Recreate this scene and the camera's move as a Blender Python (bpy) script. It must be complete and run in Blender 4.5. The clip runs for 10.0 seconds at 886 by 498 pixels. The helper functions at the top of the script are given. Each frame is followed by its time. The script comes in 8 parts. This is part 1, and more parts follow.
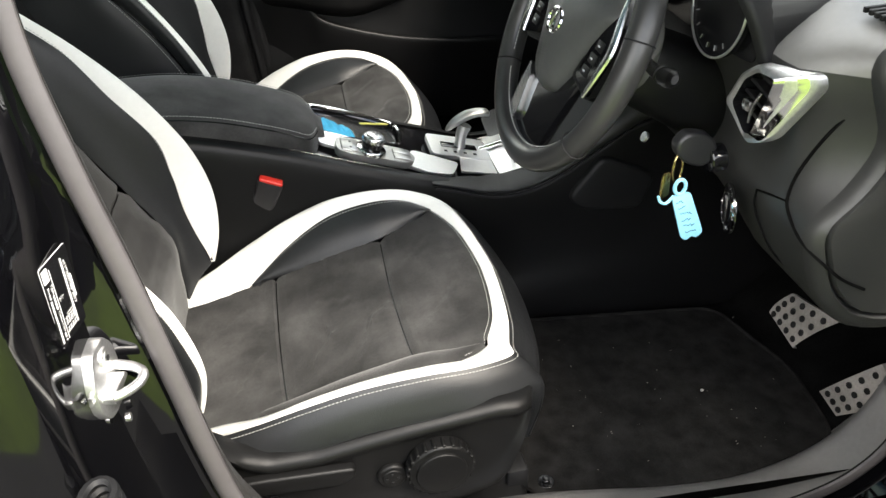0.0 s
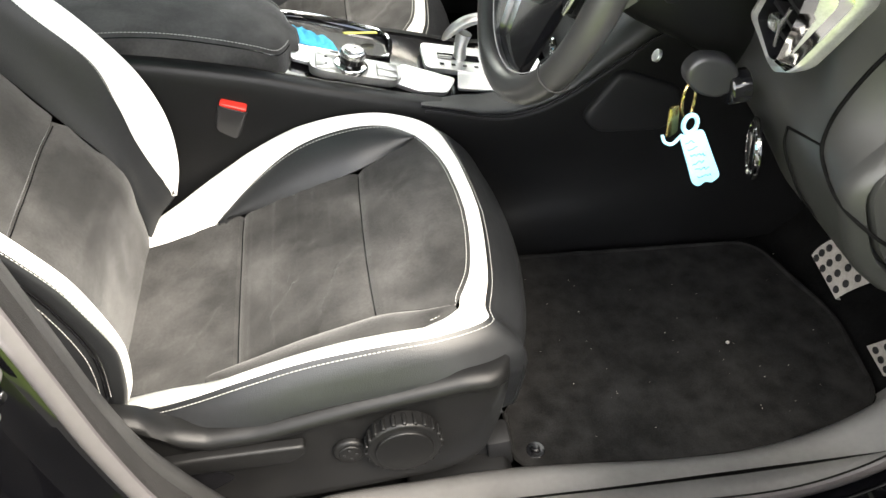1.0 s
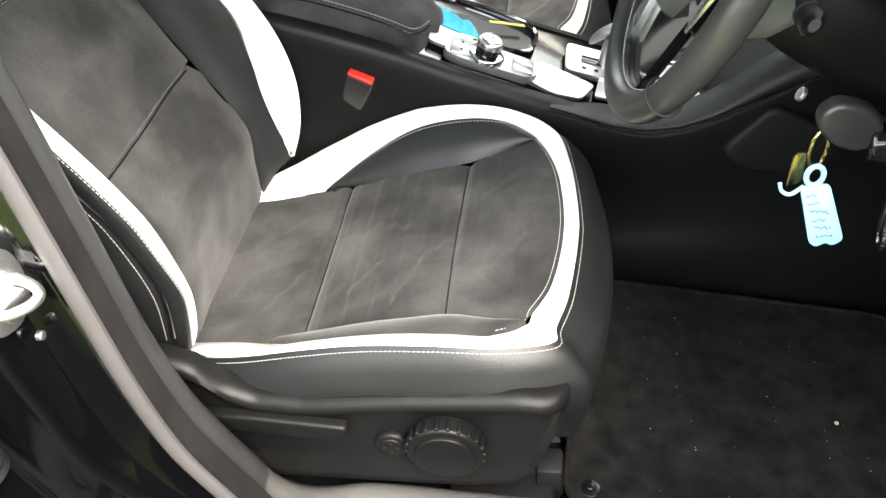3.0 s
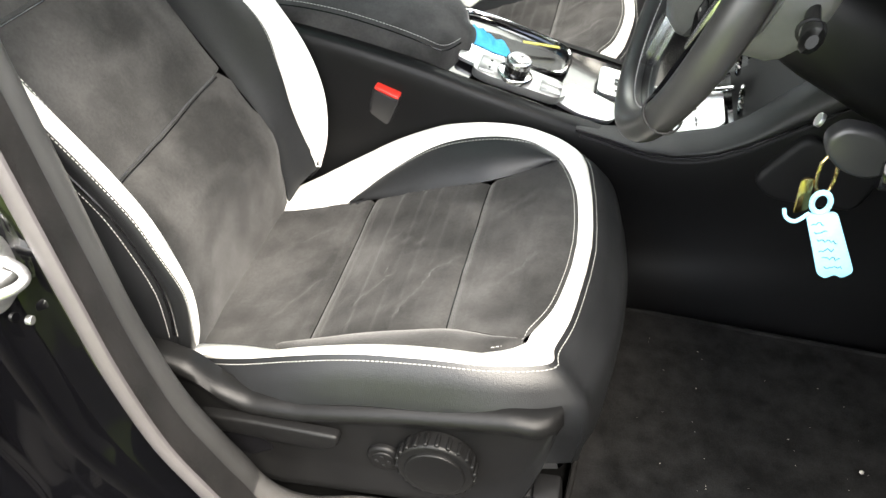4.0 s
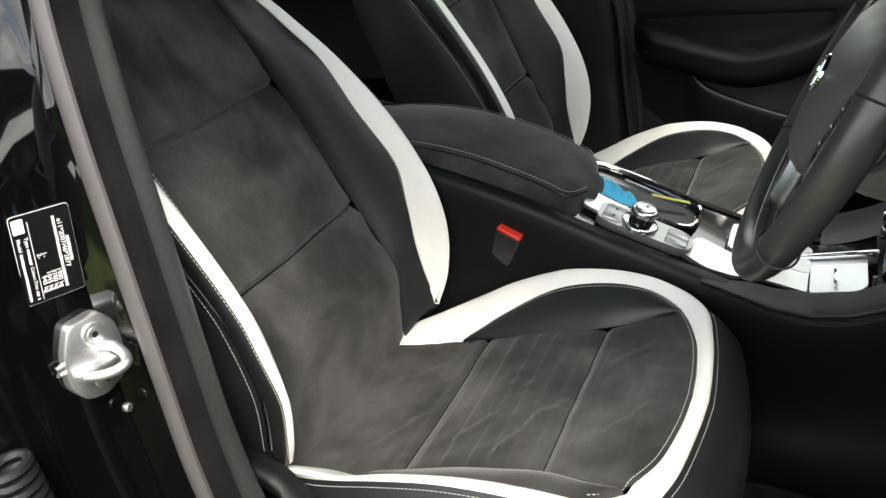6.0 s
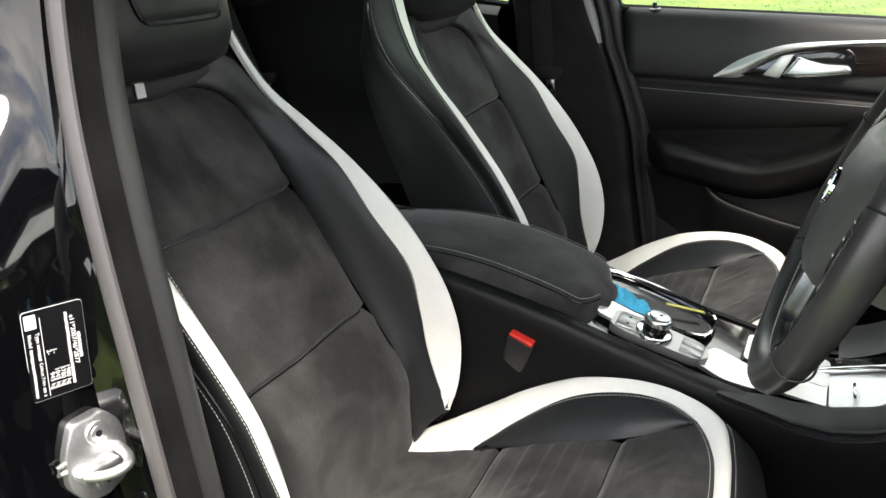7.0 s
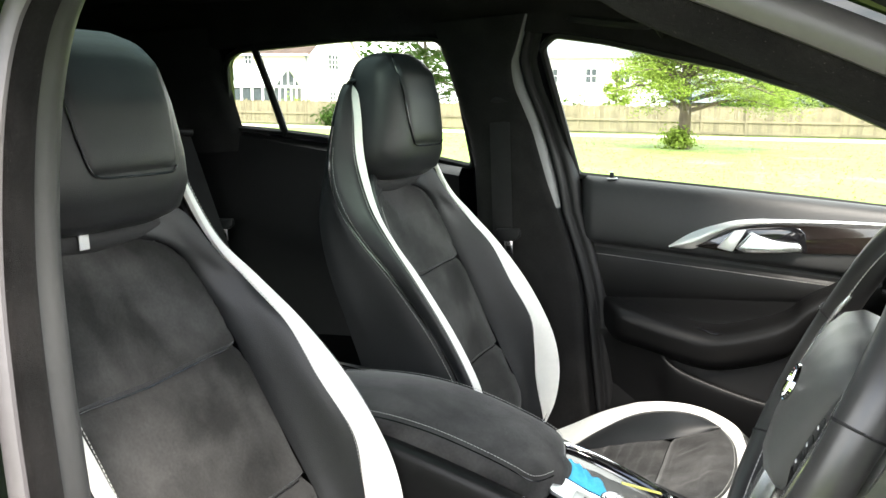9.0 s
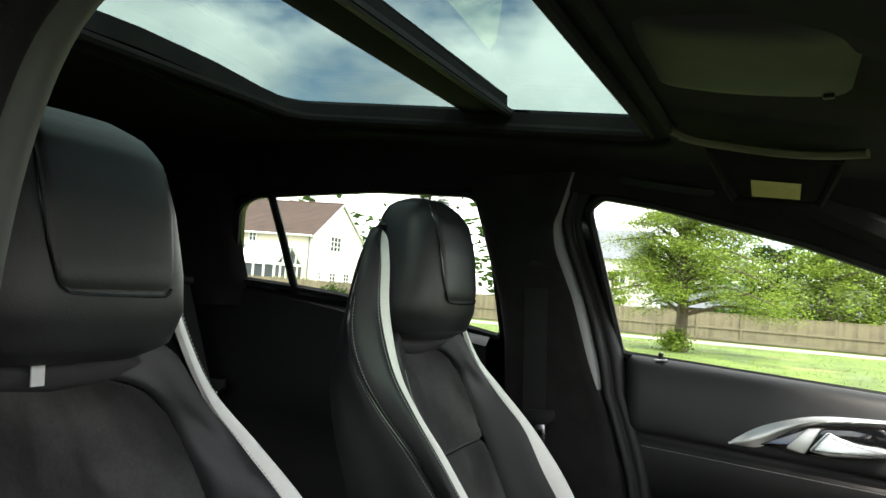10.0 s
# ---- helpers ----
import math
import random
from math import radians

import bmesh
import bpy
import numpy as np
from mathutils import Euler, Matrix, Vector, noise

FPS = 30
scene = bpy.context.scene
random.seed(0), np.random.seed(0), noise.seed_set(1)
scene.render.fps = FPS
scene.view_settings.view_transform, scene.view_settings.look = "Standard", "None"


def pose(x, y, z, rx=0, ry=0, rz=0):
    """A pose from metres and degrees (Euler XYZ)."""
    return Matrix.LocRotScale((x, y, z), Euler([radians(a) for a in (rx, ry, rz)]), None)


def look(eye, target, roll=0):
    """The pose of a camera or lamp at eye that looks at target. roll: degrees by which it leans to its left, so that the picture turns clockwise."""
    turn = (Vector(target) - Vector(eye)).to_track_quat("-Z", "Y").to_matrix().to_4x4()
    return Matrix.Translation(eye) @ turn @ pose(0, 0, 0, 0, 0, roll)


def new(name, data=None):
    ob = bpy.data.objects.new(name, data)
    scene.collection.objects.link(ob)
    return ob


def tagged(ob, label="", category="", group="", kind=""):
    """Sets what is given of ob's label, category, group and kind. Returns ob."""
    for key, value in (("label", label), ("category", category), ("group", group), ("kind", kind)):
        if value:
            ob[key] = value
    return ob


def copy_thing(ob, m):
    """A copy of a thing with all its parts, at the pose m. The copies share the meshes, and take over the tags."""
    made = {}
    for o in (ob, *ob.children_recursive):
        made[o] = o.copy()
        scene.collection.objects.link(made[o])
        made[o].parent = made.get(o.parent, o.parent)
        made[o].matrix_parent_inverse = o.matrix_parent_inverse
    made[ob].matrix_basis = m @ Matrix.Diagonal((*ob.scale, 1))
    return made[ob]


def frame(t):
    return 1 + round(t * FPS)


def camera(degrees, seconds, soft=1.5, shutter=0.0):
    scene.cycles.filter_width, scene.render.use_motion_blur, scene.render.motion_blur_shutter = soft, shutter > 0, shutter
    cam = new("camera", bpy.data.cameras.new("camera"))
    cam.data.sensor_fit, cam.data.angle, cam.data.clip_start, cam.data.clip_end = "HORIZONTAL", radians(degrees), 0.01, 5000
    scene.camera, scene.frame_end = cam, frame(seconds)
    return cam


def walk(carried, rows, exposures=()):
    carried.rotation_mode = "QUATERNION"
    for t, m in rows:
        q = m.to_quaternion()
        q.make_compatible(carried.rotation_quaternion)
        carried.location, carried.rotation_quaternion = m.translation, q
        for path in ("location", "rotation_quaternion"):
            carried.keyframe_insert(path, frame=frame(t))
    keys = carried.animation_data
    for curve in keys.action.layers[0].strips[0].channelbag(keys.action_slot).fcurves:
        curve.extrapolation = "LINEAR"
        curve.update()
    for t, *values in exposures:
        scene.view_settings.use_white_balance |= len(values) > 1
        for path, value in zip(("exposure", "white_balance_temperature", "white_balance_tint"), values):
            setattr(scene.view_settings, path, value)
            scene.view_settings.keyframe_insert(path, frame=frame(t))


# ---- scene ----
# The car stands nose-up on a slight slope: CAR carries car axes (x ahead, y to the passenger side, z up) into the world.
# Its plan is drawn in units of K metres.
CAR = pose(0, 0, 0, 0, -4.0, 0)
K = 1.12
cam = camera(55.8, 10.0)
PATH = [
    (0, (0.204, -1.305, 1.279), (0.499, 0.311, 0.138), -3.9),
    (0.5, (0.293, -1.193, 1.256), (0.432, 0.352, -0.006), -7.6),
    (1, (0.349, -1.161, 1.231), (0.434, 0.322, -0.108), -8.1),
    (1.5, (0.366, -1.163, 1.21), (0.414, 0.363, -0.083), -7.5),
    (2, (0.373, -1.156, 1.207), (0.352, 0.358, -0.1), -5.2),
    (2.5, (0.398, -1.139, 1.208), (0.23, 0.347, -0.12), -5.6),
    (4, (0.5, -1.119, 1.18), (0.038, 0.375, -0.066), -7.3),
    (4.5, (0.521, -1.127, 1.152), (-0.032, 0.428, 0.022), -7.0),
    (5, (0.525, -1.13, 1.143), (-0.119, 0.46, 0.113), -7.1),
    (5.5, (0.537, -1.123, 1.132), (-0.209, 0.469, 0.178), -7.7),
    (7, (0.54, -1.119, 1.131), (-0.322, 0.572, 0.502), -6.7),
    (7.5, (0.545, -1.117, 1.138), (-0.299, 0.62, 0.621), -5.7),
    (8, (0.546, -1.119, 1.141), (-0.274, 0.648, 0.687), -5.1),
    (8.5, (0.548, -1.113, 1.144), (-0.25, 0.673, 0.73), -4.5),
    (9, (0.532, -1.081, 1.152), (-0.246, 0.735, 0.843), -3.2),
    (9.5, (0.478, -1.004, 1.142), (-0.269, 0.85, 1.053), -0.7),
    (10, (0.396, -0.924, 1.102), (-0.365, 0.921, 1.239), 0.7),
]
walk(cam, [(t, CAR @ look(Vector(eye) * K, Vector(target) * K, roll)) for t, eye, target, roll in PATH],
     exposures=[(0.0, 2.32, 7000), (0.5, 2.59, 7050), (1.0, 3.08, 7150), (1.5, 3.16, 7150), (2.5, 2.9, 7050), (4.0, 3.0, 7000), (4.5, 2.77, 7000), (5.0, 2.33, 7000), (5.5, 1.81, 6950), (7.0, 1.98, 6900), (8.0, 2.15, 6850), (8.5, 2.53, 6850), (9.0, 2.86, 6850), (9.5, 2.63, 6850), (10.0, 1.88, 6900)])

# ---- light ----
world = bpy.data.worlds.new("world")
scene.world = world
world.use_nodes = True


def build_sky():
    nt = world.node_tree
    nt.nodes.clear()
    N, L = nt.nodes.new, nt.links.new
    out, bg = N("ShaderNodeOutputWorld"), N("ShaderNodeBackground")
    sky = N("ShaderNodeTexSky")
    sky.sky_type, sky.sun_disc = "NISHITA", False
    sky.sun_elevation, sky.sun_rotation = radians(48), radians(146)
    co, mp = N("ShaderNodeTexCoord"), N("ShaderNodeMapping")
    mp.inputs["Scale"].default_value = (1.0, 1.0, 2.2)
    L(co.outputs["Generated"], mp.inputs["Vector"])
    n1 = N("ShaderNodeTexNoise")
    n1.inputs["Scale"].default_value, n1.inputs["Detail"].default_value, n1.inputs["Roughness"].default_value = 2.1, 7, 0.58
    L(mp.outputs["Vector"], n1.inputs["Vector"])
    cover = N("ShaderNodeValToRGB")
    cover.color_ramp.elements[0].position, cover.color_ramp.elements[1].position = 0.40, 0.52
    L(n1.outputs["Fac"], cover.inputs["Fac"])
    n2 = N("ShaderNodeTexNoise")
    n2.inputs["Scale"].default_value, n2.inputs["Detail"].default_value = 3.6, 6
    L(mp.outputs["Vector"], n2.inputs["Vector"])
    tone = N("ShaderNodeValToRGB")
    tone.color_ramp.elements[0].position, tone.color_ramp.elements[1].position = 0.32, 0.66
    tone.color_ramp.elements[0].color, tone.color_ramp.elements[1].color = (5.5, 5.9, 6.4, 1), (13, 13, 13, 1)
    L(n2.outputs["Fac"], tone.inputs["Fac"])
    mix = N("ShaderNodeMixRGB")
    L(cover.outputs["Color"], mix.inputs["Fac"])
    L(sky.outputs["Color"], mix.inputs["Color1"])
    L(tone.outputs["Color"], mix.inputs["Color2"])
    L(mix.outputs["Color"], bg.inputs["Color"])
    bg.inputs["Strength"].default_value = 0.15
    L(bg.outputs["Background"], out.inputs["Surface"])


build_sky()
sun = new("sun", bpy.data.lights.new("sun", "SUN"))
sun.data.energy, sun.data.angle, sun.data.color = 2.0, radians(24), (1, 0.95, 0.88)
sun.matrix_world = look((4, -6, 8), (0, 0, 0))


# ---- materials ----
def material(name, base, rough=0.5, metal=0.0, vary=0.15, scale=40.0, bump=0.0, bump_scale=400.0, spots=None, coat=0.0, sheen=0.0, spec=0.5, random_tint=0.0, nap=0.0):
    """Principled surface with two scales of colour variation, optional fine relief, worn spots and a tint per piece."""
    m = bpy.data.materials.new(name)
    m.use_nodes = True
    nt = m.node_tree
    N, L = nt.nodes.new, nt.links.new
    p = nt.nodes["Principled BSDF"]
    p.inputs["Roughness"].default_value, p.inputs["Metallic"].default_value = rough, metal
    p.inputs["Coat Weight"].default_value, p.inputs["Sheen Weight"].default_value = coat, sheen
    p.inputs["Specular IOR Level"].default_value = spec
    if sheen:
        p.inputs["Sheen Roughness"].default_value = 0.4
    co = N("ShaderNodeTexCoord")
    big, fine = N("ShaderNodeTexNoise"), N("ShaderNodeTexNoise")
    big.inputs["Scale"].default_value, big.inputs["Detail"].default_value = scale * 0.25, 5
    fine.inputs["Scale"].default_value, fine.inputs["Detail"].default_value = scale * 4, 4
    for n in (big, fine):
        L(co.outputs["Object"], n.inputs["Vector"])
    add = N("ShaderNodeMath")
    add.operation = "MULTIPLY_ADD"
    add.inputs[1].default_value, add.inputs[2].default_value = 0.4, -0.2
    L(fine.outputs["Fac"], add.inputs[0])
    total = N("ShaderNodeMath")
    L(big.outputs["Fac"], total.inputs[0])
    L(add.outputs[0], total.inputs[1])
    last = total.outputs[0]
    if random_tint:
        info, ta = N("ShaderNodeObjectInfo"), N("ShaderNodeMath")
        ta.operation = "MULTIPLY_ADD"
        ta.inputs[1].default_value = random_tint
        L(info.outputs["Random"], ta.inputs[0])
        L(last, ta.inputs[2])
        last = ta.outputs[0]
    ramp = N("ShaderNodeValToRGB")
    e = ramp.color_ramp.elements
    e[0].position, e[1].position = 0.3, 0.75
    e[0].color = (*[c * (1 - vary) for c in base], 1)
    e[1].color = (*[min(1, c * (1 + vary)) for c in base], 1)
    L(last, ramp.inputs["Fac"])
    col = ramp.outputs["Color"]
    if spots:
        sc, amount, scol = spots
        sn, sr, sm = N("ShaderNodeTexNoise"), N("ShaderNodeValToRGB"), N("ShaderNodeMixRGB")
        sn.inputs["Scale"].default_value, sn.inputs["Detail"].default_value = sc, 6
        sr.color_ramp.elements[0].position, sr.color_ramp.elements[1].position = 0.72 - amount, 0.80 - amount
        sm.inputs["Color2"].default_value = (*scol, 1)
        L(co.outputs["Object"], sn.inputs["Vector"])
        L(sn.outputs["Fac"], sr.inputs["Fac"])
        L(sr.outputs["Color"], sm.inputs["Fac"])
        L(col, sm.inputs["Color1"])
        col = sm.outputs["Color"]
    if nap:
        # soft patches where the pile has been brushed one way or the other
        mp, pn, pr, pm = N("ShaderNodeMapping"), N("ShaderNodeTexNoise"), N("ShaderNodeValToRGB"), N("ShaderNodeMixRGB")
        mp.inputs["Scale"].default_value = (1.0, 1.1, 1.0)
        pn.inputs["Scale"].default_value, pn.inputs["Detail"].default_value, pn.inputs["Distortion"].default_value = 6.5, 3, 0.35
        pr.color_ramp.elements[0].position, pr.color_ramp.elements[1].position = 0.42, 0.58
        pr.color_ramp.elements[0].color, pr.color_ramp.elements[1].color = (1 - nap, 1 - nap, 1 - nap, 1), (1, 1, 1, 1)
        pm.blend_type = "MULTIPLY"
        pm.inputs["Fac"].default_value = 1.0
        L(co.outputs["Object"], mp.inputs["Vector"])
        L(mp.outputs["Vector"], pn.inputs["Vector"])
        L(pn.outputs["Fac"], pr.inputs["Fac"])
        L(col, pm.inputs["Color1"])
        L(pr.outputs["Color"], pm.inputs["Color2"])
        col = pm.outputs["Color"]
    L(col, p.inputs["Base Color"])
    rr = N("ShaderNodeMapRange")
    rr.inputs["To Min"].default_value, rr.inputs["To Max"].default_value = max(0.02, rough * 0.85), min(1, rough * 1.15)
    L(big.outputs["Fac"], rr.inputs["Value"])
    L(rr.outputs["Result"], p.inputs["Roughness"])
    if bump:
        bn, b = N("ShaderNodeTexNoise"), N("ShaderNodeBump")
        bn.inputs["Scale"].default_value, bn.inputs["Detail"].default_value = bump_scale, 3
        b.inputs["Strength"].default_value, b.inputs["Distance"].default_value = bump, 0.002
        L(co.outputs["Object"], bn.inputs["Vector"])
        L(bn.outputs["Fac"], b.inputs["Height"])
        L(b.outputs["Normal"], p.inputs["Normal"])
    return m


def glass_material(name, tint, rough=0.0):
    m = bpy.data.materials.new(name)
    m.use_nodes = True
    nt = m.node_tree
    nt.nodes.clear()
    N, L = nt.nodes.new, nt.links.new
    out, mix, tr, gl, lw, pw, ma = (N("ShaderNode" + k) for k in ("OutputMaterial", "MixShader", "BsdfTransparent", "BsdfGlossy", "LayerWeight", "Math", "Math"))
    tr.inputs["Color"].default_value = (*tint, 1)
    gl.inputs["Roughness"].default_value = rough + 0.01
    lw.inputs["Blend"].default_value = 0.5
    pw.operation, ma.operation = "POWER", "MULTIPLY_ADD"
    pw.inputs[1].default_value, ma.inputs[1].default_value, ma.inputs[2].default_value = 4.0, 0.5, 0.03
    L(lw.outputs["Facing"], pw.inputs[0])
    L(pw.outputs[0], ma.inputs[0])
    L(ma.outputs[0], mix.inputs["Fac"])
    L(tr.outputs["BSDF"], mix.inputs[1])
    L(gl.outputs["BSDF"], mix.inputs[2])
    L(mix.outputs["Shader"], out.inputs["Surface"])
    return m


def leaf_material(name, base):
    """Leaves that let part of the light through, each blade a little different."""
    m = bpy.data.materials.new(name)
    m.use_nodes = True
    nt = m.node_tree
    nt.nodes.clear()
    N, L = nt.nodes.new, nt.links.new
    out, mix, di, tl, geo, ramp = (N("ShaderNode" + k) for k in ("OutputMaterial", "MixShader", "BsdfDiffuse", "BsdfTranslucent", "NewGeometry", "ValToRGB"))
    e = ramp.color_ramp.elements
    e[0].color, e[1].color = (*[c * 0.55 for c in base], 1), (*[c * 1.45 for c in base], 1)
    L(geo.outputs["Random Per Island"], ramp.inputs["Fac"])
    for n in (di, tl):
        L(ramp.outputs["Color"], n.inputs["Color"])
    mix.inputs["Fac"].default_value = 0.45
    L(di.outputs["BSDF"], mix.inputs[1])
    L(tl.outputs["BSDF"], mix.inputs[2])
    L(mix.outputs["Shader"], out.inputs["Surface"])
    return m


SUEDE = material("suede", (0.051, 0.050, 0.049), 0.95, nap=0.58, vary=0.30, scale=60, bump=0.25, bump_scale=900, sheen=0.22, spec=0.15)
LEATHER = material("black_leather", (0.0120, 0.0128, 0.0140), 0.40, vary=0.2, scale=40, bump=0.22, bump_scale=750, spec=0.42)
WHITE = material("white_leather", (0.82, 0.81, 0.77), 0.5, vary=0.05, scale=30, bump=0.12, bump_scale=750)
THREAD = material("white_thread", (0.42, 0.42, 0.40), 0.8, vary=0.1, scale=200)
PLASTIC = material("grained_plastic", (0.0062, 0.0062, 0.0063), 0.36, vary=0.15, scale=30, bump=0.2, bump_scale=1400, spec=0.2)
SOFT = material("soft_black_trim", (0.0085, 0.0085, 0.009), 0.55, vary=0.2, scale=30, bump=0.25, bump_scale=1100, spec=0.32)
GLOSS = material("gloss_black", (0.006, 0.006, 0.007), 0.08, vary=0.1, scale=20, coat=0.3)
PAINT = material("black_paint", (0.002, 0.002, 0.0025), 0.05, vary=0.2, scale=8)
RUBBER = material("grey_rubber_seal", (0.068, 0.062, 0.064), 0.42, vary=0.12, scale=25, bump=0.05)
LITSILL = material("lit_sill_plastic", (0.11, 0.107, 0.104), 0.45, vary=0.15, scale=30, bump=0.2, bump_scale=1400)
OPENTRIM = material("dark_opening_trim", (0.040, 0.0395, 0.039), 0.48, vary=0.15, scale=30, bump=0.2, bump_scale=1400)
VELVET = material("flocked_seal", (0.0075, 0.0068, 0.0066), 0.95, vary=0.75, scale=70, bump=0.6, bump_scale=1300, sheen=0.04, spec=0.08, spots=(620, 0.06, (0.085, 0.078, 0.073)))
CARPET = material("black_carpet", (0.005, 0.005, 0.005), 1.0, vary=0.6, scale=60, bump=1.0, bump_scale=900, spec=0.03)
CHROME = material("satin_chrome", (0.74, 0.74, 0.74), 0.26, 1.0, vary=0.06, scale=40)
LEVER = material("satin_grey_lever", (0.42, 0.42, 0.41), 0.36, 0.8, vary=0.1, scale=40)
BRIGHT = material("bright_chrome", (0.8, 0.8, 0.8), 0.08, 1.0, vary=0.03, scale=30)
ZINC = material("zinc_metal", (0.80, 0.80, 0.80), 0.42, 1.0, vary=0.2, scale=80)
ALU = material("brushed_pedal_metal", (0.42, 0.39, 0.36), 0.45, 0.35, vary=0.3, scale=60)
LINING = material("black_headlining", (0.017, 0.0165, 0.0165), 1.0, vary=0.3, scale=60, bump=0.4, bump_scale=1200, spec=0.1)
RED = material("red_plastic", (0.62, 0.03, 0.02), 0.4, vary=0.1)
BELT = material("black_webbing", (0.024, 0.024, 0.025), 0.8, vary=0.25, scale=120, bump=0.4, bump_scale=900)
BLUECLOTH = material("blue_cloth", (0.05, 0.42, 0.68), 0.85, vary=0.2, scale=60, bump=0.4, bump_scale=700)
TAGBLUE = material("pale_blue_plastic", (0.25, 0.58, 0.78), 0.4, vary=0.15, scale=60)
INK = material("dark_ink", (0.03, 0.12, 0.2), 0.7)
LABELBLACK = material("label_black", (0.006, 0.006, 0.007), 0.25, vary=0.1)
LABELWHITE = material("label_white", (0.7, 0.7, 0.7), 0.6, vary=0.05)
BRASS = material("brass_ring", (0.55, 0.42, 0.2), 0.25, 1.0)
DARKGLASS = material("dark_trim_wood", (0.012, 0.009, 0.008), 0.1, vary=0.5, scale=25, coat=0.6)
GLASS = glass_material("clear_glass", (0.90, 0.93, 0.91))
ROOFGLASS = glass_material("green_tinted_glass", (0.112, 0.156, 0.145))
MIRROR = material("mirror_glass", (0.85, 0.85, 0.85), 0.02, 1.0, vary=0.0)
LAMPBOX = material("lamp_housing", (0.0045, 0.0045, 0.004), 0.7, vary=0.15)
FOB = material("key_fob_skin", (0.020, 0.020, 0.021), 0.33, vary=0.12, scale=60)
CONSOLE = material("console_soft_skin", (0.0045, 0.0045, 0.0047), 0.42, vary=0.2, scale=30, bump=0.15, bump_scale=1100, spec=0.24)
METAL = material("satin_console_metal", (0.86, 0.86, 0.85), 0.42, 1.0, vary=0.06, scale=40)
ROLL = material("padded_roll_skin", (0.018, 0.018, 0.0175), 0.5, vary=0.2, scale=30, bump=0.2, bump_scale=1100)
DASHGLARE = material("dashboard_top_glare", (0.17, 0.165, 0.158), 0.34, vary=0.1, scale=30, bump=0.2, bump_scale=1400)
LITDOOR = material("lit_door_skin", (0.024, 0.0245, 0.025), 0.45, vary=0.15, scale=30, bump=0.15, bump_scale=1100, spec=0.4)
SHELL = material("grey_column_shell", (0.18, 0.177, 0.168), 0.4, vary=0.1, scale=30, bump=0.15, bump_scale=1400)
AIRBAG = material("airbag_cover_grain", (0.075, 0.076, 0.074), 0.36, vary=0.12, scale=30, bump=0.2, bump_scale=1400)
RIM = material("rim_leather", (0.028, 0.0275, 0.0275), 0.34, vary=0.15, scale=40, bump=0.08, bump_scale=1200)
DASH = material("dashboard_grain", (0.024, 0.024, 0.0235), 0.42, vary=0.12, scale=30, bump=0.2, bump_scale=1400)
PILLARGLARE = material("pillar_window_glare", (0.15, 0.152, 0.152), 0.40, vary=0.12, scale=30, bump=0.2, bump_scale=1400)
TARMAC = material("worn_tarmac", (0.040, 0.039, 0.037), 0.9, vary=0.35, scale=8, bump=0.6, bump_scale=120)
VISOREDGE = material("visor_edge_vinyl", (0.085, 0.080, 0.048), 0.6, vary=0.15)
OLIVE = material("visor_vinyl", (0.009, 0.0088, 0.0068), 0.85, spec=0.12, vary=0.15)
GRASS = material("mown_grass", (0.128, 0.19, 0.029), 0.9, vary=0.45, scale=3, bump=0.6, bump_scale=30, spots=(0.35, 0.12, (0.24, 0.21, 0.07)))
GRAVEL = material("pale_gravel", (0.42, 0.36, 0.29), 0.95, vary=0.25, scale=6)
FENCE = material("weathered_fence_wood", (0.135, 0.116, 0.075), 0.9, vary=0.3, scale=8, random_tint=0.35)
BARK = material("bark", (0.10, 0.075, 0.055), 0.95, vary=0.4, scale=12, bump=0.8, bump_scale=40)
LEAF = leaf_material("leaves", (0.21, 0.285, 0.055))
DARKLEAF = leaf_material("dark_leaves", (0.04, 0.075, 0.018))
RENDERWALL = material("cream_render", (0.62, 0.55, 0.42), 0.9, vary=0.08, scale=2)
PALEWALL = material("white_render", (0.75, 0.72, 0.66), 0.9, vary=0.06, scale=2)
ROOFTILE = material("red_roof_tiles", (0.060, 0.038, 0.030), 0.85, vary=0.3, scale=6, random_tint=0.1)
WHITEWOOD = material("white_painted_wood", (0.78, 0.78, 0.76), 0.5, vary=0.05)
PANE = material("dark_window_pane", (0.05, 0.06, 0.07), 0.05, vary=0.2)
SLATE = material("grey_roof_sheet", (0.16, 0.17, 0.19), 0.7, vary=0.2, scale=3)
MAT = material("floor_mat", (0.0155, 0.015, 0.0147), 1.0, vary=0.45, scale=120, bump=0.8, bump_scale=900, spec=0.03)
LINT = material("pale_crumbs", (0.45, 0.42, 0.38), 0.9)


# ---- builders ----
def thing(name, label, category, m=None, group="", kind=""):
    ob = new(name)
    m = m.copy() if m else Matrix()
    m.translation *= K
    ob.matrix_world = CAR @ m
    ob.empty_display_size = 0.05
    return tagged(ob, label, category, group, kind)


def mesh_of(bm, name, mat, smooth=True, k=K):
    bmesh.ops.recalc_face_normals(bm, faces=bm.faces[:])
    me = bpy.data.meshes.new(name)
    bm.to_mesh(me)
    bm.free()
    if k != 1:
        me.transform(Matrix.Scale(k, 4))
    for p in me.polygons:
        p.use_smooth = smooth
    me.materials.append(mat)
    return me


def part(name, bm, mat, parent, label="", smooth=True, sharp=40, k=K):
    me = mesh_of(bm, name, mat, smooth, k) if not isinstance(bm, bpy.types.Mesh) else bm
    if smooth and sharp and not isinstance(bm, bpy.types.Mesh):
        me.set_sharp_from_angle(angle=radians(sharp))
    ob = new(name, me)
    ob.parent = parent
    return tagged(ob, label)


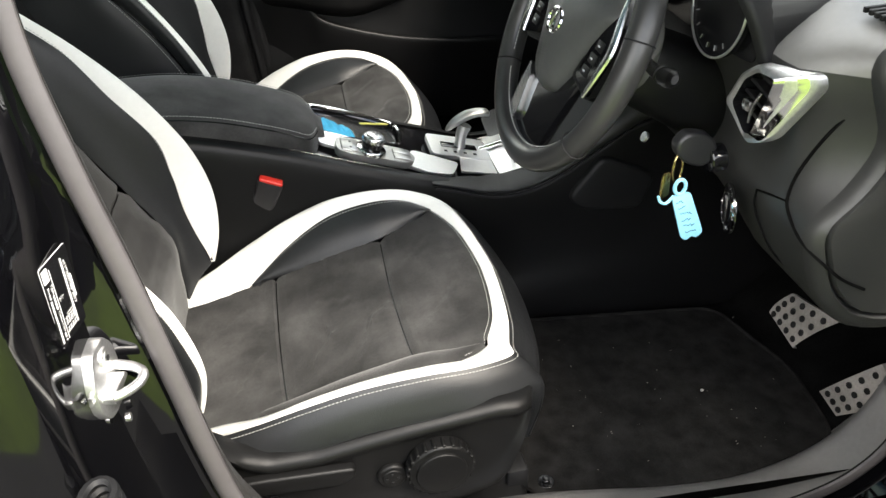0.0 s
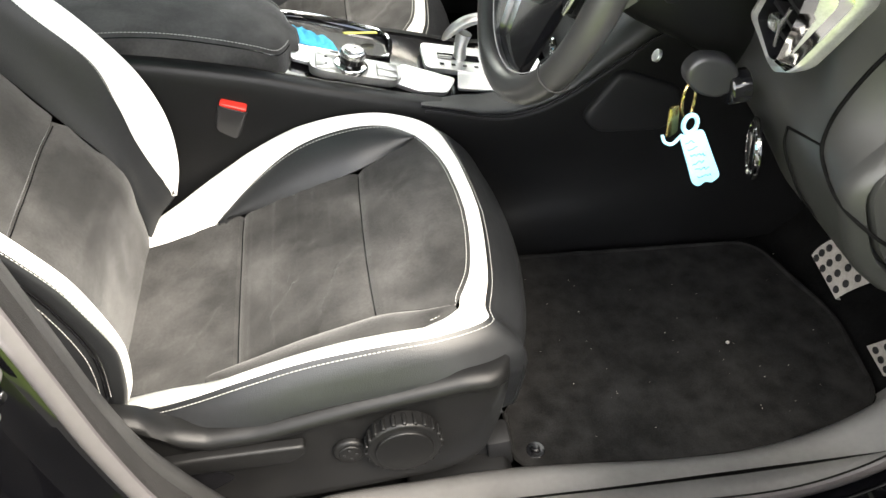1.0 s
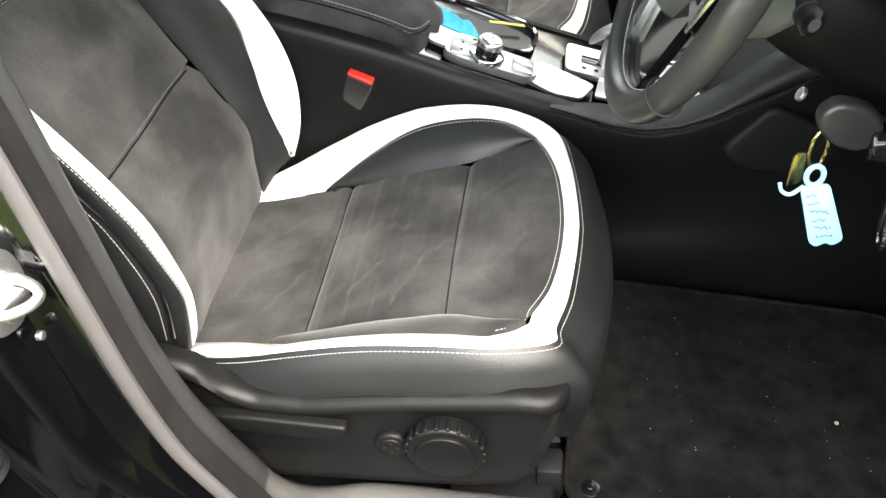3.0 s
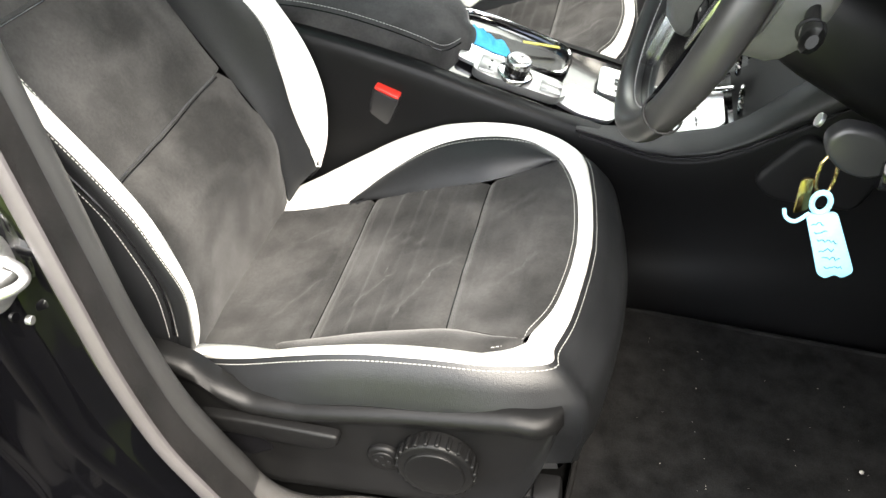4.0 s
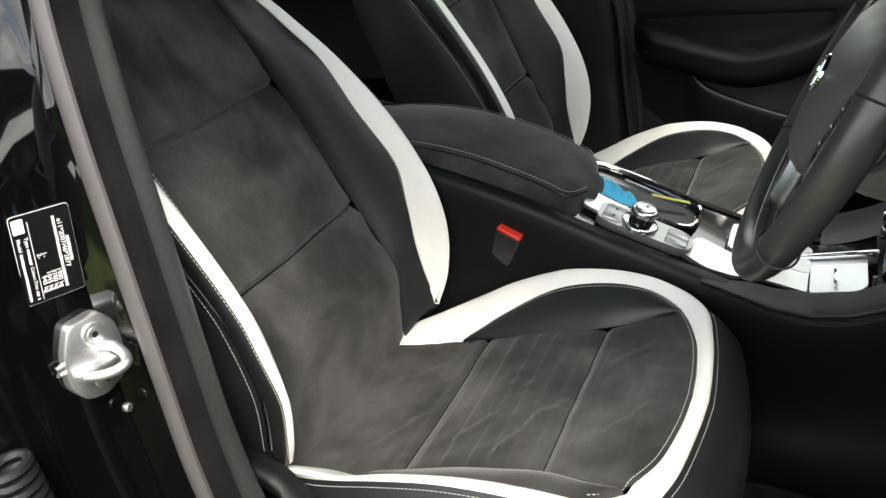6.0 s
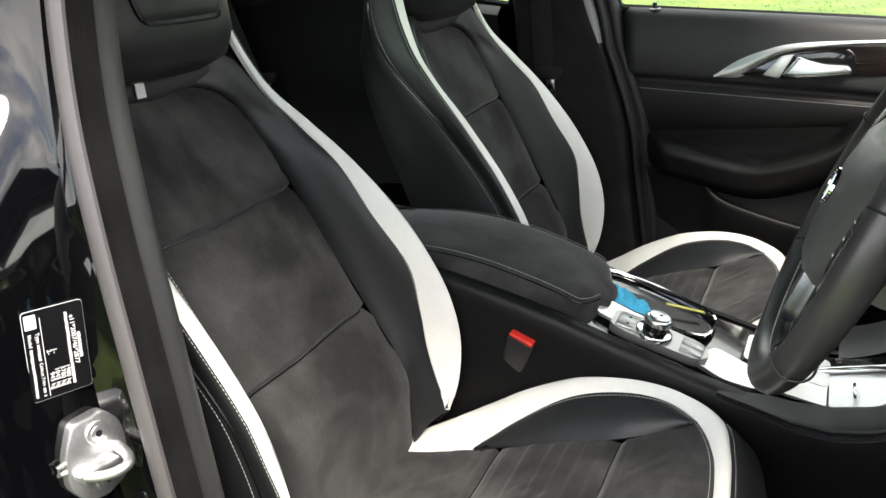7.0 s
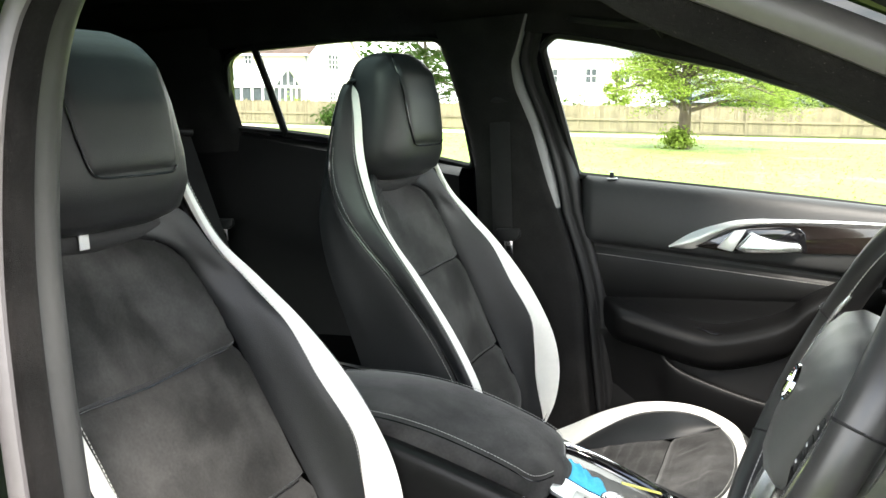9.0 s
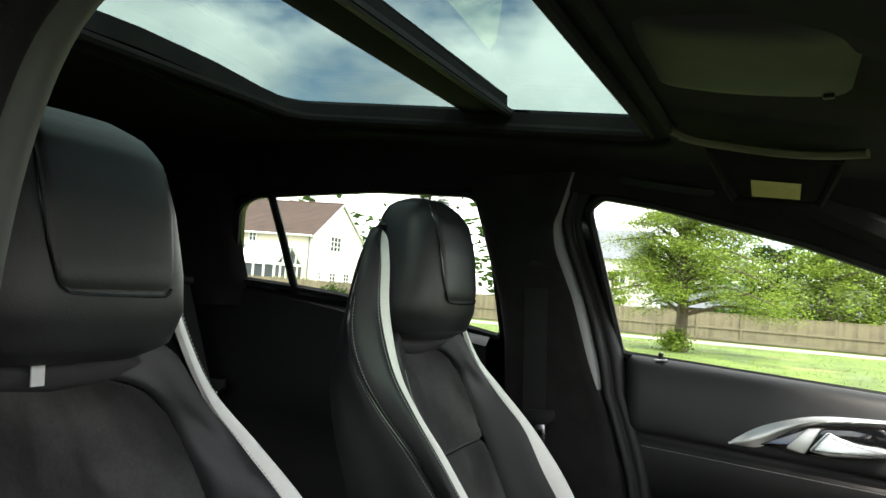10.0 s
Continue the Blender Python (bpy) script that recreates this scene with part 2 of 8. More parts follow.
def structure(name, bm, mat, label="", smooth=True, sharp=40, m=None, k=K):
    me = mesh_of(bm, name, mat, smooth, k)
    if smooth and sharp:
        me.set_sharp_from_angle(angle=radians(sharp))
    ob = new(name, me)
    ob.matrix_world = m if m else CAR.copy()
    return tagged(ob, label, "", "", "structure")


def spline(keys, n):
    """n points on a Catmull-Rom curve through the keys."""
    k = [Vector(p) for p in keys]
    k = [2 * k[0] - k[1], *k, 2 * k[-1] - k[-2]]
    out = []
    for i in range(n):
        f = i / (n - 1) * (len(k) - 3)
        j = min(int(f), len(k) - 4)
        u = f - j
        a, b, c, d = k[j:j + 4]
        out.append(0.5 * (2 * b + (c - a) * u + (2 * a - 5 * b + 4 * c - d) * u * u + (3 * b - a - 3 * c + d) * u ** 3))
    return out


def grid(rows, closed=False, caps=False):
    """A bmesh skin over rows of points; closed joins each row's ends, caps fills the first and last rows."""
    bm = bmesh.new()
    vs = [[bm.verts.new(p) for p in row] for row in rows]
    for a, b in zip(vs, vs[1:]):
        m = len(a)
        for i in range(m if closed else m - 1):
            bm.faces.new((a[i], a[(i + 1) % m], b[(i + 1) % m], b[i]))
    if caps:
        bm.faces.new(vs[0])
        bm.faces.new(vs[-1][::-1])
    return bm


def panel(lines, across=8, puff=0.004, edge=0.006, up=(0, 0, 1)):
    """A padded skin over a set of lines (each a row of points, laid side by side), plump between its seams and turned in at its edges."""
    lines = [[Vector(p) for p in line] for line in lines]
    n = len(lines[0])
    rows = []
    for i in range(n):
        col = [line[i] for line in lines]
        rows.append(spline(col, across + 1) if len(col) > 2 else [col[0].lerp(col[1], k / across) for k in range(across + 1)])
    up = Vector(up)
    nor = []
    for i in range(n):
        r = []
        for j in range(across + 1):
            a = rows[min(i + 1, n - 1)][j] - rows[max(i - 1, 0)][j]
            b = rows[i][min(j + 1, across)] - rows[i][max(j - 1, 0)]
            c = a.cross(b)
            if c.length < 1e-9:
                c = up.copy()
            c.normalize()
            r.append(c if c.dot(up) >= 0 else -c)
        nor.append(r)
    out = []
    for i in range(n):
        fi = min(i, n - 1 - i) / max(1, n - 1)
        gi = 1 - max(0.0, 1 - fi / 0.05) ** 2 * 0.5
        r = [rows[i][0] - nor[i][0] * edge]
        for j in range(across + 1):
            u = j / across
            h = puff * (1 - (2 * u - 1) ** 4) * gi
            r.append(rows[i][j] + nor[i][j] * h)
        r.append(rows[i][-1] - nor[i][-1] * edge)
        out.append(r)
    first = [p - nor[0][max(0, min(k - 1, across))] * edge for k, p in enumerate(out[0])]
    last = [p - nor[-1][max(0, min(k - 1, across))] * edge for k, p in enumerate(out[-1])]
    return grid([first, *out, last])


def tube(points, radius, sides=8, closed=False, flat=1.0):
    """A round bar along points; radius may be a list."""
    pts = [Vector(p) for p in points]
    rows = []
    ref = Vector((0.13, 0.21, 0.97))
    for i, p in enumerate(pts):
        a = pts[(i + 1) % len(pts)] if closed or i < len(pts) - 1 else p
        b = pts[i - 1] if closed or i > 0 else p
        t = (a - b).normalized()
        u = t.cross(ref).normalized()
        v = u.cross(t)
        r = radius[i] if isinstance(radius, (list, tuple)) else radius
        rows.append([p + r * (math.cos(w) * u + flat * math.sin(w) * v) for w in (2 * math.pi * k / sides for k in range(sides))])
    if closed:
        rows.append(rows[0])
        return weld(grid(rows, closed=True))
    return grid(rows, closed=True, caps=True)


def weld(bm, d=1e-5):
    bmesh.ops.remove_doubles(bm, verts=bm.verts[:], dist=d)
    return bm


def box(size, centre=(0, 0, 0), bevel=0.0, seg=2, turn=None):
    bm = bmesh.new()
    bmesh.ops.create_cube(bm, size=1)
    bmesh.ops.scale(bm, verts=bm.verts[:], vec=size)
    if bevel:
        bmesh.ops.bevel(bm, geom=bm.edges[:], offset=bevel, segments=seg, profile=0.5, affect="EDGES")
    if turn:
        bmesh.ops.transform(bm, matrix=turn, verts=bm.verts[:])
    bmesh.ops.translate(bm, verts=bm.verts[:], vec=centre)
    return bm


def join(*bms):
    """Pieces of one part in one bmesh."""
    bm = bmesh.new()
    for b in bms:
        me = bpy.data.meshes.new("tmp")
        b.to_mesh(me)
        b.free()
        bm.from_mesh(me)
        bpy.data.meshes.remove(me)
    return bm


def plate(outline, axis, at, depth, bevel=0.0, seg=2):
    """A slab with an outline in the two other axes, from `at` along axis by depth. axis x: (y, z), y: (x, z), z: (x, y)."""
    def place(p, w):
        return {"x": (w, p[0], p[1]), "y": (p[0], w, p[1]), "z": (p[0], p[1], w)}[axis]
    bm = bmesh.new()
    a = [bm.verts.new(place(p, at)) for p in outline]
    b = [bm.verts.new(place(p, at + depth)) for p in outline]
    fa, fb = bm.faces.new(a), bm.faces.new(b[::-1])
    for i in range(len(a)):
        j = (i + 1) % len(a)
        bm.faces.new((a[i], b[i], b[j], a[j]))
    bmesh.ops.recalc_face_normals(bm, faces=bm.faces[:])
    if bevel:
        bmesh.ops.bevel(bm, geom=list(fa.edges), offset=bevel, segments=seg, profile=0.5, affect="EDGES")
    return bm


def disc(radius, depth, sides=32, bevel=0.0, seg=3, m=None):
    """A short round bar along z from 0 to depth, bevelled at its outer rim."""
    bm = bmesh.new()
    bmesh.ops.create_cone(bm, cap_ends=True, segments=sides, radius1=radius, radius2=radius, depth=depth)
    bmesh.ops.translate(bm, verts=bm.verts[:], vec=(0, 0, depth / 2))
    if bevel:
        top = [e for e in bm.edges if all(v.co.z > depth - 1e-6 for v in e.verts)]
        bmesh.ops.bevel(bm, geom=top, offset=bevel, segments=seg, profile=0.5, affect="EDGES")
    if m:
        bmesh.ops.transform(bm, matrix=m, verts=bm.verts[:])
    return bm


def rounded(pts, r, n=5):
    """An outline with its corners rounded by about r."""
    out = []
    m = len(pts)
    for i in range(m):
        p, a, b = (Vector(pts[k % m]) for k in (i, i - 1, i + 1))
        da, db = (a - p), (b - p)
        rr = min(r, da.length * 0.45, db.length * 0.45)
        s, e = p + da.normalized() * rr, p + db.normalized() * rr
        for k in range(n + 1):
            u = k / n
            out.append(tuple((1 - u) ** 2 * s + 2 * u * (1 - u) * p + u * u * e))
    return out


def wall_with_holes(outline, holes, axis, at, depth):
    """A slab with openings cut right through it."""
    def place(p, w):
        return {"x": (w, p[0], p[1]), "y": (p[0], w, p[1]), "z": (p[0], p[1], w)}[axis]
    bm = bmesh.new()
    edges = []
    for loop in (outline, *holes):
        vs = [bm.verts.new(place(p, at)) for p in loop]
        edges += [bm.edges.new((vs[i], vs[(i + 1) % len(vs)])) for i in range(len(vs))]
    bmesh.ops.triangle_fill(bm, use_beauty=True, use_dissolve=False, edges=edges)
    geom = bmesh.ops.extrude_face_region(bm, geom=bm.faces[:])["geom"]
    step = Vector(place((0, 0), depth))
    bmesh.ops.translate(bm, verts=[g for g in geom if isinstance(g, bmesh.types.BMVert)], vec=step)
    return bm


def between(table, v):
    """Straight-line reading of a table of pairs."""
    for (a, fa), (b, fb) in zip(table, table[1:]):
        if v <= b:
            return fa + (fb - fa) * (max(v, a) - a) / (b - a)
    return table[-1][1]


def stitches(curves, pitch=0.0048, length=0.0031, r=0.00042):
    """Thread dashes along curves, lying just proud of the skin."""
    bm = bmesh.new()
    for pts in curves:
        pts = [Vector(p) for p in pts]
        carry = 0.0
        for a, b in zip(pts, pts[1:]):
            d = b - a
            l = d.length
            if l < 1e-7:
                continue
            t = d / l
            s = carry
            u = t.cross(Vector((0.3, 0.5, 0.81))).normalized()
            v = t.cross(u)
            while s < l:
                c = a + t * s
                ends = []
                for w in (-length / 2, length / 2):
                    ends.append([bm.verts.new(c + t * w + r * k) for k in (u, v, -u, -v)])
                for k in range(4):
                    bm.faces.new((ends[0][k], ends[0][(k + 1) % 4], ends[1][(k + 1) % 4], ends[1][k]))
                bm.faces.new(ends[0][::-1])
                bm.faces.new(ends[1])
                s += pitch
            carry = s - l
    return bm



# ---- seats (built about a centre line y = 0, driver's heights) ----
def mirror(pts, side):
    return [Vector((p[0], p[1] * side, p[2])) for p in pts]


def leaner(deg):
    """Turns backrest points forward by deg about the hinge."""
    m = Matrix.Translation((0, 0, 0.5)) @ Matrix.Rotation(radians(deg), 4, "Y") @ Matrix.Translation((0, 0, -0.5))
    return lambda pts: [m @ Vector(p) for p in pts]


CREASES = [(0.178, 0.075, 0.205, 0.035), (0.205, 0.035, 0.196, 0.012), (0.235, 0.105, 0.262, 0.030), (0.262, 0.030, 0.290, 0.005), (0.190, -0.045, 0.235, -0.030),
           (0.070, 0.080, 0.105, 0.020), (0.040, -0.060, 0.085, -0.085), (0.330, -0.070, 0.365, -0.100), (0.350, 0.060, 0.385, 0.020)]


def creases(p):
    """Shallow folds that sitting has pressed into the suede."""
    h = 0.0
    for ax, ay, bx, by in CREASES:
        d = Vector((bx - ax, by - ay))
        q = Vector((p.x - ax, -p.y - ay))
        t = min(1, max(0, q.dot(d) / d.dot(d)))
        off = q - d * t
        side = d.x * q.y - d.y * q.x
        h += 0.0024 * math.exp(-(off.length / 0.006) ** 2) * (1 if side > 0 else -0.6)
    return h


CUSHION = {  # lines round half a cushion, from the hinge along the side to the middle of the front: (ahead, out, up)
    "inner": [(-0.02, 0.133, 0.494), (0.05, 0.136, 0.502), (0.098, 0.145, 0.511), (0.155, 0.172, 0.548), (0.225, 0.186, 0.584), (0.295, 0.188, 0.598),
              (0.35, 0.186, 0.593), (0.389, 0.169, 0.5785), (0.4145, 0.110, 0.577), (0.4245, 0.050, 0.5755), (0.4275, 0.0, 0.5755)],
    "crest": [(-0.02, 0.168, 0.520), (0.05, 0.187, 0.546), (0.10, 0.198, 0.560), (0.16, 0.202, 0.584), (0.23, 0.204, 0.601), (0.30, 0.204, 0.607),
              (0.36, 0.200, 0.599), (0.406, 0.182, 0.582), (0.428, 0.117, 0.579), (0.437, 0.050, 0.577), (0.440, 0.0, 0.577)],
    "outer": [(-0.02, 0.174, 0.520), (0.05, 0.194, 0.541), (0.10, 0.206, 0.559), (0.16, 0.211, 0.576), (0.23, 0.214, 0.590), (0.30, 0.214, 0.593),
              (0.365, 0.206, 0.584), (0.416, 0.185, 0.574), (0.433, 0.119, 0.571), (0.441, 0.050, 0.570), (0.444, 0.0, 0.570)],
    "belly": [(-0.02, 0.198, 0.475), (0.05, 0.214, 0.490), (0.10, 0.224, 0.500), (0.16, 0.229, 0.512), (0.23, 0.232, 0.524), (0.30, 0.232, 0.526),
              (0.385, 0.226, 0.522), (0.449, 0.200, 0.512), (0.471, 0.122, 0.508), (0.481, 0.050, 0.506), (0.483, 0.0, 0.506)],
    "bottom": [(-0.02, 0.185, 0.42), (0.05, 0.200, 0.43), (0.10, 0.208, 0.44), (0.16, 0.212, 0.45), (0.23, 0.214, 0.45), (0.30, 0.214, 0.45),
               (0.38, 0.208, 0.44), (0.440, 0.185, 0.42), (0.462, 0.120, 0.41), (0.471, 0.050, 0.405), (0.473, 0.0, 0.405)],
}
BACK = {  # lines up half a backrest: (ahead, out, up)
    "insert": [(-0.000, 0.149, 0.500), (-0.000, 0.152, 0.550), (-0.002, 0.154, 0.617), (-0.048, 0.153, 0.710), (-0.089, 0.150, 0.793), (-0.127, 0.146, 0.874), (-0.155, 0.139, 0.935), (-0.177, 0.126, 0.986), (-0.190, 0.098, 1.018), (-0.198, 0.048, 1.032), (-0.202, 0.000, 1.035)],
    "white_in": [(0.046, 0.180, 0.545), (0.034, 0.179, 0.585), (0.023, 0.181, 0.640), (0.019, 0.182, 0.700), (0.010, 0.182, 0.760), (-0.031, 0.177, 0.830), (-0.071, 0.176, 0.900), (-0.120, 0.170, 0.955), (-0.152, 0.150, 1.000), (-0.176, 0.130, 1.050), (-0.190, 0.100, 1.070)],
    "stripe_in": [(0.046, 0.180, 0.545), (0.034, 0.179, 0.585), (0.023, 0.181, 0.640), (0.019, 0.182, 0.700), (0.010, 0.182, 0.760), (-0.031, 0.177, 0.830), (-0.071, 0.176, 0.900), (-0.120, 0.170, 0.955), (-0.158, 0.155, 1.010), (-0.187, 0.140, 1.090), (-0.200, 0.129, 1.160), (-0.219, 0.103, 1.212), (-0.237, 0.055, 1.236)],
    "crest": [(0.047, 0.177, 0.545), (0.060, 0.188, 0.590), (0.064, 0.196, 0.645), (0.056, 0.199, 0.700), (0.036, 0.199, 0.755), (-0.005, 0.196, 0.825), (-0.061, 0.191, 0.900), (-0.117, 0.179, 0.962), (-0.159, 0.161, 1.015), (-0.189, 0.145, 1.090), (-0.199, 0.133, 1.160), (-0.219, 0.106, 1.212), (-0.238, 0.055, 1.236)],
    "outer": [(0.047, 0.182, 0.545), (0.058, 0.194, 0.590), (0.062, 0.202, 0.645), (0.051, 0.209, 0.700), (0.031, 0.210, 0.755), (-0.008, 0.209, 0.825), (-0.065, 0.200, 0.900), (-0.120, 0.185, 0.962), (-0.163, 0.168, 1.015), (-0.194, 0.155, 1.090), (-0.206, 0.141, 1.160), (-0.225, 0.112, 1.212), (-0.243, 0.055, 1.236)],
    "seam": [(0.026, 0.189, 0.520), (0.037, 0.197, 0.590), (0.039, 0.203, 0.645), (0.028, 0.206, 0.700), (0.005, 0.206, 0.755), (-0.040, 0.205, 0.825), (-0.106, 0.198, 0.900), (-0.169, 0.193, 0.962), (-0.208, 0.191, 1.015), (-0.228, 0.185, 1.075), (-0.225, 0.169, 1.160), (-0.222, 0.135, 1.212), (-0.223, 0.055, 1.236)],
    "rear": [(-0.102, 0.184, 0.480), (-0.117, 0.201, 0.570), (-0.126, 0.211, 0.645), (-0.141, 0.213, 0.700), (-0.162, 0.210, 0.755), (-0.194, 0.202, 0.825), (-0.231, 0.189, 0.900), (-0.254, 0.176, 0.962), (-0.263, 0.162, 1.015), (-0.257, 0.141, 1.075), (-0.238, 0.136, 1.160), (-0.223, 0.098, 1.212), (-0.214, 0.055, 1.236)],
}


SAT = {  # how far sitting has pressed the sill-side roll down, by distance ahead
    "inner": [(0.10, 0.0), (0.16, -0.003), (0.22, -0.009), (0.30, -0.016), (0.35, -0.014), (0.375, -0.006), (0.389, 0.0)],
    "crest": [(0.07, 0.0), (0.14, -0.007), (0.21, -0.010), (0.30, -0.013), (0.36, -0.011), (0.40, 0.0)],
    "outer": [(0.07, 0.0), (0.20, 0.0015), (0.35, 0.0)],
}


def build_seat(name, label, place, lean=0.0, drop=0.0):
    seat = thing(name, label, "car seat", place, "front seats")
    tilt = leaner(lean)
    # a closer key beside the front corner keeps it crisp
    cu, soft = {}, {}
    for k, v in CUSHION.items():
        c, d = Vector(v[7]), Vector(v[8])
        out = {"crest": 0.0015, "outer": 0.003, "belly": 0.002}.get(k, 0.0)
        tip = c + Vector((0.7 * out, 0.6 * out, 0))
        cu[k] = spline([*v[:7], tip, c.lerp(d, 0.33), *v[8:]], 67)
        soft[k] = spline(v, 67)
    sew = []
    # cushion insert: three suede panels between cross seams
    half = 43  # samples of the inner line up to the front corner
    def insert_row(x):
        """A row across the insert at distance x ahead."""
        edge_pts = [(-0.02, 0.133, 0.494), (0.05, 0.136, 0.502), (0.107, 0.1435, 0.512), (0.21, 0.138, 0.540), (0.307, 0.140, 0.562), (0.36, 0.155, 0.572), (0.389, 0.167, 0.5785)]
        pts = spline(edge_pts, 80)
        front = spline([(0.389, 0.167, 0.5785), (0.4145, 0.110, 0.577), (0.4245, 0.050, 0.5755), (0.4275, 0.0, 0.5755)], 40)
        if x <= 0.389:
            e = min(pts, key=lambda p: abs(p.x - x))
        else:
            e = min(front, key=lambda p: abs(p.x - x))
        row = []
        for k in range(41):
            u = -1 + k / 20
            dish = 0.010 * (1 - u * u) if x < 0.374 else 0.010 * (1 - u * u) * max(0, (0.4275 - x) / 0.0535)
            row.append(Vector((x - 0.004 * (1 - u * u) * (x < 0.4), e.y * u, e.z - dish)))
        return row
    cuts = [-0.05, 0.135, 0.302, 0.427]
    for a, b in zip(cuts, cuts[1:]):
        n = 36
        rows = []
        for i in range(n + 1):
            f = i / n
            x = a + (b - a) * f
            near = min(f if a > 0 else 1.0, 1 - f if b < 0.42 else 1.0) * (b - a)
            sink = -0.0055 * max(0, 1 - near / 0.010) ** 2
            r = insert_row(x)
            for k, p in enumerate(r):
                s = -0.002 * max(0, 1 - min(k, 40 - k) / 3.0) ** 2 + creases(p)
                wob = 0.0016 * noise.noise(Vector((p.x * 22, p.y * 22, 3.1))) + 0.0010 * noise.noise(Vector((p.x * 60, p.y * 35, 9.7)))
                p.z += sink + s + 0.003 * math.sin(math.pi * f) + wob
            rows.append(r)
        part("cushion_insert", grid(rows), SUEDE, seat, "dark grey suede panel, brushed and creased")
        if b < 0.42:
            part("cross_seam", tube([q + Vector((0, 0, 0.0016)) for q in rows[-1][1:-1]], 0.0007, 6), LABELBLACK, seat, "dark cross seam")
    # crescents of leather inside the side bolsters
    for sd in (1, -1):
        inner_seam = spline([(0.098, 0.143, 0.5105), (0.155, 0.139, 0.525), (0.21, 0.138, 0.540), (0.260, 0.138, 0.551), (0.307, 0.140, 0.562), (0.36, 0.155, 0.572), (0.389, 0.167, 0.5785)], 31)
        arc = spline([(0.098, 0.145, 0.511), (0.155, 0.172, 0.548), (0.225, 0.186, 0.584), (0.295, 0.188, 0.598), (0.35, 0.186, 0.593), (0.389, 0.169, 0.5785)], 31)
        if sd < 0:
            arc = [p + Vector((0, 0, between(SAT["inner"], p.x))) for p in arc]
        mid = [a.lerp(b, 0.5) + Vector((0, -0.004, 0.002)) for a, b in zip(inner_seam, arc)]
        # the suede's paler tone stands for light on the sill-side leather
        part("bolster_panel", panel([mirror(inner_seam, sd), mirror(mid, sd), mirror(arc, sd)], 8, 0.003), LEATHER if sd > 0 else SUEDE, seat, "black bolster panel")
        line = [b.lerp(a, 0.10) + Vector((0, -0.0025, 0.0042)) for a, b in zip(inner_seam, arc)]
        if sd > 0:
            sew.append(mirror(line[1:-1], sd))
    # white band all round, and the black skirt below it
    def sat_on(p, k):
        """The sill side has been sat flat: its roll is lower than the inboard one."""
        return Vector((p.x, p.y, p.z + between(SAT.get(k, [(0, 0), (1, 0)]), p.x)))
    def dipped(p, k):
        """The inboard roll falls away towards the hinge."""
        f = min(1.0, max(0.0, (0.23 - p.x) / 0.18))
        return Vector((p.x, p.y - f * {"crest": 0.004, "outer": 0.004}.get(k, 0.0), p.z - f * {"crest": 0.023, "outer": 0.021, "belly": 0.010}.get(k, 0.0)))
    whole = {k: mirror([sat_on(p, k) for p in v], -1) + mirror([dipped(p, k) for p in soft[k][:-1]], 1)[::-1] for k, v in cu.items()}
    roll = [a.lerp(b, 0.42) + 0.006 * Vector((b.x - 0.15, b.y, 0.0)).normalized() for a, b in zip(whole["outer"], whole["belly"])]
    part("white_band", panel([whole["inner"], whole["crest"], whole["outer"]], 8, 0.0022), WHITE, seat, "white leather band")
    part("skirt", panel([whole["outer"], roll, whole["belly"], whole["bottom"]], 16, 0.003, up=(0.3, 0, 0.5)), LEATHER, seat, "smooth black leather side and front")
    sew.append([p + Vector((0, 0, 0.0022)) - 0.0045 * Vector((p.x - 0.15, p.y, 0)).normalized() for p in whole["inner"] if p.x > 0.36])
    sew.append([p + Vector((0, 0, -0.0035)) + 0.0052 * Vector((p.x - 0.15, p.y, 0)).normalized() for p in whole["outer"]])
    # seam down each front corner
    for sd in (1, -1):
        i = 42
        a, b, c = cu["outer"][i], cu["belly"][i], cu["bottom"][i]
        part("corner_piping", tube(spline(mirror([a, b + Vector((0.0015, 0.001, 0)), c], sd), 14), 0.0014, 5), LEATHER, seat)
    # underside
    bot = whole["bottom"]
    part("seat_pan", grid([bot, [Vector((p.x * 0.9, p.y * 0.85, 0.37)) for p in bot]]), CARPET, seat)
    # the cushion may be set lower than the backrest
    for ob in seat.children:
        ob.location.z -= drop * K
    sew = [[p - Vector((0, 0, drop)) for p in c] for c in sew]
    # backrest insert: three suede panels
    ins = spline(BACK["insert"], 121)
    zc = [0.468, 0.700, 0.873, 1.0345]
    def back_row(z):
        e = min(ins, key=lambda p: abs(p.z - z))
        row = []
        for k in range(25):
            u = -1 + k / 12
            row.append(Vector((e.x - 0.012 * (1 - u * u) * min(1, e.y / 0.1), e.y * u, z)))
        return row
    for a, b in zip(zc, zc[1:]):
        rows = []
        n = 24
        for i in range(n + 1):
            f = i / n
            z = a + (b - a) * f
            near = min(f, 1 - f) * (b - a)
            r = back_row(z)
            for k, p in enumerate(r):
                u = abs(-1 + k / 12)
                p.z += 0.010 * (u - 0.5) * (near < 0.03) * (1 - near / 0.03) if b < 1 or f < 0.5 else 0
                p.x += -0.0088 * max(0, 1 - near / 0.010) ** 2 + 0.004 * math.sin(math.pi * f) - 0.004 * max(0, 1 - min(k, 24 - k) / 2.0) ** 2
                p.x += 0.0018 * noise.noise(Vector((p.z * 20, p.y * 20, 7.3)))
            rows.append(tilt(r))
        part("backrest_insert", grid(rows), SUEDE, seat, "dark grey suede backrest panel")
        if b < 0.99:
            part("cross_seam", tube([q + Vector((0.0044, 0, 0.0004)) for q in rows[-1][1:-1]], 0.0009, 6), LABELBLACK, seat, "dark cross seam")
    n = 61
    bk = {k: spline(v, n) for k, v in BACK.items()}
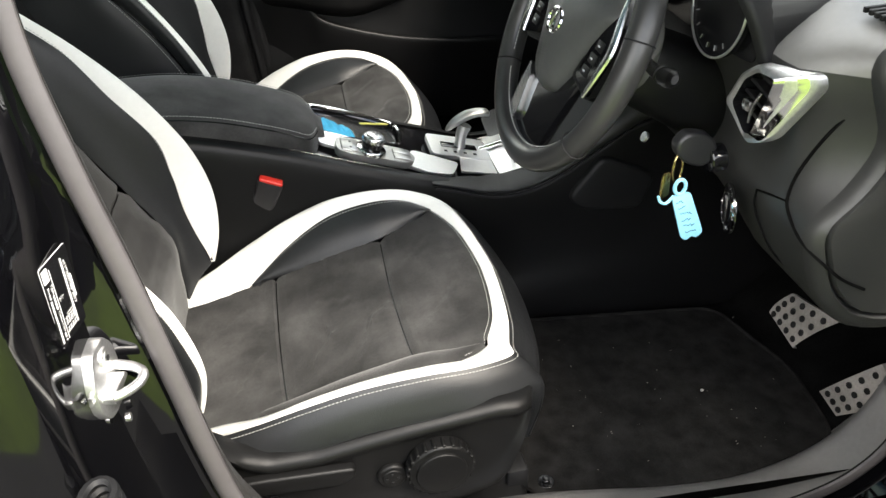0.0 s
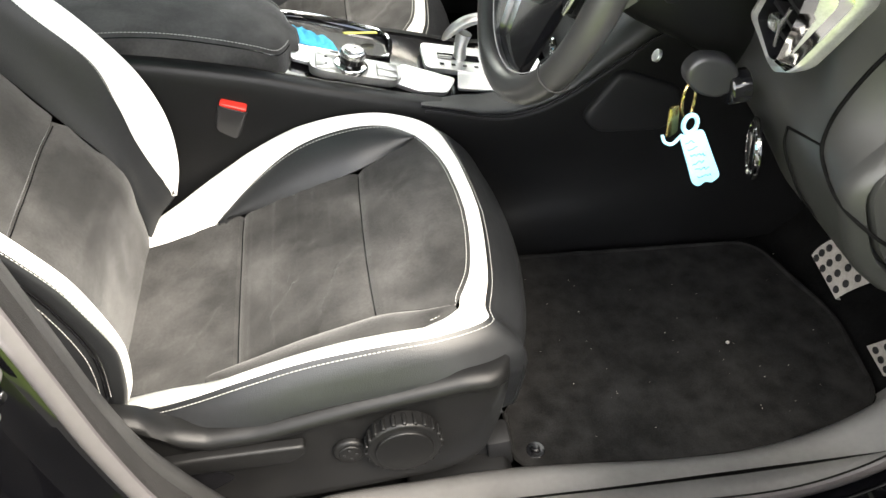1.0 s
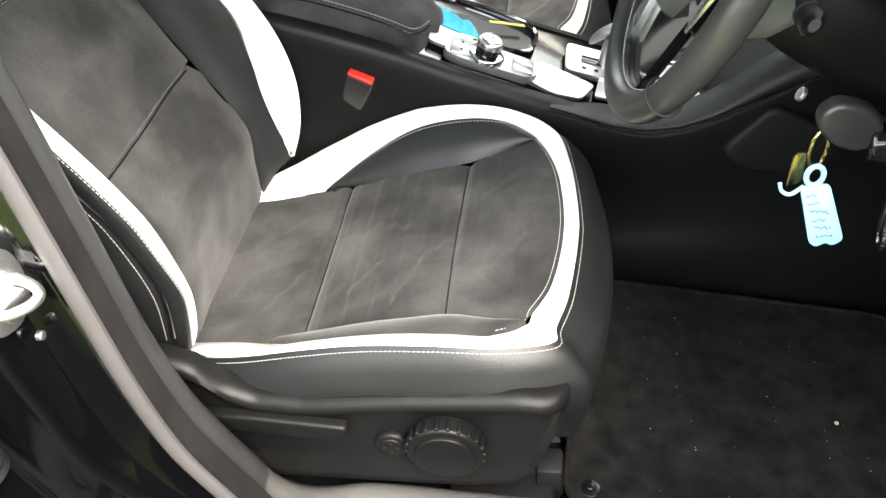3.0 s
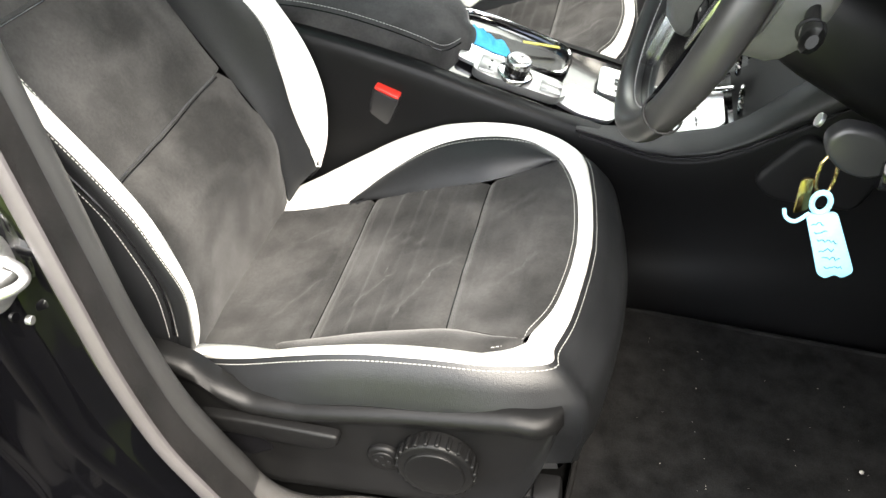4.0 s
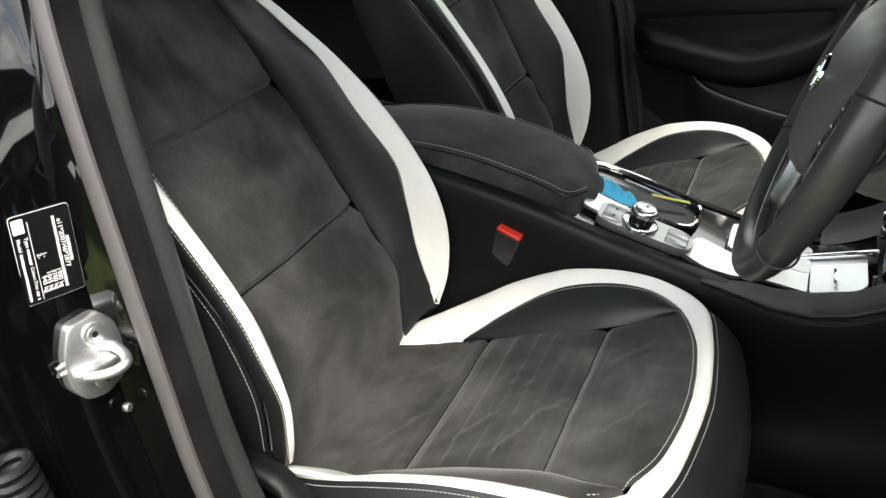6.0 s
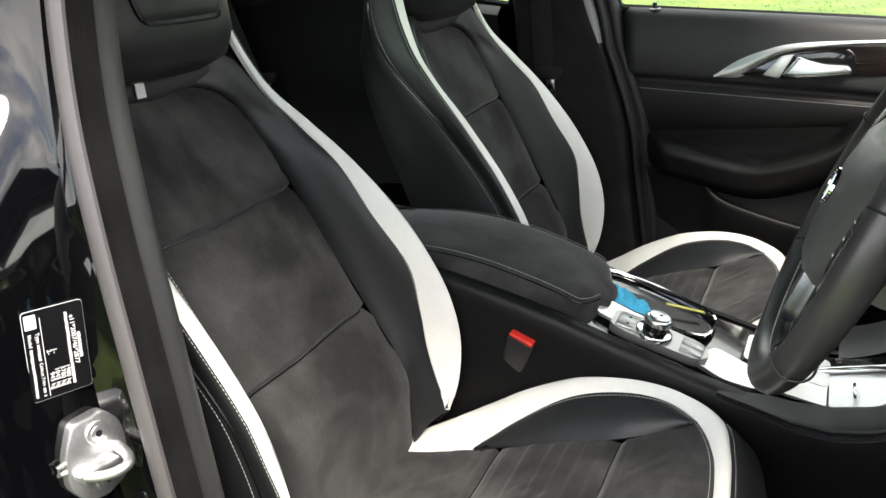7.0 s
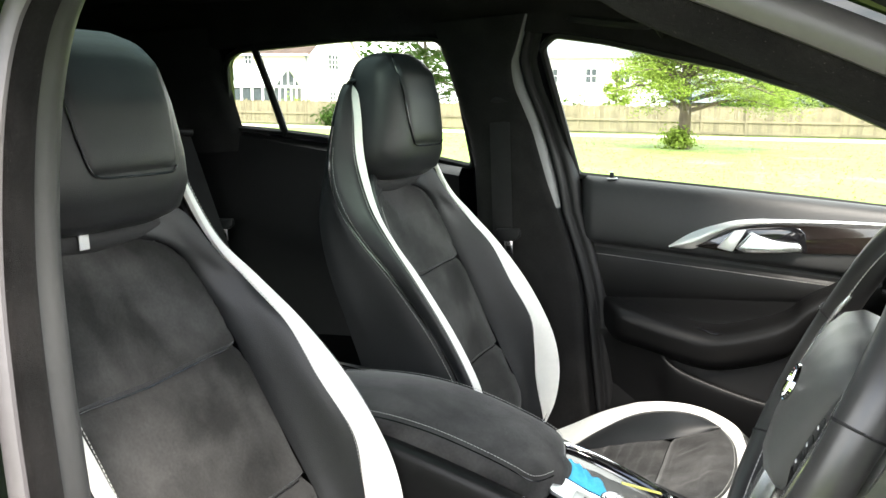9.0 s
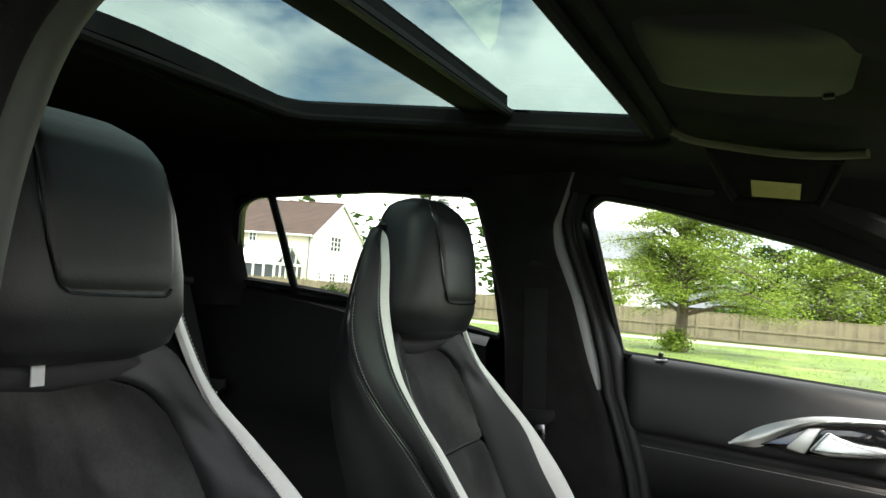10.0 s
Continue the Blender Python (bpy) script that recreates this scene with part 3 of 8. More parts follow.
    for sd in (1, -1):
        def drawn_back(v):
            """The sill-side roll sits further back where it meets the cushion."""
            return [p - Vector((between([(0.52, 0.024), (0.59, 0.016), (0.645, 0.008), (0.74, 0.0)], p.z), 0, 0)) for p in v]
        L = {k: tilt(mirror(drawn_back(v) if sd < 0 and k not in ("insert", "rear") else v, sd)) for k, v in bk.items()}
        mid = [a.lerp(b, 0.55) + Vector((-0.006, 0, 0)) for a, b in zip(L["insert"], L["white_in"])]
        part("shoulder_panel", panel([L["insert"], mid, L["white_in"]], 10, 0.003, up=(1, 0, 0.4)), LEATHER, seat, "black leather backrest bolster")
        part("white_stripe", panel([L["stripe_in"], L["crest"], L["outer"]], 8, 0.0018, up=(1, 0.3 * sd, 0.3)), WHITE, seat, "white leather stripe")
        part("side_panel", panel([L["outer"], L["seam"]], 8, 0.005, up=(0.3, sd, 0.2)), LEATHER, seat, "black leather backrest side")
        part("rear_side_panel", panel([L["seam"], L["rear"]], 8, 0.006, up=(0, sd, 0)), LEATHER, seat, "black leather backrest side")
        sew.append([a.lerp(b, 0.06) + Vector((0.004, 0, 0.002)) for a, b in zip(L["white_in"][2:50], L["insert"][2:50])])
        sew.append([a.lerp(b, 0.90) + Vector((0.002, 0.0035 * sd, 0)) for a, b in zip(L["outer"][4:48], L["seam"][4:48])])
        sew.append([a.lerp(b, 0.05) + Vector((0.001, 0.0042 * sd, 0)) for a, b in zip(L["seam"][4:48], L["rear"][4:48])])
        part("side_seam", tube([p + Vector((0.0, 0.0022 * sd, 0)) for p in L["seam"][4:50]], 0.0018, 6), LABELBLACK, seat, "dark groove of the double side seam")
        sew.append([a.lerp(b, 0.10) + Vector((0.003, 0.003 * sd, 0)) for a, b in zip(L["outer"][2:60], L["seam"][2:60])])
    R, Lf = tilt(mirror(bk["rear"], -1)), tilt(mirror(bk["rear"], 1))
    back_mid = [(a + b) / 2 + Vector((-0.035, 0, 0)) for a, b in zip(R, Lf)]
    part("back_shell", panel([R, back_mid, Lf], 10, 0.0, up=(-1, 0, 0)), SOFT, seat, "black rear shell")
    # headrest, one rounded block with a raised shield on its face
    def head_ring(z, grow=0.0, angles=None):
        zs = [1.050, 1.062, 1.092, 1.13, 1.188, 1.234, 1.257, 1.268]
        tab = [(0.078, -0.165, -0.240), (0.112, -0.143, -0.255), (0.127, -0.134, -0.262), (0.123, -0.132, -0.262), (0.113, -0.138, -0.256), (0.103, -0.150, -0.248), (0.086, -0.167, -0.236), (0.052, -0.183, -0.214)]
        j = max(0, min(len(zs) - 2, sum(1 for q in zs if q <= z) - 1))
        u = (z - zs[j]) / (zs[j + 1] - zs[j])
        w, f, b = (tab[j][k] + (tab[j + 1][k] - tab[j][k]) * u for k in range(3))
        cx, dx = (f + b) / 2, (f - b) / 2
        out = []
        for a in angles or [2 * math.pi * k / 48 for k in range(48)]:
            c, s = math.cos(a), math.sin(a)
            e = 0.66
            x = cx + (dx + grow) * math.copysign(abs(c) ** e, c)
            y = (w - 0.003 + grow) * math.copysign(abs(s) ** e, s) * (1 + 0.08 * (1 - c))
            out.append(Vector((x - 0.10 * max(0, y * y - 0.004) * (c > 0), y, z)))
        return out
    zz = [1.050, 1.053, 1.058, 1.064, 1.072, 1.082, 1.094, 1.11, 1.13, 1.15, 1.17, 1.19, 1.21, 1.228, 1.242, 1.252, 1.260, 1.265, 1.268]
    part("headrest", grid([tilt(head_ring(z)) for z in zz], closed=True, caps=True), LEATHER, seat, "moulded black leather headrest", sharp=0)
    def shield(z0, z1, grow, lift):
        rows = []
        m = 20
        for i in range(m + 1):
            f = i / m
            z = z0 + (z1 - z0) * f
            wide = (0.36 + 0.34 * f) * (1 - 0.28 * max(0, 1 - f / 0.10) ** 2)
            angs = [-wide + 2.32 * wide * k / 20 for k in range(21)]
            edge = max(max(0, 1 - f / 0.08) ** 2, max(0, 1 - (1 - f) / 0.16) ** 2)
            row = head_ring(z, grow, angs)
            low = head_ring(z, lift, angs)
            for k in range(21):
                h = max(edge, max(0, 1 - min(k, 20 - k) / 1.5) ** 2)
                row[k] = row[k].lerp(low[k], min(1, h))
            rows.append(tilt(row))
        return grid(rows)
    part("headrest_shield", shield(1.108, 1.264, 0.0018, -0.002), LEATHER, seat, "raised leather shield on the headrest", sharp=0)
    far = spline([head_ring(z, 0.001, [-wd])[0] for z, wd in [(1.150, 0.46), (1.124, 0.37), (1.112, 0.28), (1.109, 0.16), (1.108, 0.0)]], 24)
    near_up = spline([head_ring(z, 0.001, [-wd])[0] for z, wd in [(1.262, 0.68), (1.250, 0.68), (1.20, 0.575), (1.150, 0.46)]], 18)
    inboard = spline([head_ring(z, 0.001, [wd])[0] for z, wd in [(1.108, 0.0), (1.108, 0.30), (1.110, 0.42), (1.1145, 0.47)]], 20)
    part("shield_piping", tube(tilt(near_up + far[1:] + inboard[1:]), 0.0016, 6), LABELBLACK, seat, "dark groove round the shield")
    # the opening under the headrest with its belt guide
    part("neck", tube(tilt([(-0.205, -0.095, 1.046), (-0.205, 0, 1.040), (-0.205, 0.095, 1.046)]), 0.017, 10), BELT, seat, "dark strap under the headrest")
    if not lean:
        part("care_label", box((0.002, 0.014, 0.018), tilt([(-0.186, -0.030, 1.040)])[0], 0.0006), LABELWHITE, seat, "small white sewn-in label")
    sew = [c for c in sew if len(c) > 1]
    part("stitching", stitches(sew), THREAD, seat, "white contrast stitching", smooth=False)
    return seat


SEAT_Y, GAP = -0.37, 0.672
driver = build_seat("driver_seat", "black suede and leather sports seat with white bands", pose(0, SEAT_Y, 0))
passenger = build_seat("passenger_seat", "black suede and leather passenger seat with white stripes", pose(0.018, SEAT_Y + GAP, -0.009), lean=3.45, drop=0.013)


def build_seat_trim(seat):
    """Plastic valance on the sill side of the driver's seat, with its controls."""
    y0 = -0.235
    top_line = [(-0.03, 0.594), (0.02, 0.589), (0.052, 0.576), (0.080, 0.546), (0.107, 0.532), (0.16, 0.529), (0.27, 0.541), (0.387, 0.548), (0.430, 0.541)]
    low_line = [(-0.03, 0.535), (0.0, 0.470), (0.06, 0.415), (0.115, 0.396), (0.335, 0.396), (0.374, 0.404), (0.396, 0.425), (0.417, 0.478), (0.430, 0.520)]
    rows = []
    for i in range(70):
        x = -0.03 + 0.46 * i / 69
        t, l = between(top_line, x), between(low_line, x)
        h = t - l
        f = min(1.0, h / 0.10)
        end = max(0.0, (x - 0.405) / 0.025) ** 2 * 0.012
        sec = [(0.020, t - 0.002), (0.008, t), (-0.003, t - 0.004), (-0.0085, t - 0.011), (-0.0075, t - 0.018), (-0.0010, t - 0.024), (0.0015, t - 0.030 * f - 0.002), (0.0015, l + h * 0.55), (0.0010, l + h * 0.30 + 0.004),
               (-0.0015, l + 0.026 * f), (-0.0085, l + 0.015 * f), (-0.0105, l + 0.007 * f), (-0.0070, l + 0.001), (0.004, l - 0.002), (0.020, l)]
        rows.append([(x, y0 + y + end, z) for y, z in sec])
    rows.append([(0.436, y0 + 0.020, z) for _, _, z in rows[-1]])
    body = part("valance", grid(rows), PLASTIC, seat, "grained black plastic seat valance", sharp=60)
    # height lever
    lev = [(0.045, 0.512), (0.10, 0.510), (0.17, 0.503), (0.206, 0.499), (0.204, 0.485), (0.188, 0.474), (0.12, 0.480), (0.045, 0.490)]
    part("height_lever", plate(rounded(lev, 0.008, 3), "y", y0 - 0.014, 0.012, 0.004, 3), PLASTIC, body, "long plastic height lever")
    # flat black plate stands for the shade in the hollow below the lever
    part("lever_recess", plate(rounded([(0.03, 0.478), (0.10, 0.474), (0.12, 0.45), (0.07, 0.425), (0.02, 0.46)], 0.008, 3), "y", y0 - 0.0012, 0.002), LABELBLACK, body)
    # lumbar button
    face = Matrix.Translation((0.248, y0, 0.462)) @ Matrix.Rotation(radians(90), 4, "X")
    part("lumbar_button", join(disc(0.019, 0.007, 32, 0.004, m=face), disc(0.013, 0.0085, 24, 0.002, m=face)), PLASTIC, body, "round lumbar switch")
    for a in range(4):
        part("button_mark", box((0.0035, 0.001, 0.0035), (0.248 + 0.007 * math.cos(a * 1.5708), y0 - 0.009, 0.462 + 0.007 * math.sin(a * 1.5708)), 0.0004), SOFT, body)
    # recliner wheel with a ribbed rim
    hub = Matrix.Translation((0.308, y0, 0.470)) @ Matrix.Rotation(radians(90), 4, "X")
    knob = part("recliner_knob", join(disc(0.041, 0.020, 48, 0.004, m=hub), disc(0.032, 0.024, 48, 0.002, m=hub)), PLASTIC, body, "ribbed round adjuster knob")
    rib = mesh_of(box((0.0075, 0.005, 0.015), (0, 0, 0), 0.0015), "rib", PLASTIC)
    for k in range(22):
        a = 2 * math.pi * k / 22
        r = part("rib", rib, PLASTIC, knob)
        place = hub @ Matrix.Rotation(a, 4, "Z") @ Matrix.Translation((0.0395, 0, 0.011))
        place.translation *= K
        r.matrix_local = place
    # rail and foot
    part("seat_rail", box((0.40, 0.03, 0.03), (0.22, -0.20, 0.375), 0.004), SOFT, seat, "black steel seat rail")
    foot = part("rail_foot", plate(rounded([(0.30, 0.365), (0.36, 0.375), (0.42, 0.372), (0.428, 0.352), (0.415, 0.342), (0.38, 0.352), (0.30, 0.345)], 0.006, 3), "y", -0.245, 0.05, 0.004), PLASTIC, seat, "plastic rail end cover")
    part("foot_bracket", box((0.03, 0.035, 0.05), (0.415, -0.205, 0.375), 0.005), SOFT, seat)


build_seat_trim(driver)

# ---- body shell ----
def floor_z(x):
    return 0.300 - 0.12 * (x - 0.77) if x < 0.93 else 0.281 + 1.1 * (x - 0.93) ** 1.25


def build_floor():
    rows = []
    for i in range(40):
        x = -1.30 + 2.50 * i / 39
        row = []
        for k in range(41):
            y = -0.68 + 1.36 * k / 40
            z = floor_z(x) - 0.022
            t = max(0.0, 1 - max(0.0, abs(y) - 0.11) / 0.07)
            z += 0.16 * t * t * (3 - 2 * t)
            z += 0.10 * max(0, (abs(y) - 0.60) / 0.08) ** 2
            if x < -0.45:
                z += 0.17 * min(1, (-0.45 - x) / 0.1)
            z += 0.003 * noise.noise(Vector((x * 6, y * 6, 0)))
            row.append((x, y, z))
        rows.append(row)
    structure("floor", grid(rows), CARPET, "black carpeted car floor with a centre tunnel")
    # firewall
    rows = [[(1.18 - 0.25 * (k / 8) ** 2, -0.70 + 1.4 * j / 20, 0.42 + 0.50 * k / 8) for j in range(21)] for k in range(9)]
    structure("wall_front", grid(rows), SOFT, "dark carpeted bulkhead")


build_floor()

OPENING = [(0.16, 1.256), (0.108, 1.250), (0.064, 1.215), (0.047, 1.150), (0.043, 1.060), (0.043, 0.979), (0.043, 0.87), (0.042, 0.76), (0.046, 0.68), (0.056, 0.595), (0.077, 0.54),
           (0.108, 0.493), (0.15, 0.453), (0.22, 0.430), (0.32, 0.424), (0.42, 0.415), (0.52, 0.393), (0.62, 0.367), (0.72, 0.353), (0.79, 0.362), (0.843, 0.388), (0.880, 0.440),
           (0.908, 0.56), (0.925, 0.74), (0.925, 0.83), (0.898, 0.910), (0.835, 0.988), (0.733, 1.058), (0.622, 1.122), (0.524, 1.1745), (0.420, 1.222), (0.322, 1.252), (0.231, 1.264)]


# where the rubber meets the flock, for the first points of OPENING: the rear pillar bows forward towards the sill
SEAL = [(0.155, 1.276), (0.095, 1.272), (0.048, 1.243), (0.029, 1.175), (0.0275, 1.075), (0.040, 0.979), (0.058, 0.870), (0.0715, 0.760), (0.080, 0.680), (0.092, 0.595), (0.112, 0.536), (0.131, 0.490), (0.158, 0.436)]
SEAL_OUT = [(0.40, 0.700), (0.44, 0.713), (0.55, 0.716), (0.68, 0.717), (0.78, 0.712), (0.88, 0.703), (0.98, 0.690), (1.08, 0.674), (1.18, 0.657), (1.27, 0.640)]


def build_opening(side, name):
    """Trim, flocked seal, rubber lip and painted return round a front door opening."""
    n = 200

    def ring(keys):
        loop = spline([*keys, keys[0]], n + 1)[:-1]
        out = []
        for i, p in enumerate(loop):
            t = (loop[(i + 1) % n] - loop[i - 1]).normalized()
            nv = Vector((-t.z, 0, t.x))
            c = Vector((0.45, 0, 0.80))
            out.append(nv if nv.dot(p - c) > 0 else -nv)
        return loop, out
    body_loop, body_out = ring([(x, 0, z) for x, z in OPENING])
    keys = []
    m = len(OPENING)
    for k, (x, z) in enumerate(OPENING):
        if k < len(SEAL):
            (x, z), y = SEAL[k], between(SEAL_OUT, SEAL[k][1])
        else:
            t = (Vector(OPENING[(k + 1) % m]) - Vector(OPENING[k - 1])).normalized()
            nv = Vector((-t.y, t.x))
            if nv.dot(Vector((x - 0.45, z - 0.80))) < 0:
                nv = -nv
            x, z = Vector((x, z)) + nv * 0.006
            y = 0.692 if z < 0.6 else (0.686 if z < 0.93 else 0.686 - 0.14 * (z - 0.93))
        keys.append((x, y, z))
    seal_loop, seal_out = ring(keys)

    def seal_row(i, section):
        p, o = seal_loop[i % n], seal_out[i % n]
        flat = min(1.0, max(0.0, (p.x - 0.20) / 0.14)) * min(1.0, max(0.0, (0.56 - p.z) / 0.10))
        return [Vector((p.x + o.x * a, side * (p.y + (b if b < -0.045 or b >= -0.004 else b * (1 - 0.85 * flat))), p.z + o.z * a)) for a, b in section]

    def body_row(i, section):
        p, o = body_loop[i % n], body_out[i % n]
        row = []
        for a, b in section:
            z = p.z + o.z * a
            lean = 0.17 * max(0.0, z - 0.93)
            row.append(Vector((p.x + o.x * a, side * (b - lean), z)))
        return row

    def band(section):
        return weld(grid([seal_row(i, section) for i in range(n + 1)]))
    trim = [(0.013, -0.035), (0.016, -0.044), (0.0165, -0.052), (0.018, -0.062), (0.026, -0.074), (0.045, -0.088), (0.070, -0.098), (0.110, -0.112), (0.140, -0.150)]
    sill = [i for i in range(n) if seal_loop[i].z < 0.47 and seal_loop[i].x > 0.12]
    rest = [i % n for i in range(sill[-1], sill[0] + n + 1)]
    frame_ob = structure("trim_opening_" + name, grid([seal_row(i, trim) for i in rest]), OPENTRIM, "dark grey plastic trim round the door opening")
    # sill run of the trim, its grey raised for sky light from above
    part("sill_plate", grid([seal_row(i, trim) for i in sill]), LITSILL, frame_ob, "grey sill plate, paled for the sky light on it")
    part("seal_flock", band([(0.004, -0.003), (0.001, -0.001), (0.0005, -0.004), (0.002, -0.010), (0.005, -0.019), (0.008, -0.028), (0.0095, -0.034), (0.012, -0.038), (0.016, -0.039)]), VELVET, frame_ob, "dark flocked inner seal, linty")
    # along the roof and the windscreen pillar the flock hangs below the lip
    head = []
    for i in range(n):
        if seal_loop[i].z > 1.0 and seal_loop[i].x > 0.38:
            g = min(1.0, (seal_loop[i].x - 0.38) / 0.08)
            head.append(seal_row(i, [(0.002, -0.003), (-0.004 * g, -0.004), (-0.010 * g, -0.009), (-0.0165 * g, -0.018), (-0.0175 * g, -0.025), (-0.012 * g, -0.034), (0.004, -0.040)]))
    part("seal_flock", grid(head), VELVET, frame_ob, "dark flocked edge under the roof")
    part("seal_lip", band([(0.003, -0.004), (0.0005, -0.001), (0.001, 0.002), (0.004, 0.004), (0.009, 0.005), (0.014, 0.0045), (0.018, 0.002), (0.0205, -0.001), (0.021, -0.006)]), RUBBER, frame_ob, "grey rubber door seal")
    face = [(0.0385, 0.706), (0.041, 0.730), (0.0445, 0.755), (0.0475, 0.770), (0.0475, 0.776), (0.0500, 0.800), (0.0550, 0.816), (0.070, 0.824), (0.165, 0.812)]
    rows = []
    for i in range(n + 1):
        near = seal_row(i, [(0.018, -0.004), (0.0225, -0.006), (0.0240, -0.009), (0.027, -0.010), (0.031, -0.008)])
        far = body_row(i, face)
        if (far[0] - near[0]).dot(Vector((seal_out[i % n].x, 0, seal_out[i % n].z))) < 0.018:
            near = [q.lerp(far[0], 0.15 * k) for k, q in enumerate(near)]
        mid = near[-1].lerp(far[0], 0.5) + Vector((0, side * -0.004, 0))
        line = [mid, *far]
        # above the belt the rear pillar's face turns outwards
        o, q = seal_out[i % n], near[-1]
        f = min(1.0, max(0.0, (q.z - 0.94) / 0.21)) * min(1.0, max(0.0, (-o.x - 0.55) / 0.3))
        f = f * f * (3 - 2 * f)
        for k, d in enumerate((0.008, 0.018, 0.032, 0.048, 0.066, 0.086, 0.108, 0.130, 0.150)):
            line[k] = line[k].lerp(q + Vector((-0.86 * d - 0.10 * d / 0.15 * max(0.0, q.z - 0.93), side * 0.42 * d, 0)), f)
        rows.append([*near, *line])
    part("painted_return", weld(grid(rows)), PAINT, frame_ob, "gloss black painted body return")
    return frame_ob


build_opening(-1, "driver_side")


def outer_body(side, name, front_open):
    """Body side with its window openings; the driver's front door stands open, so its opening stays clear."""
    def lean(bm):
        for v in bm.verts:
            if v.co.z > 0.98:
                v.co.y -= side * 0.36 * (v.co.z - 0.98)
        return bm
    rear_win = rounded([(-0.118, 1.041), (-0.122, 1.265), (-0.145, 1.313), (-0.35, 1.330), (-0.63, 1.330), (-0.677, 1.312), (-0.722, 1.158), (-0.584, 1.140), (-0.467, 1.122), (-0.20, 1.062)], 0.02, 4)
    front_win = rounded([(0.108, 1.018), (0.068, 1.280), (0.095, 1.300), (0.19, 1.280), (0.42, 1.213), (0.55, 1.163), (0.69, 1.088), (0.80, 1.00), (0.82, 0.920), (0.55, 0.960)], 0.012, 4)
    ol = [(-1.35, 0.36), (-1.35, 1.15), (-1.15, 1.36), (-0.4, 1.42), (0.15, 1.385), (0.5, 1.26), (0.85, 1.05), (1.25, 0.93), (1.25, 0.36)]
    if front_open:
        hole = [(p[0], p[1]) for p in OPENING]
        grown = []
        c = Vector((0.45, 0.80))
        for p in hole:
            v = Vector(p) - c
            grown.append(tuple(c + v * (1 + 0.15 / v.length)))
        holes = [rear_win_shift(rear_win), grown]
    else:
        holes = [rear_win, front_win]
    return lean(wall_with_holes(ol, holes, "y", side * (0.665 if not front_open else 0.80), side * 0.02)), rear_win, front_win


def rear_win_shift(w):
    return [(x - 0.10, z) for x, z in w]


bm, RW, FW = outer_body(1, "passenger", False)
wall_left = structure("wall_passenger_side", bm, PAINT, "black car side with door windows", smooth=False)
bm, _, _ = outer_body(-1, "driver", True)
structure("wall_driver_side", bm, PAINT, "black car side with an open driver's doorway", smooth=False)


def side_y(z):
    return 0.665 - (0.36 * (z - 0.98) if z > 0.98 else 0)


def pane(name, outline, parent, off=0.012, mat=GLASS):
    bm = bmesh.new()
    vs = [bm.verts.new((x, side_y(z) + off, z)) for x, z in outline]
    f = bm.faces.new(vs)
    ex = bmesh.ops.extrude_face_region(bm, geom=[f])["geom"]
    bmesh.ops.translate(bm, verts=[g for g in ex if isinstance(g, bmesh.types.BMVert)], vec=(0, 0.004, 0))
    ob = part(name, bm, mat, parent, smooth=False)
    ob.visible_shadow = False
    return ob


win1 = tagged(new("window_1"), "clear front passenger door window", "", "", "structure")
win1.matrix_world = CAR
pane("pane", FW, win1)
win2 = tagged(new("window_2"), "rear passenger door window with a quarter light", "", "", "structure")
win2.matrix_world = CAR
pane("pane", RW, win2)
part("divider", tube([(-0.575, side_y(1.13) - 0.004, 1.130), (-0.583, side_y(1.24) - 0.004, 1.24), (-0.594, side_y(1.34) - 0.004, 1.34)], 0.012, 8, flat=0.6), SOFT, win2, "black quarter-light divider")


def edge_trim(name, outline, parent, mat, r=0.010, inset=0.0):
    pts = [(x, side_y(z) - 0.004, z) for x, z in outline]
    return part(name, tube(pts, r, 6, closed=True), mat, parent)


edge_trim("window_seal", FW, win1, SOFT, 0.008)
edge_trim("window_seal", RW, win2, SOFT, 0.008)


def roof_z(x, y):
    return 1.405 - 0.12 * x - 0.25 * max(0, x - 0.30) ** 2 - 0.10 * max(0, -0.4 - x) ** 1.5 - 0.04 * (y / 0.5) ** 2


RAIL = [(-0.60, 1.336), (-0.15, 1.318), (0.07, 1.306), (0.095, 1.304), (0.19, 1.284), (0.42, 1.217), (0.55, 1.167), (0.60, 1.14)]


def corner_hole(xa, xb, ya, yb):
    """An oblong with its two rear corners well rounded and its front ones nearly sharp."""
    pts = []
    for cx, cy, r, a0 in ((xa, ya, 0.055, 180), (xb, ya, 0.012, 270), (xb, yb, 0.012, 0), (xa, yb, 0.055, 90)):
        sx, sy = (1 if cx == xa else -1), (1 if cy == ya else -1)
        for k in range(7):
            a = radians(a0 + 15 * k)
            pts.append((cx + sx * r + r * math.cos(a), cy + sy * r + r * math.sin(a)))
    return pts


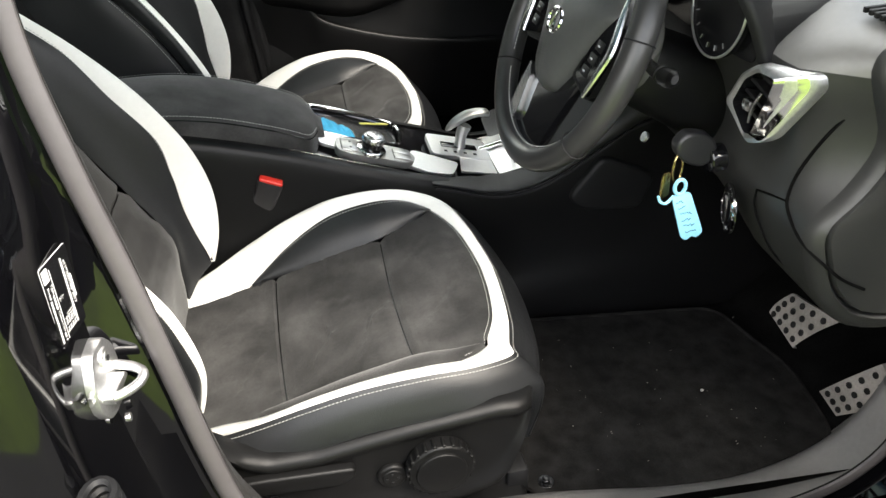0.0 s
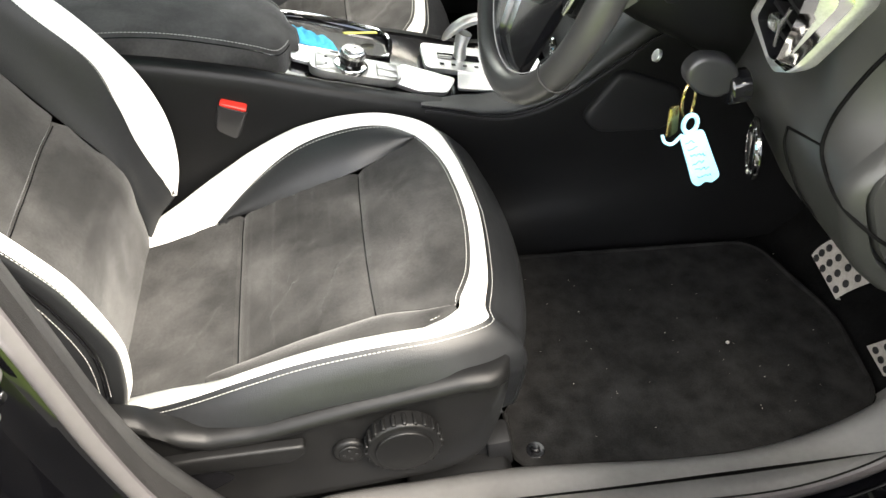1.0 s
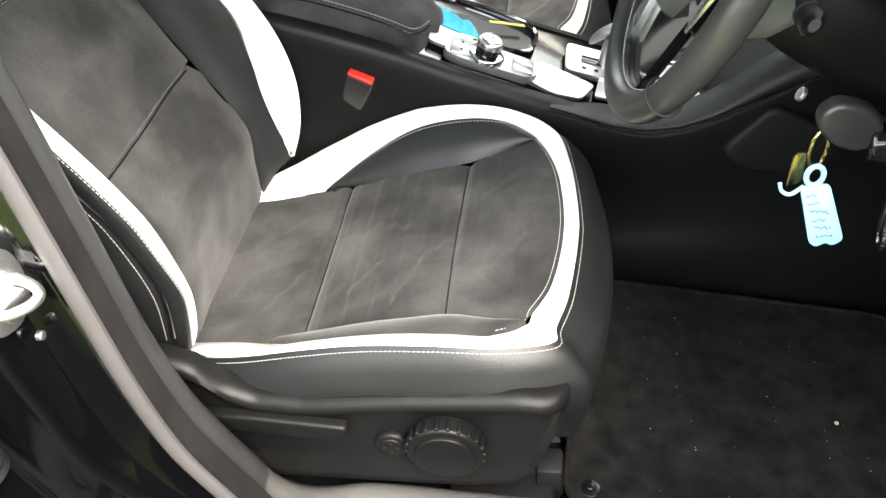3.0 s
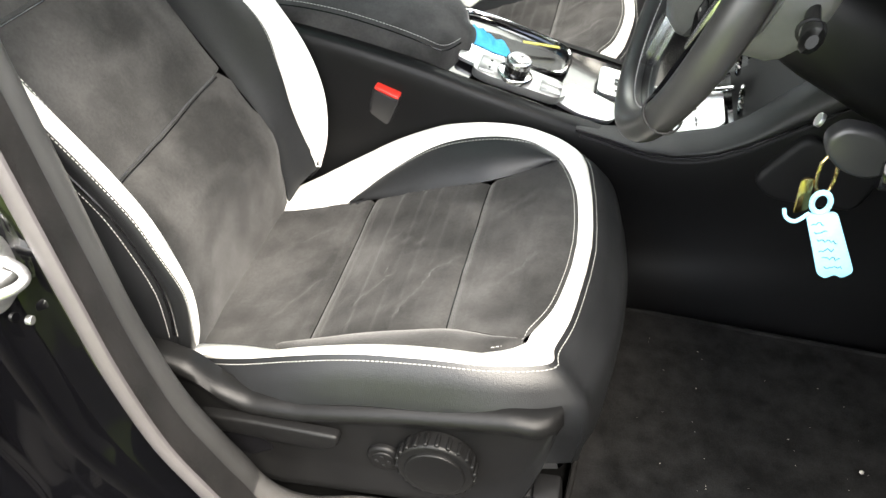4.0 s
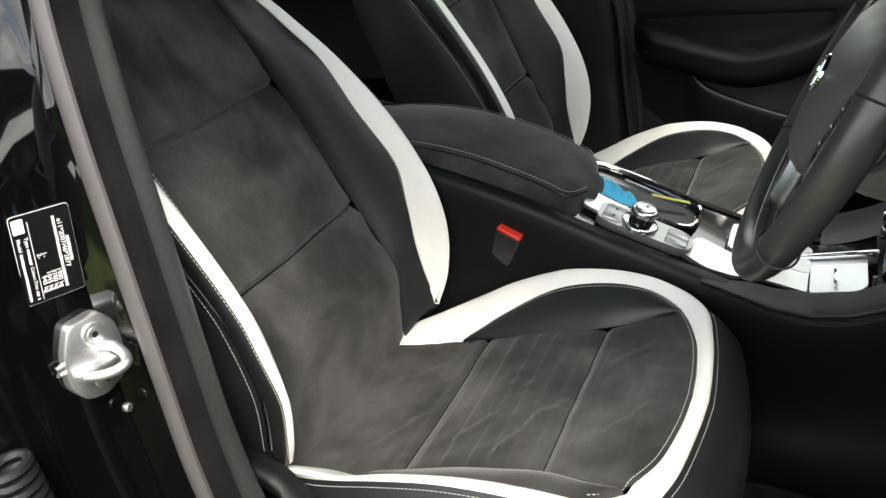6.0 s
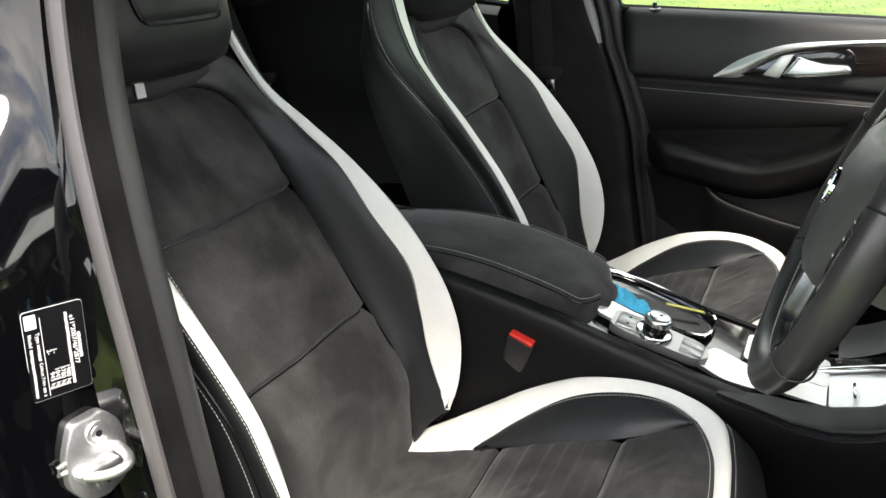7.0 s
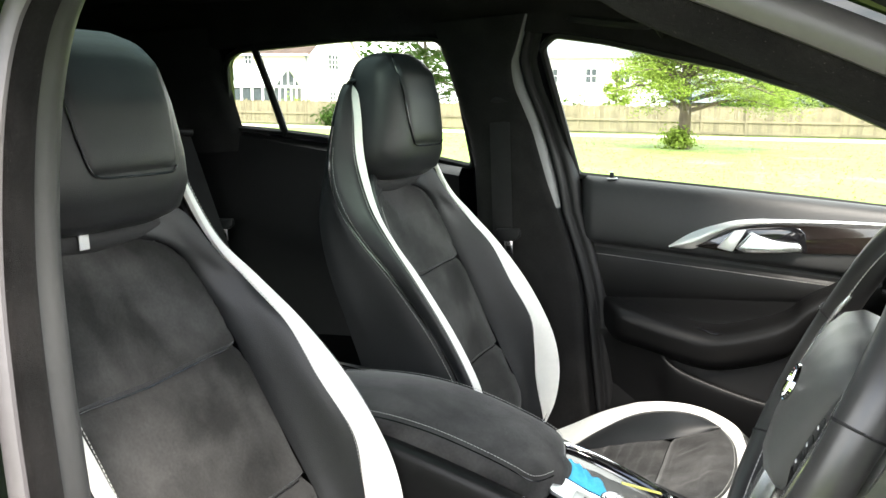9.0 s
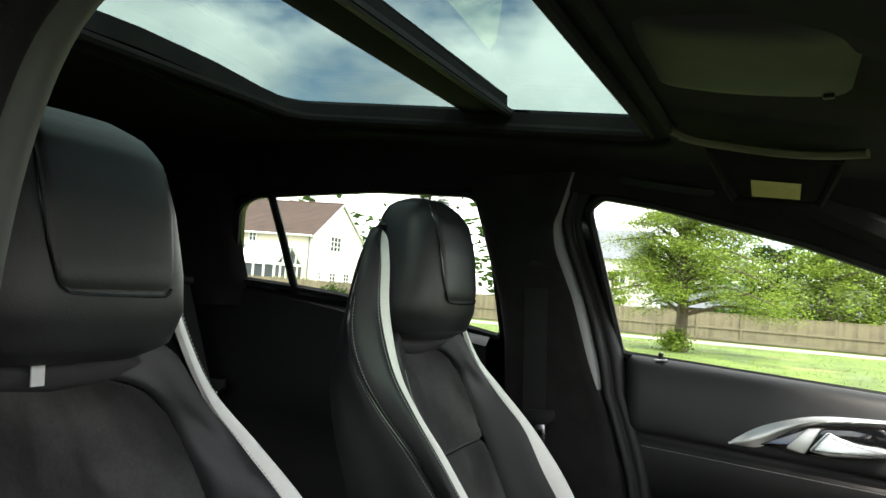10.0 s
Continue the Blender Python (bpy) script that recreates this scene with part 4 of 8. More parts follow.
def build_roof():
    ol = [(-1.25, -0.56), (-1.25, 0.49), (0.40, 0.48), (0.62, 0.44), (0.71, 0.25), (0.71, -0.30), (0.62, -0.48), (0.40, -0.56)]
    hole = corner_hole(-0.435, 0.210, -0.40, 0.350)
    bm = wall_with_holes(rounded(ol, 0.05, 3), [hole], "z", 0.0, 0.03)
    bmesh.ops.subdivide_edges(bm, edges=[e for e in bm.edges if e.calc_length() > 0.25], cuts=3)
    for v in bm.verts:
        v.co.z += roof_z(v.co.x, v.co.y)
    structure("ceiling", bm, LINING, "black fabric headlining round a glass roof", smooth=False)
    # rails from the lining down to the window tops
    for side, nm in ((1, "passenger"), (-1, "driver")):
        rows = []
        for i in range(30):
            x = -1.25 + (1.80 if side > 0 else 1.22) * i / 29
            half = 0.555 if side < 0 else 0.465
            top = Vector((x, side * half, roof_z(x, half) + 0.004))
            zr = 1.336
            for (xa, za), (xb, zb) in zip(RAIL, RAIL[1:]):
                if xa <= x < xb:
                    zr = za + (zb - za) * (x - xa) / (xb - xa)
            low = Vector((x, side_y(zr) - 0.016, zr)) if side > 0 else Vector((x, -0.627, 1.31))
            if top.z < low.z + 0.012:
                top.z = low.z + 0.012
            mid = (top + low) / 2 + Vector((0, side * 0.012, 0.006))
            rows.append(spline([top, mid, low, low + Vector((0, side * 0.04, 0.01))], 9))
        structure("trim_roof_rail_" + nm, grid(rows), LINING, "black roof rail lining")
    # frame lip round the roof glass
    lip = rounded([(-0.465, -0.43), (-0.465, 0.385), (0.245, 0.385), (0.245, -0.43)], 0.07, 6)
    roof = tagged(new("roof_window"), "green-tinted glass sunroof with a dark cross bar", "", "", "structure")
    roof.matrix_world = CAR
    part("lip", tube([(x, y, roof_z(x, y) - 0.002) for x, y in lip], 0.007, 8, closed=True), LINING, roof)
    part("inner_lip", tube([(x, y, roof_z(x, y) + 0.004) for x, y in hole], 0.008, 8, closed=True), LINING, roof)
    for a, b in ((-0.56, -0.075), (-0.065, 0.24)):
        rows = [[(a + (b - a) * i / 8, -0.43 + 0.85 * k / 10, roof_z(a + (b - a) * i / 8, -0.43 + 0.85 * k / 10) + 0.041) for k in range(11)] for i in range(9)]
        part("pane", grid(rows), ROOFGLASS, roof, "tinted roof glass")
    rows = [[(x, -0.42 + 0.80 * k / 10, roof_z(x, 0) + dz) for k in range(11)] for x, dz in ((-0.104, 0.045), (-0.104, 0.014), (-0.098, 0.008), (-0.060, 0.004), (-0.032, 0.006), (-0.030, 0.012), (-0.056, 0.045), (-0.104, 0.047))]
    part("cross_bar", grid(rows), OLIVE, roof, "dull olive-brown cross bar")
    rows = [[(x, -0.42 + 0.80 * k / 10, roof_z(x, 0) + dz) for k in range(11)] for x, dz in ((-0.0295, 0.044), (-0.0295, 0.010), (-0.022, 0.004), (-0.010, 0.006), (-0.020, 0.020), (-0.058, 0.046))]
    part("bar_front", grid(rows), LINING, roof, "black front half of the cross bar")
    part("bar_lip", tube([(-0.016, -0.40, roof_z(-0.016, 0) + 0.003), (-0.016, 0.345, roof_z(-0.016, 0) + 0.003)], 0.005, 8), PLASTIC, roof, "dark grey bead")
    # outer roof skin
    ol2 = [(-1.30, -0.62), (-1.30, 0.55), (0.44, 0.53), (0.62, 0.38), (0.64, 0.2), (0.64, -0.3), (0.60, -0.47), (0.40, -0.62)]
    hole2 = corner_hole(-0.465, 0.218, -0.42, 0.385)
    bm = wall_with_holes(ol2, [hole2], "z", 0.036, 0.01)
    for v in bm.verts:
        v.co.z += roof_z(v.co.x, v.co.y)
    structure("roof_skin", bm, PAINT, "black painted roof", smooth=False)


build_roof()


def build_ends():
    """Windscreen, rear hatch and the pillars that hold them."""
    ws = tagged(new("window_3"), "raked windscreen above the dashboard", "", "", "structure")
    ws.matrix_world = CAR
    rows = [[Vector((0.62 + 0.53 * i / 8 - 0.10 * (k / 5 - 1) ** 2, -0.036 + (0.57 + 0.06 * i / 8) * (k / 5 - 1), 1.305 - 0.36 * i / 8 - 0.02 * (k / 5 - 1) ** 2)) for k in range(11)] for i in range(9)]
    ob = part("pane", grid(rows), GLASS, ws)
    ob.visible_shadow = False
    for sd in (1, -1):
        o = 0 if sd < 0 else -0.07
        pts = [(0.30, sd * (0.60 + o), 1.33), (0.46, sd * (0.615 + o), 1.265), (0.70, sd * (0.645 + o), 1.135), (0.95, sd * (0.69 + o), 0.965)]
        part("pillar", tube(spline(pts, 14), 0.038, 8, flat=0.7), LINING, ws, "dark cloth-covered windscreen pillar")
    bm = wall_with_holes([(-0.74, 0.36), (-0.74, 1.10), (-0.60, 1.50), (0.53, 1.50), (0.67, 1.10), (0.67, 0.36)],
                         [rounded([(-0.52, 1.10), (-0.46, 1.34), (0.39, 1.34), (0.45, 1.10)], 0.04, 4)], "x", -1.33, 0.03)
    structure("wall_rear", bm, LINING, "dark tailgate lining", smooth=False)
    rw = tagged(new("window_4"), "tailgate window", "", "", "structure")
    rw.matrix_world = CAR
    ob = part("pane", plate(rounded([(-0.52, 1.10), (-0.46, 1.34), (0.39, 1.34), (0.45, 1.10)], 0.04, 4), "x", -1.318, 0.004), ROOFGLASS, rw, smooth=False)
    ob.visible_shadow = False


build_ends()


def build_inner_left():
    """Pillar and rear quarter trim on the passenger side."""
    # centre pillar trim between the door windows
    # height, place of the inner edge ahead, width of the smooth rounded edge
    edge = [(0.44, 0.140, 0.010), (0.64, 0.126, 0.010), (0.78, 0.119, 0.008), (0.89, 0.097, 0.003), (0.945, 0.080, 0.003), (0.975, 0.070, 0.010), (1.01, 0.059, 0.016), (1.057, 0.047, 0.017), (1.112, 0.033, 0.017), (1.168, 0.0175, 0.018), (1.20, 0.0085, 0.018),
            (1.225, 0.006, 0.017), (1.254, 0.009, 0.011), (1.279, 0.022, 0.005), (1.34, 0.050, 0.004)]
    ins = spline([(x, 0, z) for z, x, _ in edge], 40)
    rows, lit, seal = [], [], []
    for p in ins:
        x, z = p.x, p.z
        w = between([(e[0], e[2]) for e in edge], z)
        y = min(0.585, side_y(z) - 0.030)
        bx = -0.150 + 0.045 * min(1, (1.34 - z) / 0.30)
        rows.append([(x, y, z), (x - 0.006, y - 0.003, z), (x - 0.020, y - 0.006, z), ((x + bx) / 2, y - 0.008, z), (bx + 0.02, y, z), (bx, y + 0.02, z), (bx - 0.004, y + 0.06, z)])
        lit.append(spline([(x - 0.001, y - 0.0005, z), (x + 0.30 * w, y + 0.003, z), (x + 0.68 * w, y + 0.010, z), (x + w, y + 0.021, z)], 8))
        seal.append(spline([(x + w - 0.001, y + 0.019, z), (x + w + 0.003, y + 0.014, z), (x + w + 0.010, y + 0.015, z), (x + w + 0.016, y + 0.024, z), (x + w + 0.018, y + 0.028, z), (x + w + 0.026, y + 0.026, z), (x + w + 0.036, y + 0.034, z), (x + w + 0.040, y + 0.055, z)], 16))
    structure("trim_pillar", grid([spline(r, 16) for r in rows]), LINING, "dark centre pillar trim", sharp=0)
    # pale grey puts the window's glare on the edge; black below where it fades
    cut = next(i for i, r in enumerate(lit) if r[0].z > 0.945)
    structure("trim_pillar_glare", grid(lit[cut:]), PILLARGLARE, "smooth front edge of the pillar trim, paled for the window light", sharp=0)
    structure("trim_pillar_foot", grid(lit[:cut + 1]), CONSOLE, "lower edge of the pillar trim, black where the window light fades", sharp=0)
    structure("trim_pillar_seal", grid(seal), SOFT, "black double door seal on the centre pillar", sharp=0)
    # rear door card and rear quarter
    rows = []
    for i in range(24):
        x = -1.20 + 1.06 * i / 23
        top = 1.045 + 0.11 * min(1, max(0, (-0.14 - x) / 0.55))
        rows.append([(x, side_y(1.03) + 0.01, top - 0.004), (x, side_y(1.03) - 0.030, top - 0.002), (x, side_y(1.03) - 0.052, top - 0.018), (x, 0.598, 0.95), (x, 0.590, 0.88), (x, 0.608, 0.80), (x, 0.57, 0.72), (x, 0.55, 0.67), (x, 0.595, 0.60), (x, 0.60, 0.40)])
    structure("trim_rear_door", grid(rows), CONSOLE, "black rear door card")
    rows = []
    for i in range(10):
        z = 1.10 + 0.28 * i / 9
        rows.append([(-0.690, side_y(z) - 0.002, z), (-0.71, side_y(z) - 0.03, z), (-0.80, side_y(z) - 0.055, z), (-1.05, side_y(z) - 0.06, z), (-1.32, side_y(z) - 0.05, z)])
    structure("trim_rear_quarter", grid(rows), LINING, "black rear pillar lining")


build_inner_left()


def build_inner_right():
    """Rear door card and rear quarter on the driver's side, seen dimly behind the seat."""
    rows = []
    for i in range(16):
        x = -1.25 + 1.17 * i / 15
        rows.append([(x, -0.70, 1.09), (x, -0.66, 1.08), (x, -0.65, 0.95), (x, -0.66, 0.80), (x, -0.62, 0.68), (x, -0.66, 0.40)])
    structure("trim_rear_door_driver_side", grid(rows), CONSOLE, "black rear door card")
    rows = []
    for i in range(12):
        z = 1.30 - 0.95 * i / 11
        rows.append([(-0.035, -0.600, z), (-0.055, -0.592, z), (-0.09, -0.60, z), (-0.12, -0.64, z), (-0.12, -0.70, z)])
    structure("trim_pillar_driver_side", grid(rows), PLASTIC, "dark grey centre pillar trim")


build_inner_right()


def build_bonnet():
    """Plain bonnet and front end that close the car ahead of the windscreen."""
    rows = []
    for i in range(14):
        f = i / 13
        x = 1.10 + 0.80 * f
        top = 0.955 - 0.05 * f - 0.16 * max(0, f - 0.7) ** 1.4 / 0.3 ** 1.4
        rows.append([(x, -0.036 + (0.765 - 0.10 * f * f) * (k / 8 - 1), top - 0.05 * abs(k / 8 - 1) ** 4) for k in range(17)])
    nose = [(p[0] + 0.03, p[1] * 0.98, 0.36) for p in rows[-1]]
    structure("wall_bonnet", grid(rows + [nose]), PAINT, "gloss black bonnet and nose", sharp=0)
    for sd in (1, -1):
        rows2 = [[(r[0 if sd < 0 else -1][0], r[0 if sd < 0 else -1][1], r[0 if sd < 0 else -1][2] * (1 - k / 6) + 0.36 * k / 6) for k in range(7)] for r in rows]
        structure("wall_wing", grid(rows2), PAINT, "gloss black front wing", sharp=0)


build_bonnet()

# ---- driver's doorway details ----
FACE = Matrix.Rotation(radians(78), 4, "Z") @ Matrix.Rotation(radians(7), 4, "Y")  # the pillar's painted face: local x inboard, z up, -y off the paint


def build_striker():
    st = thing("door_striker", "zinc door striker bolted to the black painted pillar", "door striker")
    turn = Matrix.Translation((0.004, -0.7235, 0.798)) @ FACE @ Matrix.Rotation(radians(6), 4, "Y")
    def tr(bm):
        bmesh.ops.transform(bm, matrix=turn, verts=bm.verts[:])
        return bm
    ol = rounded([(-0.021, 0.030), (0.006, 0.036), (0.020, 0.024), (0.026, 0.006), (0.026, -0.024), (0.008, -0.037), (-0.010, -0.037), (-0.024, -0.022), (-0.027, 0.004)], 0.006, 3)
    part("plate", tr(plate(ol, "y", -0.009, 0.018, 0.0025, 2)), ZINC, st, "bright zinc plate")
    part("side_tab", tr(tube([(-0.024, -0.004, 0.0), (-0.031, -0.005, -0.003), (-0.030, -0.004, -0.009), (-0.024, -0.003, -0.009)], 0.0022, 8)), ZINC, st)
    for x, z in ((-0.001, 0.019), (0.006, -0.021)):
        m = turn @ Matrix.Translation((x, -0.008, z)) @ Matrix.Rotation(radians(90), 4, "X")
        b = part("bolt", join(disc(0.0098, 0.0035, 28, 0.0012, m=m), disc(0.0062, 0.0042, 24, 0.0006, m=m)), ZINC, st, "domed star-drive bolt")
        part("socket", disc(0.0030, 0.0006, 6, m=m @ Matrix.Translation((0, 0, 0.0042))), SOFT, b)
    loop = spline([(-0.018, -0.004, -0.012), (-0.012, -0.020, -0.012), (0.000, -0.033, -0.008), (0.010, -0.035, -0.003), (0.015, -0.024, 0.001), (0.016, -0.004, 0.004)], 30)
    part("loop", tr(tube(loop, 0.0044, 12)), ZINC, st, "striker loop")
    part("web", tr(plate(rounded([(-0.022, -0.010), (0.014, -0.002), (0.018, -0.008), (-0.016, -0.019)], 0.003, 2), "y", -0.018, 0.016, 0.001)), ZINC, st)


build_striker()


def build_plate_label():
    """The plate sticker: weights and words in white, other print as bars."""
    lab = thing("pillar_sticker", "black pillar sticker with rows of white print", "sticker")
    base = Matrix.Translation((0.0028, -0.7285, 0.8905)) @ FACE
    def bar(x, z, w, h, mat, dy, nm, r=0.25):
        bm = plate(rounded([(x - w / 2, z - h / 2), (x + w / 2, z - h / 2), (x + w / 2, z + h / 2), (x - w / 2, z + h / 2)], min(w, h) * r, 2), "y", -dy, 0.0006)
        bmesh.ops.transform(bm, matrix=base, verts=bm.verts[:])
        part(nm, bm, mat, lab, smooth=False)
    bar(0, 0, 0.0480, 0.0705, LABELWHITE, 0.0012, "border", 0.06)
    bar(0, 0, 0.0472, 0.0697, LABELBLACK, 0.0016, "sheet", 0.06)
    bar(-0.0178, 0.0268, 0.0088, 0.0110, LABELWHITE, 0.0020, "print_block", 0.08)
    bar(-0.0105, -0.002, 0.0004, 0.062, LABELWHITE, 0.0020, "rule")
    rng = random.Random(4)
    def column(x, z0, z1, w, words=()):
        """A line of print running down the sticker: words of small letters, each a thin bar."""
        z = z0
        gaps = [z0 + (z1 - z0) * g for g in words]
        while z > z1:
            if any(abs(z - g) < 0.0012 for g in gaps):
                z -= 0.0016
            h = rng.uniform(0.0007, 0.0013)
            bar(x + rng.uniform(-0.0002, 0.0002), z - h / 2, w * rng.uniform(0.8, 1), h, LABELWHITE, 0.0020, "print_bar", 0.2)
            z -= h + 0.0004
    column(0.0178, 0.010, -0.010, 0.0028)
    column(0.0095, 0.028, -0.028, 0.0026)
    down = Matrix(((0, 1, 0, 0), (0, 0, -1, 0), (-1, 0, 0, 0), (0, 0, 0, 1)))  # lines of print run down the sticker
    def words(text, x, z, size, align="LEFT"):
        cu = bpy.data.curves.new("print", "FONT")
        cu.body, cu.size, cu.align_x, cu.offset = text, size, align, size * 0.018
        ob = bpy.data.objects.new("print", cu)
        bm = bmesh.new()
        bm.from_mesh(ob.to_mesh())
        ob.to_mesh_clear()
        bpy.data.objects.remove(ob)
        bpy.data.curves.remove(cu)
        bmesh.ops.transform(bm, matrix=base @ Matrix.Translation((x, -0.0022, z)) @ down, verts=bm.verts[:])
        part("print_text", bm, LABELWHITE, lab, smooth=False)
    words("e11*2007/46*2877", 0.0121, 0.025, 0.0052)
    for k, t in enumerate(("1980 kg", "3780 kg", "1045 kg", "945 kg")):
        words(t, 0.0040 - 0.0042 * k, -0.0285, 0.0050, "RIGHT")
    words("1-", -0.0044, 0.003, 0.0050)
    words("2-", -0.0086, 0.003, 0.0050)
    words("Type", -0.0152, 0.018, 0.0040)
    column(-0.0142, 0.0085, -0.0035, 0.0022)
    words("Colour,Trim", -0.0152, -0.0055, 0.0036)
    column(-0.0142, -0.0255, -0.0320, 0.0022, (0.6,))
    words("Model", -0.0212, 0.018, 0.0040)
    column(-0.0200, 0.0060, -0.032, 0.0022)


build_plate_label()

mould = thing("pillar_clip", "small chrome check bolt on the painted pillar", "bolt")
part("head", disc(0.0042, 0.005, 14, 0.0016, m=Matrix.Translation((0.010, -0.713, 0.737)) @ Matrix.Rotation(radians(90), 4, "Y")), ZINC, mould)
gaiter = thing("cable_gaiter", "ribbed black rubber cable gaiter on the pillar", "gaiter")
for k in range(7):
    part("ring", tube([(0.004 + 0.013 * math.sin(a) + 0.001 * k, -0.822 + 0.016 * math.cos(a), 0.760 - 0.009 * k) for a in (2 * math.pi * j / 16 for j in range(16))], 0.0042, 6, closed=True), SOFT, gaiter)


# ---- centre console ----
EDGE = [(-0.30, 0.78), (-0.10, 0.757), (0.04, 0.728), (0.18, 0.683), (0.27, 0.646), (0.36, 0.612), (0.44, 0.584), (0.49, 0.565), (0.535, 0.557), (0.58, 0.562), (0.624, 0.578), (0.66, 0.598), (0.70, 0.620), (0.76, 0.652), (0.90, 0.67), (1.06, 0.64)]


def edge_z(x):
    for (a, za), (b, zb) in zip(EDGE, EDGE[1:]):
        if x <= b:
            return za + (zb - za) * (x - a) / (b - a)
    return EDGE[-1][1]


def build_console():
    con = thing("centre_console", "black centre console with gloss panels between the seats", "console")
    n = 60
    line = spline([(x, 0, z) for x, z in EDGE], n)
    for sd, nm in ((-1, "side_wall"), (1, "side_wall")):
        out = 0.150 if sd < 0 else 0.080
        rows = []
        for p in line:
            pts = [(p.x, sd * (out - 0.022), p.z + 0.003), (p.x, sd * (out - 0.008), p.z + 0.002), (p.x, sd * out, p.z - 0.008), (p.x, sd * (out + 0.004), p.z - 0.05),
                   (p.x, sd * (out + 0.008), p.z - 0.05 + 0.4 * (0.41 - p.z)), (p.x, sd * (out + 0.018), p.z - 0.05 + 0.75 * (0.41 - p.z)), (p.x, sd * (out + 0.032), 0.36), (p.x, sd * (out + 0.05), 0.26)]
            rows.append(spline(pts, 18))
        part(nm, grid(rows), CONSOLE, con, "soft black padded console side")
    # piping groove below the driver-side edge
    part("edge_bead", tube([(p.x, -0.1525, p.z - 0.010) for p in line[22:]], 0.0022, 6), SOFT, con)
    # padded roll along the driver-side edge ahead of the controls
    rows = []
    for i in range(40):
        x = 0.405 + 0.37 * i / 39
        z = edge_z(x)
        h = between([(0.405, 0.0005), (0.45, 0.004), (0.52, 0.008), (0.60, 0.011), (0.635, 0.017), (0.67, 0.028), (0.72, 0.037), (0.78, 0.040)], x)
        inn = between([(0.405, -0.146), (0.43, -0.128), (0.47, -0.110), (0.52, -0.100), (0.60, -0.099), (0.66, -0.096)], x)
        rows.append(spline([(x, -0.150, z - 0.004), (x, -0.1535, z + 0.15 * h), (x, -0.150, z + 0.55 * h), (x, -0.150 + 0.3 * (inn + 0.150), z + 0.92 * h), (x, -0.150 + 0.65 * (inn + 0.150), z + h), (x, inn - 0.002, z + 0.85 * h), (x, inn, z - 0.002)], 16))
    part("edge_roll", grid(rows), ROLL, con, "soft padded edge roll", sharp=0)
    part("roll_seam", tube([(0.405 + 0.37 * i / 39, -0.1535, edge_z(0.405 + 0.37 * i / 39) - 0.003) for i in range(40)], 0.0016, 6), LABELBLACK, con, "dark seam under the roll")
    # deck between the walls
    rows = [[(p.x, -0.132 + 0.196 * k / 12, p.z - 0.004 + 0.043 * (-0.098 + 0.196 * k / 12)) for k in range(13)] for p in line]
    part("deck", grid(rows), GLOSS, con, "gloss black console deck")
    # chrome line along the driver-side edge of the gloss deck
    part("chrome_strip", tube(spline([(0.19, -0.131, edge_z(0.19) + 0.005), (0.28, -0.130, edge_z(0.28) + 0.005), (0.36, -0.131, edge_z(0.36) + 0.005)], 14), 0.0008, 6), BRIGHT, con)
    # raised inner deck with the controls, tilted with the console
    def slope(x):
        return Matrix.Rotation(math.atan2(edge_z(x - 0.04) - edge_z(x + 0.04), 0.08), 4, "Y") @ Matrix.Rotation(radians(2.5), 4, "X")
    def at(x, y, up=0.0):
        return Matrix.Translation((x, y, edge_z(x) + up)) @ slope(x)
    def put(bm, x, y, up):
        bmesh.ops.transform(bm, matrix=at(x, y, up), verts=bm.verts[:])
        return bm
    part("control_island", put(plate(rounded([(-0.062, -0.018), (-0.04, -0.024), (0.060, -0.022), (0.074, 0.0), (0.060, 0.024), (-0.04, 0.028), (-0.062, 0.022)], 0.014, 4), "z", 0, 0.015, 0.006, 3), 0.316, -0.096, 0.0), LEVER, con, "satin silver controller island")
    part("button_pad", put(box((0.030, 0.036, 0.006), (-0.040, 0.001, 0.0155), 0.003), 0.316, -0.096, 0.0), LEVER, con, "silver rear switch pad")
    for k in (-1, 1):
        part("front_key", put(box((0.030, 0.016, 0.006), (0.048, 0.0085 * k, 0.0155), 0.002), 0.316, -0.096, 0.0), LEVER, con, "silver front key")
        part("button_mark", put(box((0.0035, 0.0035, 0.0008), (-0.040, 0.009 * k, 0.0188), 0.0003), 0.316, -0.096, 0.0), SOFT, con)
    part("silver_deck", put(plate(rounded([(-0.016, -0.010), (0.012, -0.014), (0.024, 0.028), (-0.016, 0.028)], 0.006, 3), "z", 0, 0.006, 0.002), 0.250, -0.074, 0.0), METAL, con, "bright satin deck panel")
    # chrome surround panel ahead of the dial, and the selector gate
    part("bright_panel", put(plate(rounded([(-0.055, -0.022), (-0.010, -0.040), (0.032, -0.034), (0.052, 0.010), (-0.030, 0.030)], 0.010, 3), "z", 0, 0.007, 0.002), 0.415, -0.084, 0.000), METAL, con, "bright satin metal panel")
    part("selector_gate", put(plate(rounded([(-0.055, -0.036), (0.055, -0.036), (0.055, 0.036), (-0.055, 0.036)], 0.010, 3), "z", 0, 0.010, 0.003), 0.475, -0.020, 0.004), METAL, con, "satin metal selector gate")
    part("gate_slot", put(box((0.066, 0.016, 0.002), (0, 0, 0.0112), 0.0006), 0.475, -0.020, 0.004), GLOSS, con)
    for k in range(4):
        part("gate_letter", put(box((0.006, 0.005, 0.0008), (-0.028 + 0.018 * k, -0.022, 0.0106), 0.0002), 0.475, -0.020, 0.004), SOFT, con)
    # oddments tray further ahead with its metal lid
    tray = part("tray_lid", put(plate(rounded([(-0.034, -0.026), (0.024, -0.026), (0.034, -0.014), (0.034, 0.064), (-0.034, 0.064)], 0.007, 3), "z", 0, 0.005, 0.0015), 0.565, -0.074, 0.004), METAL, con, "bright metal oddments lid")
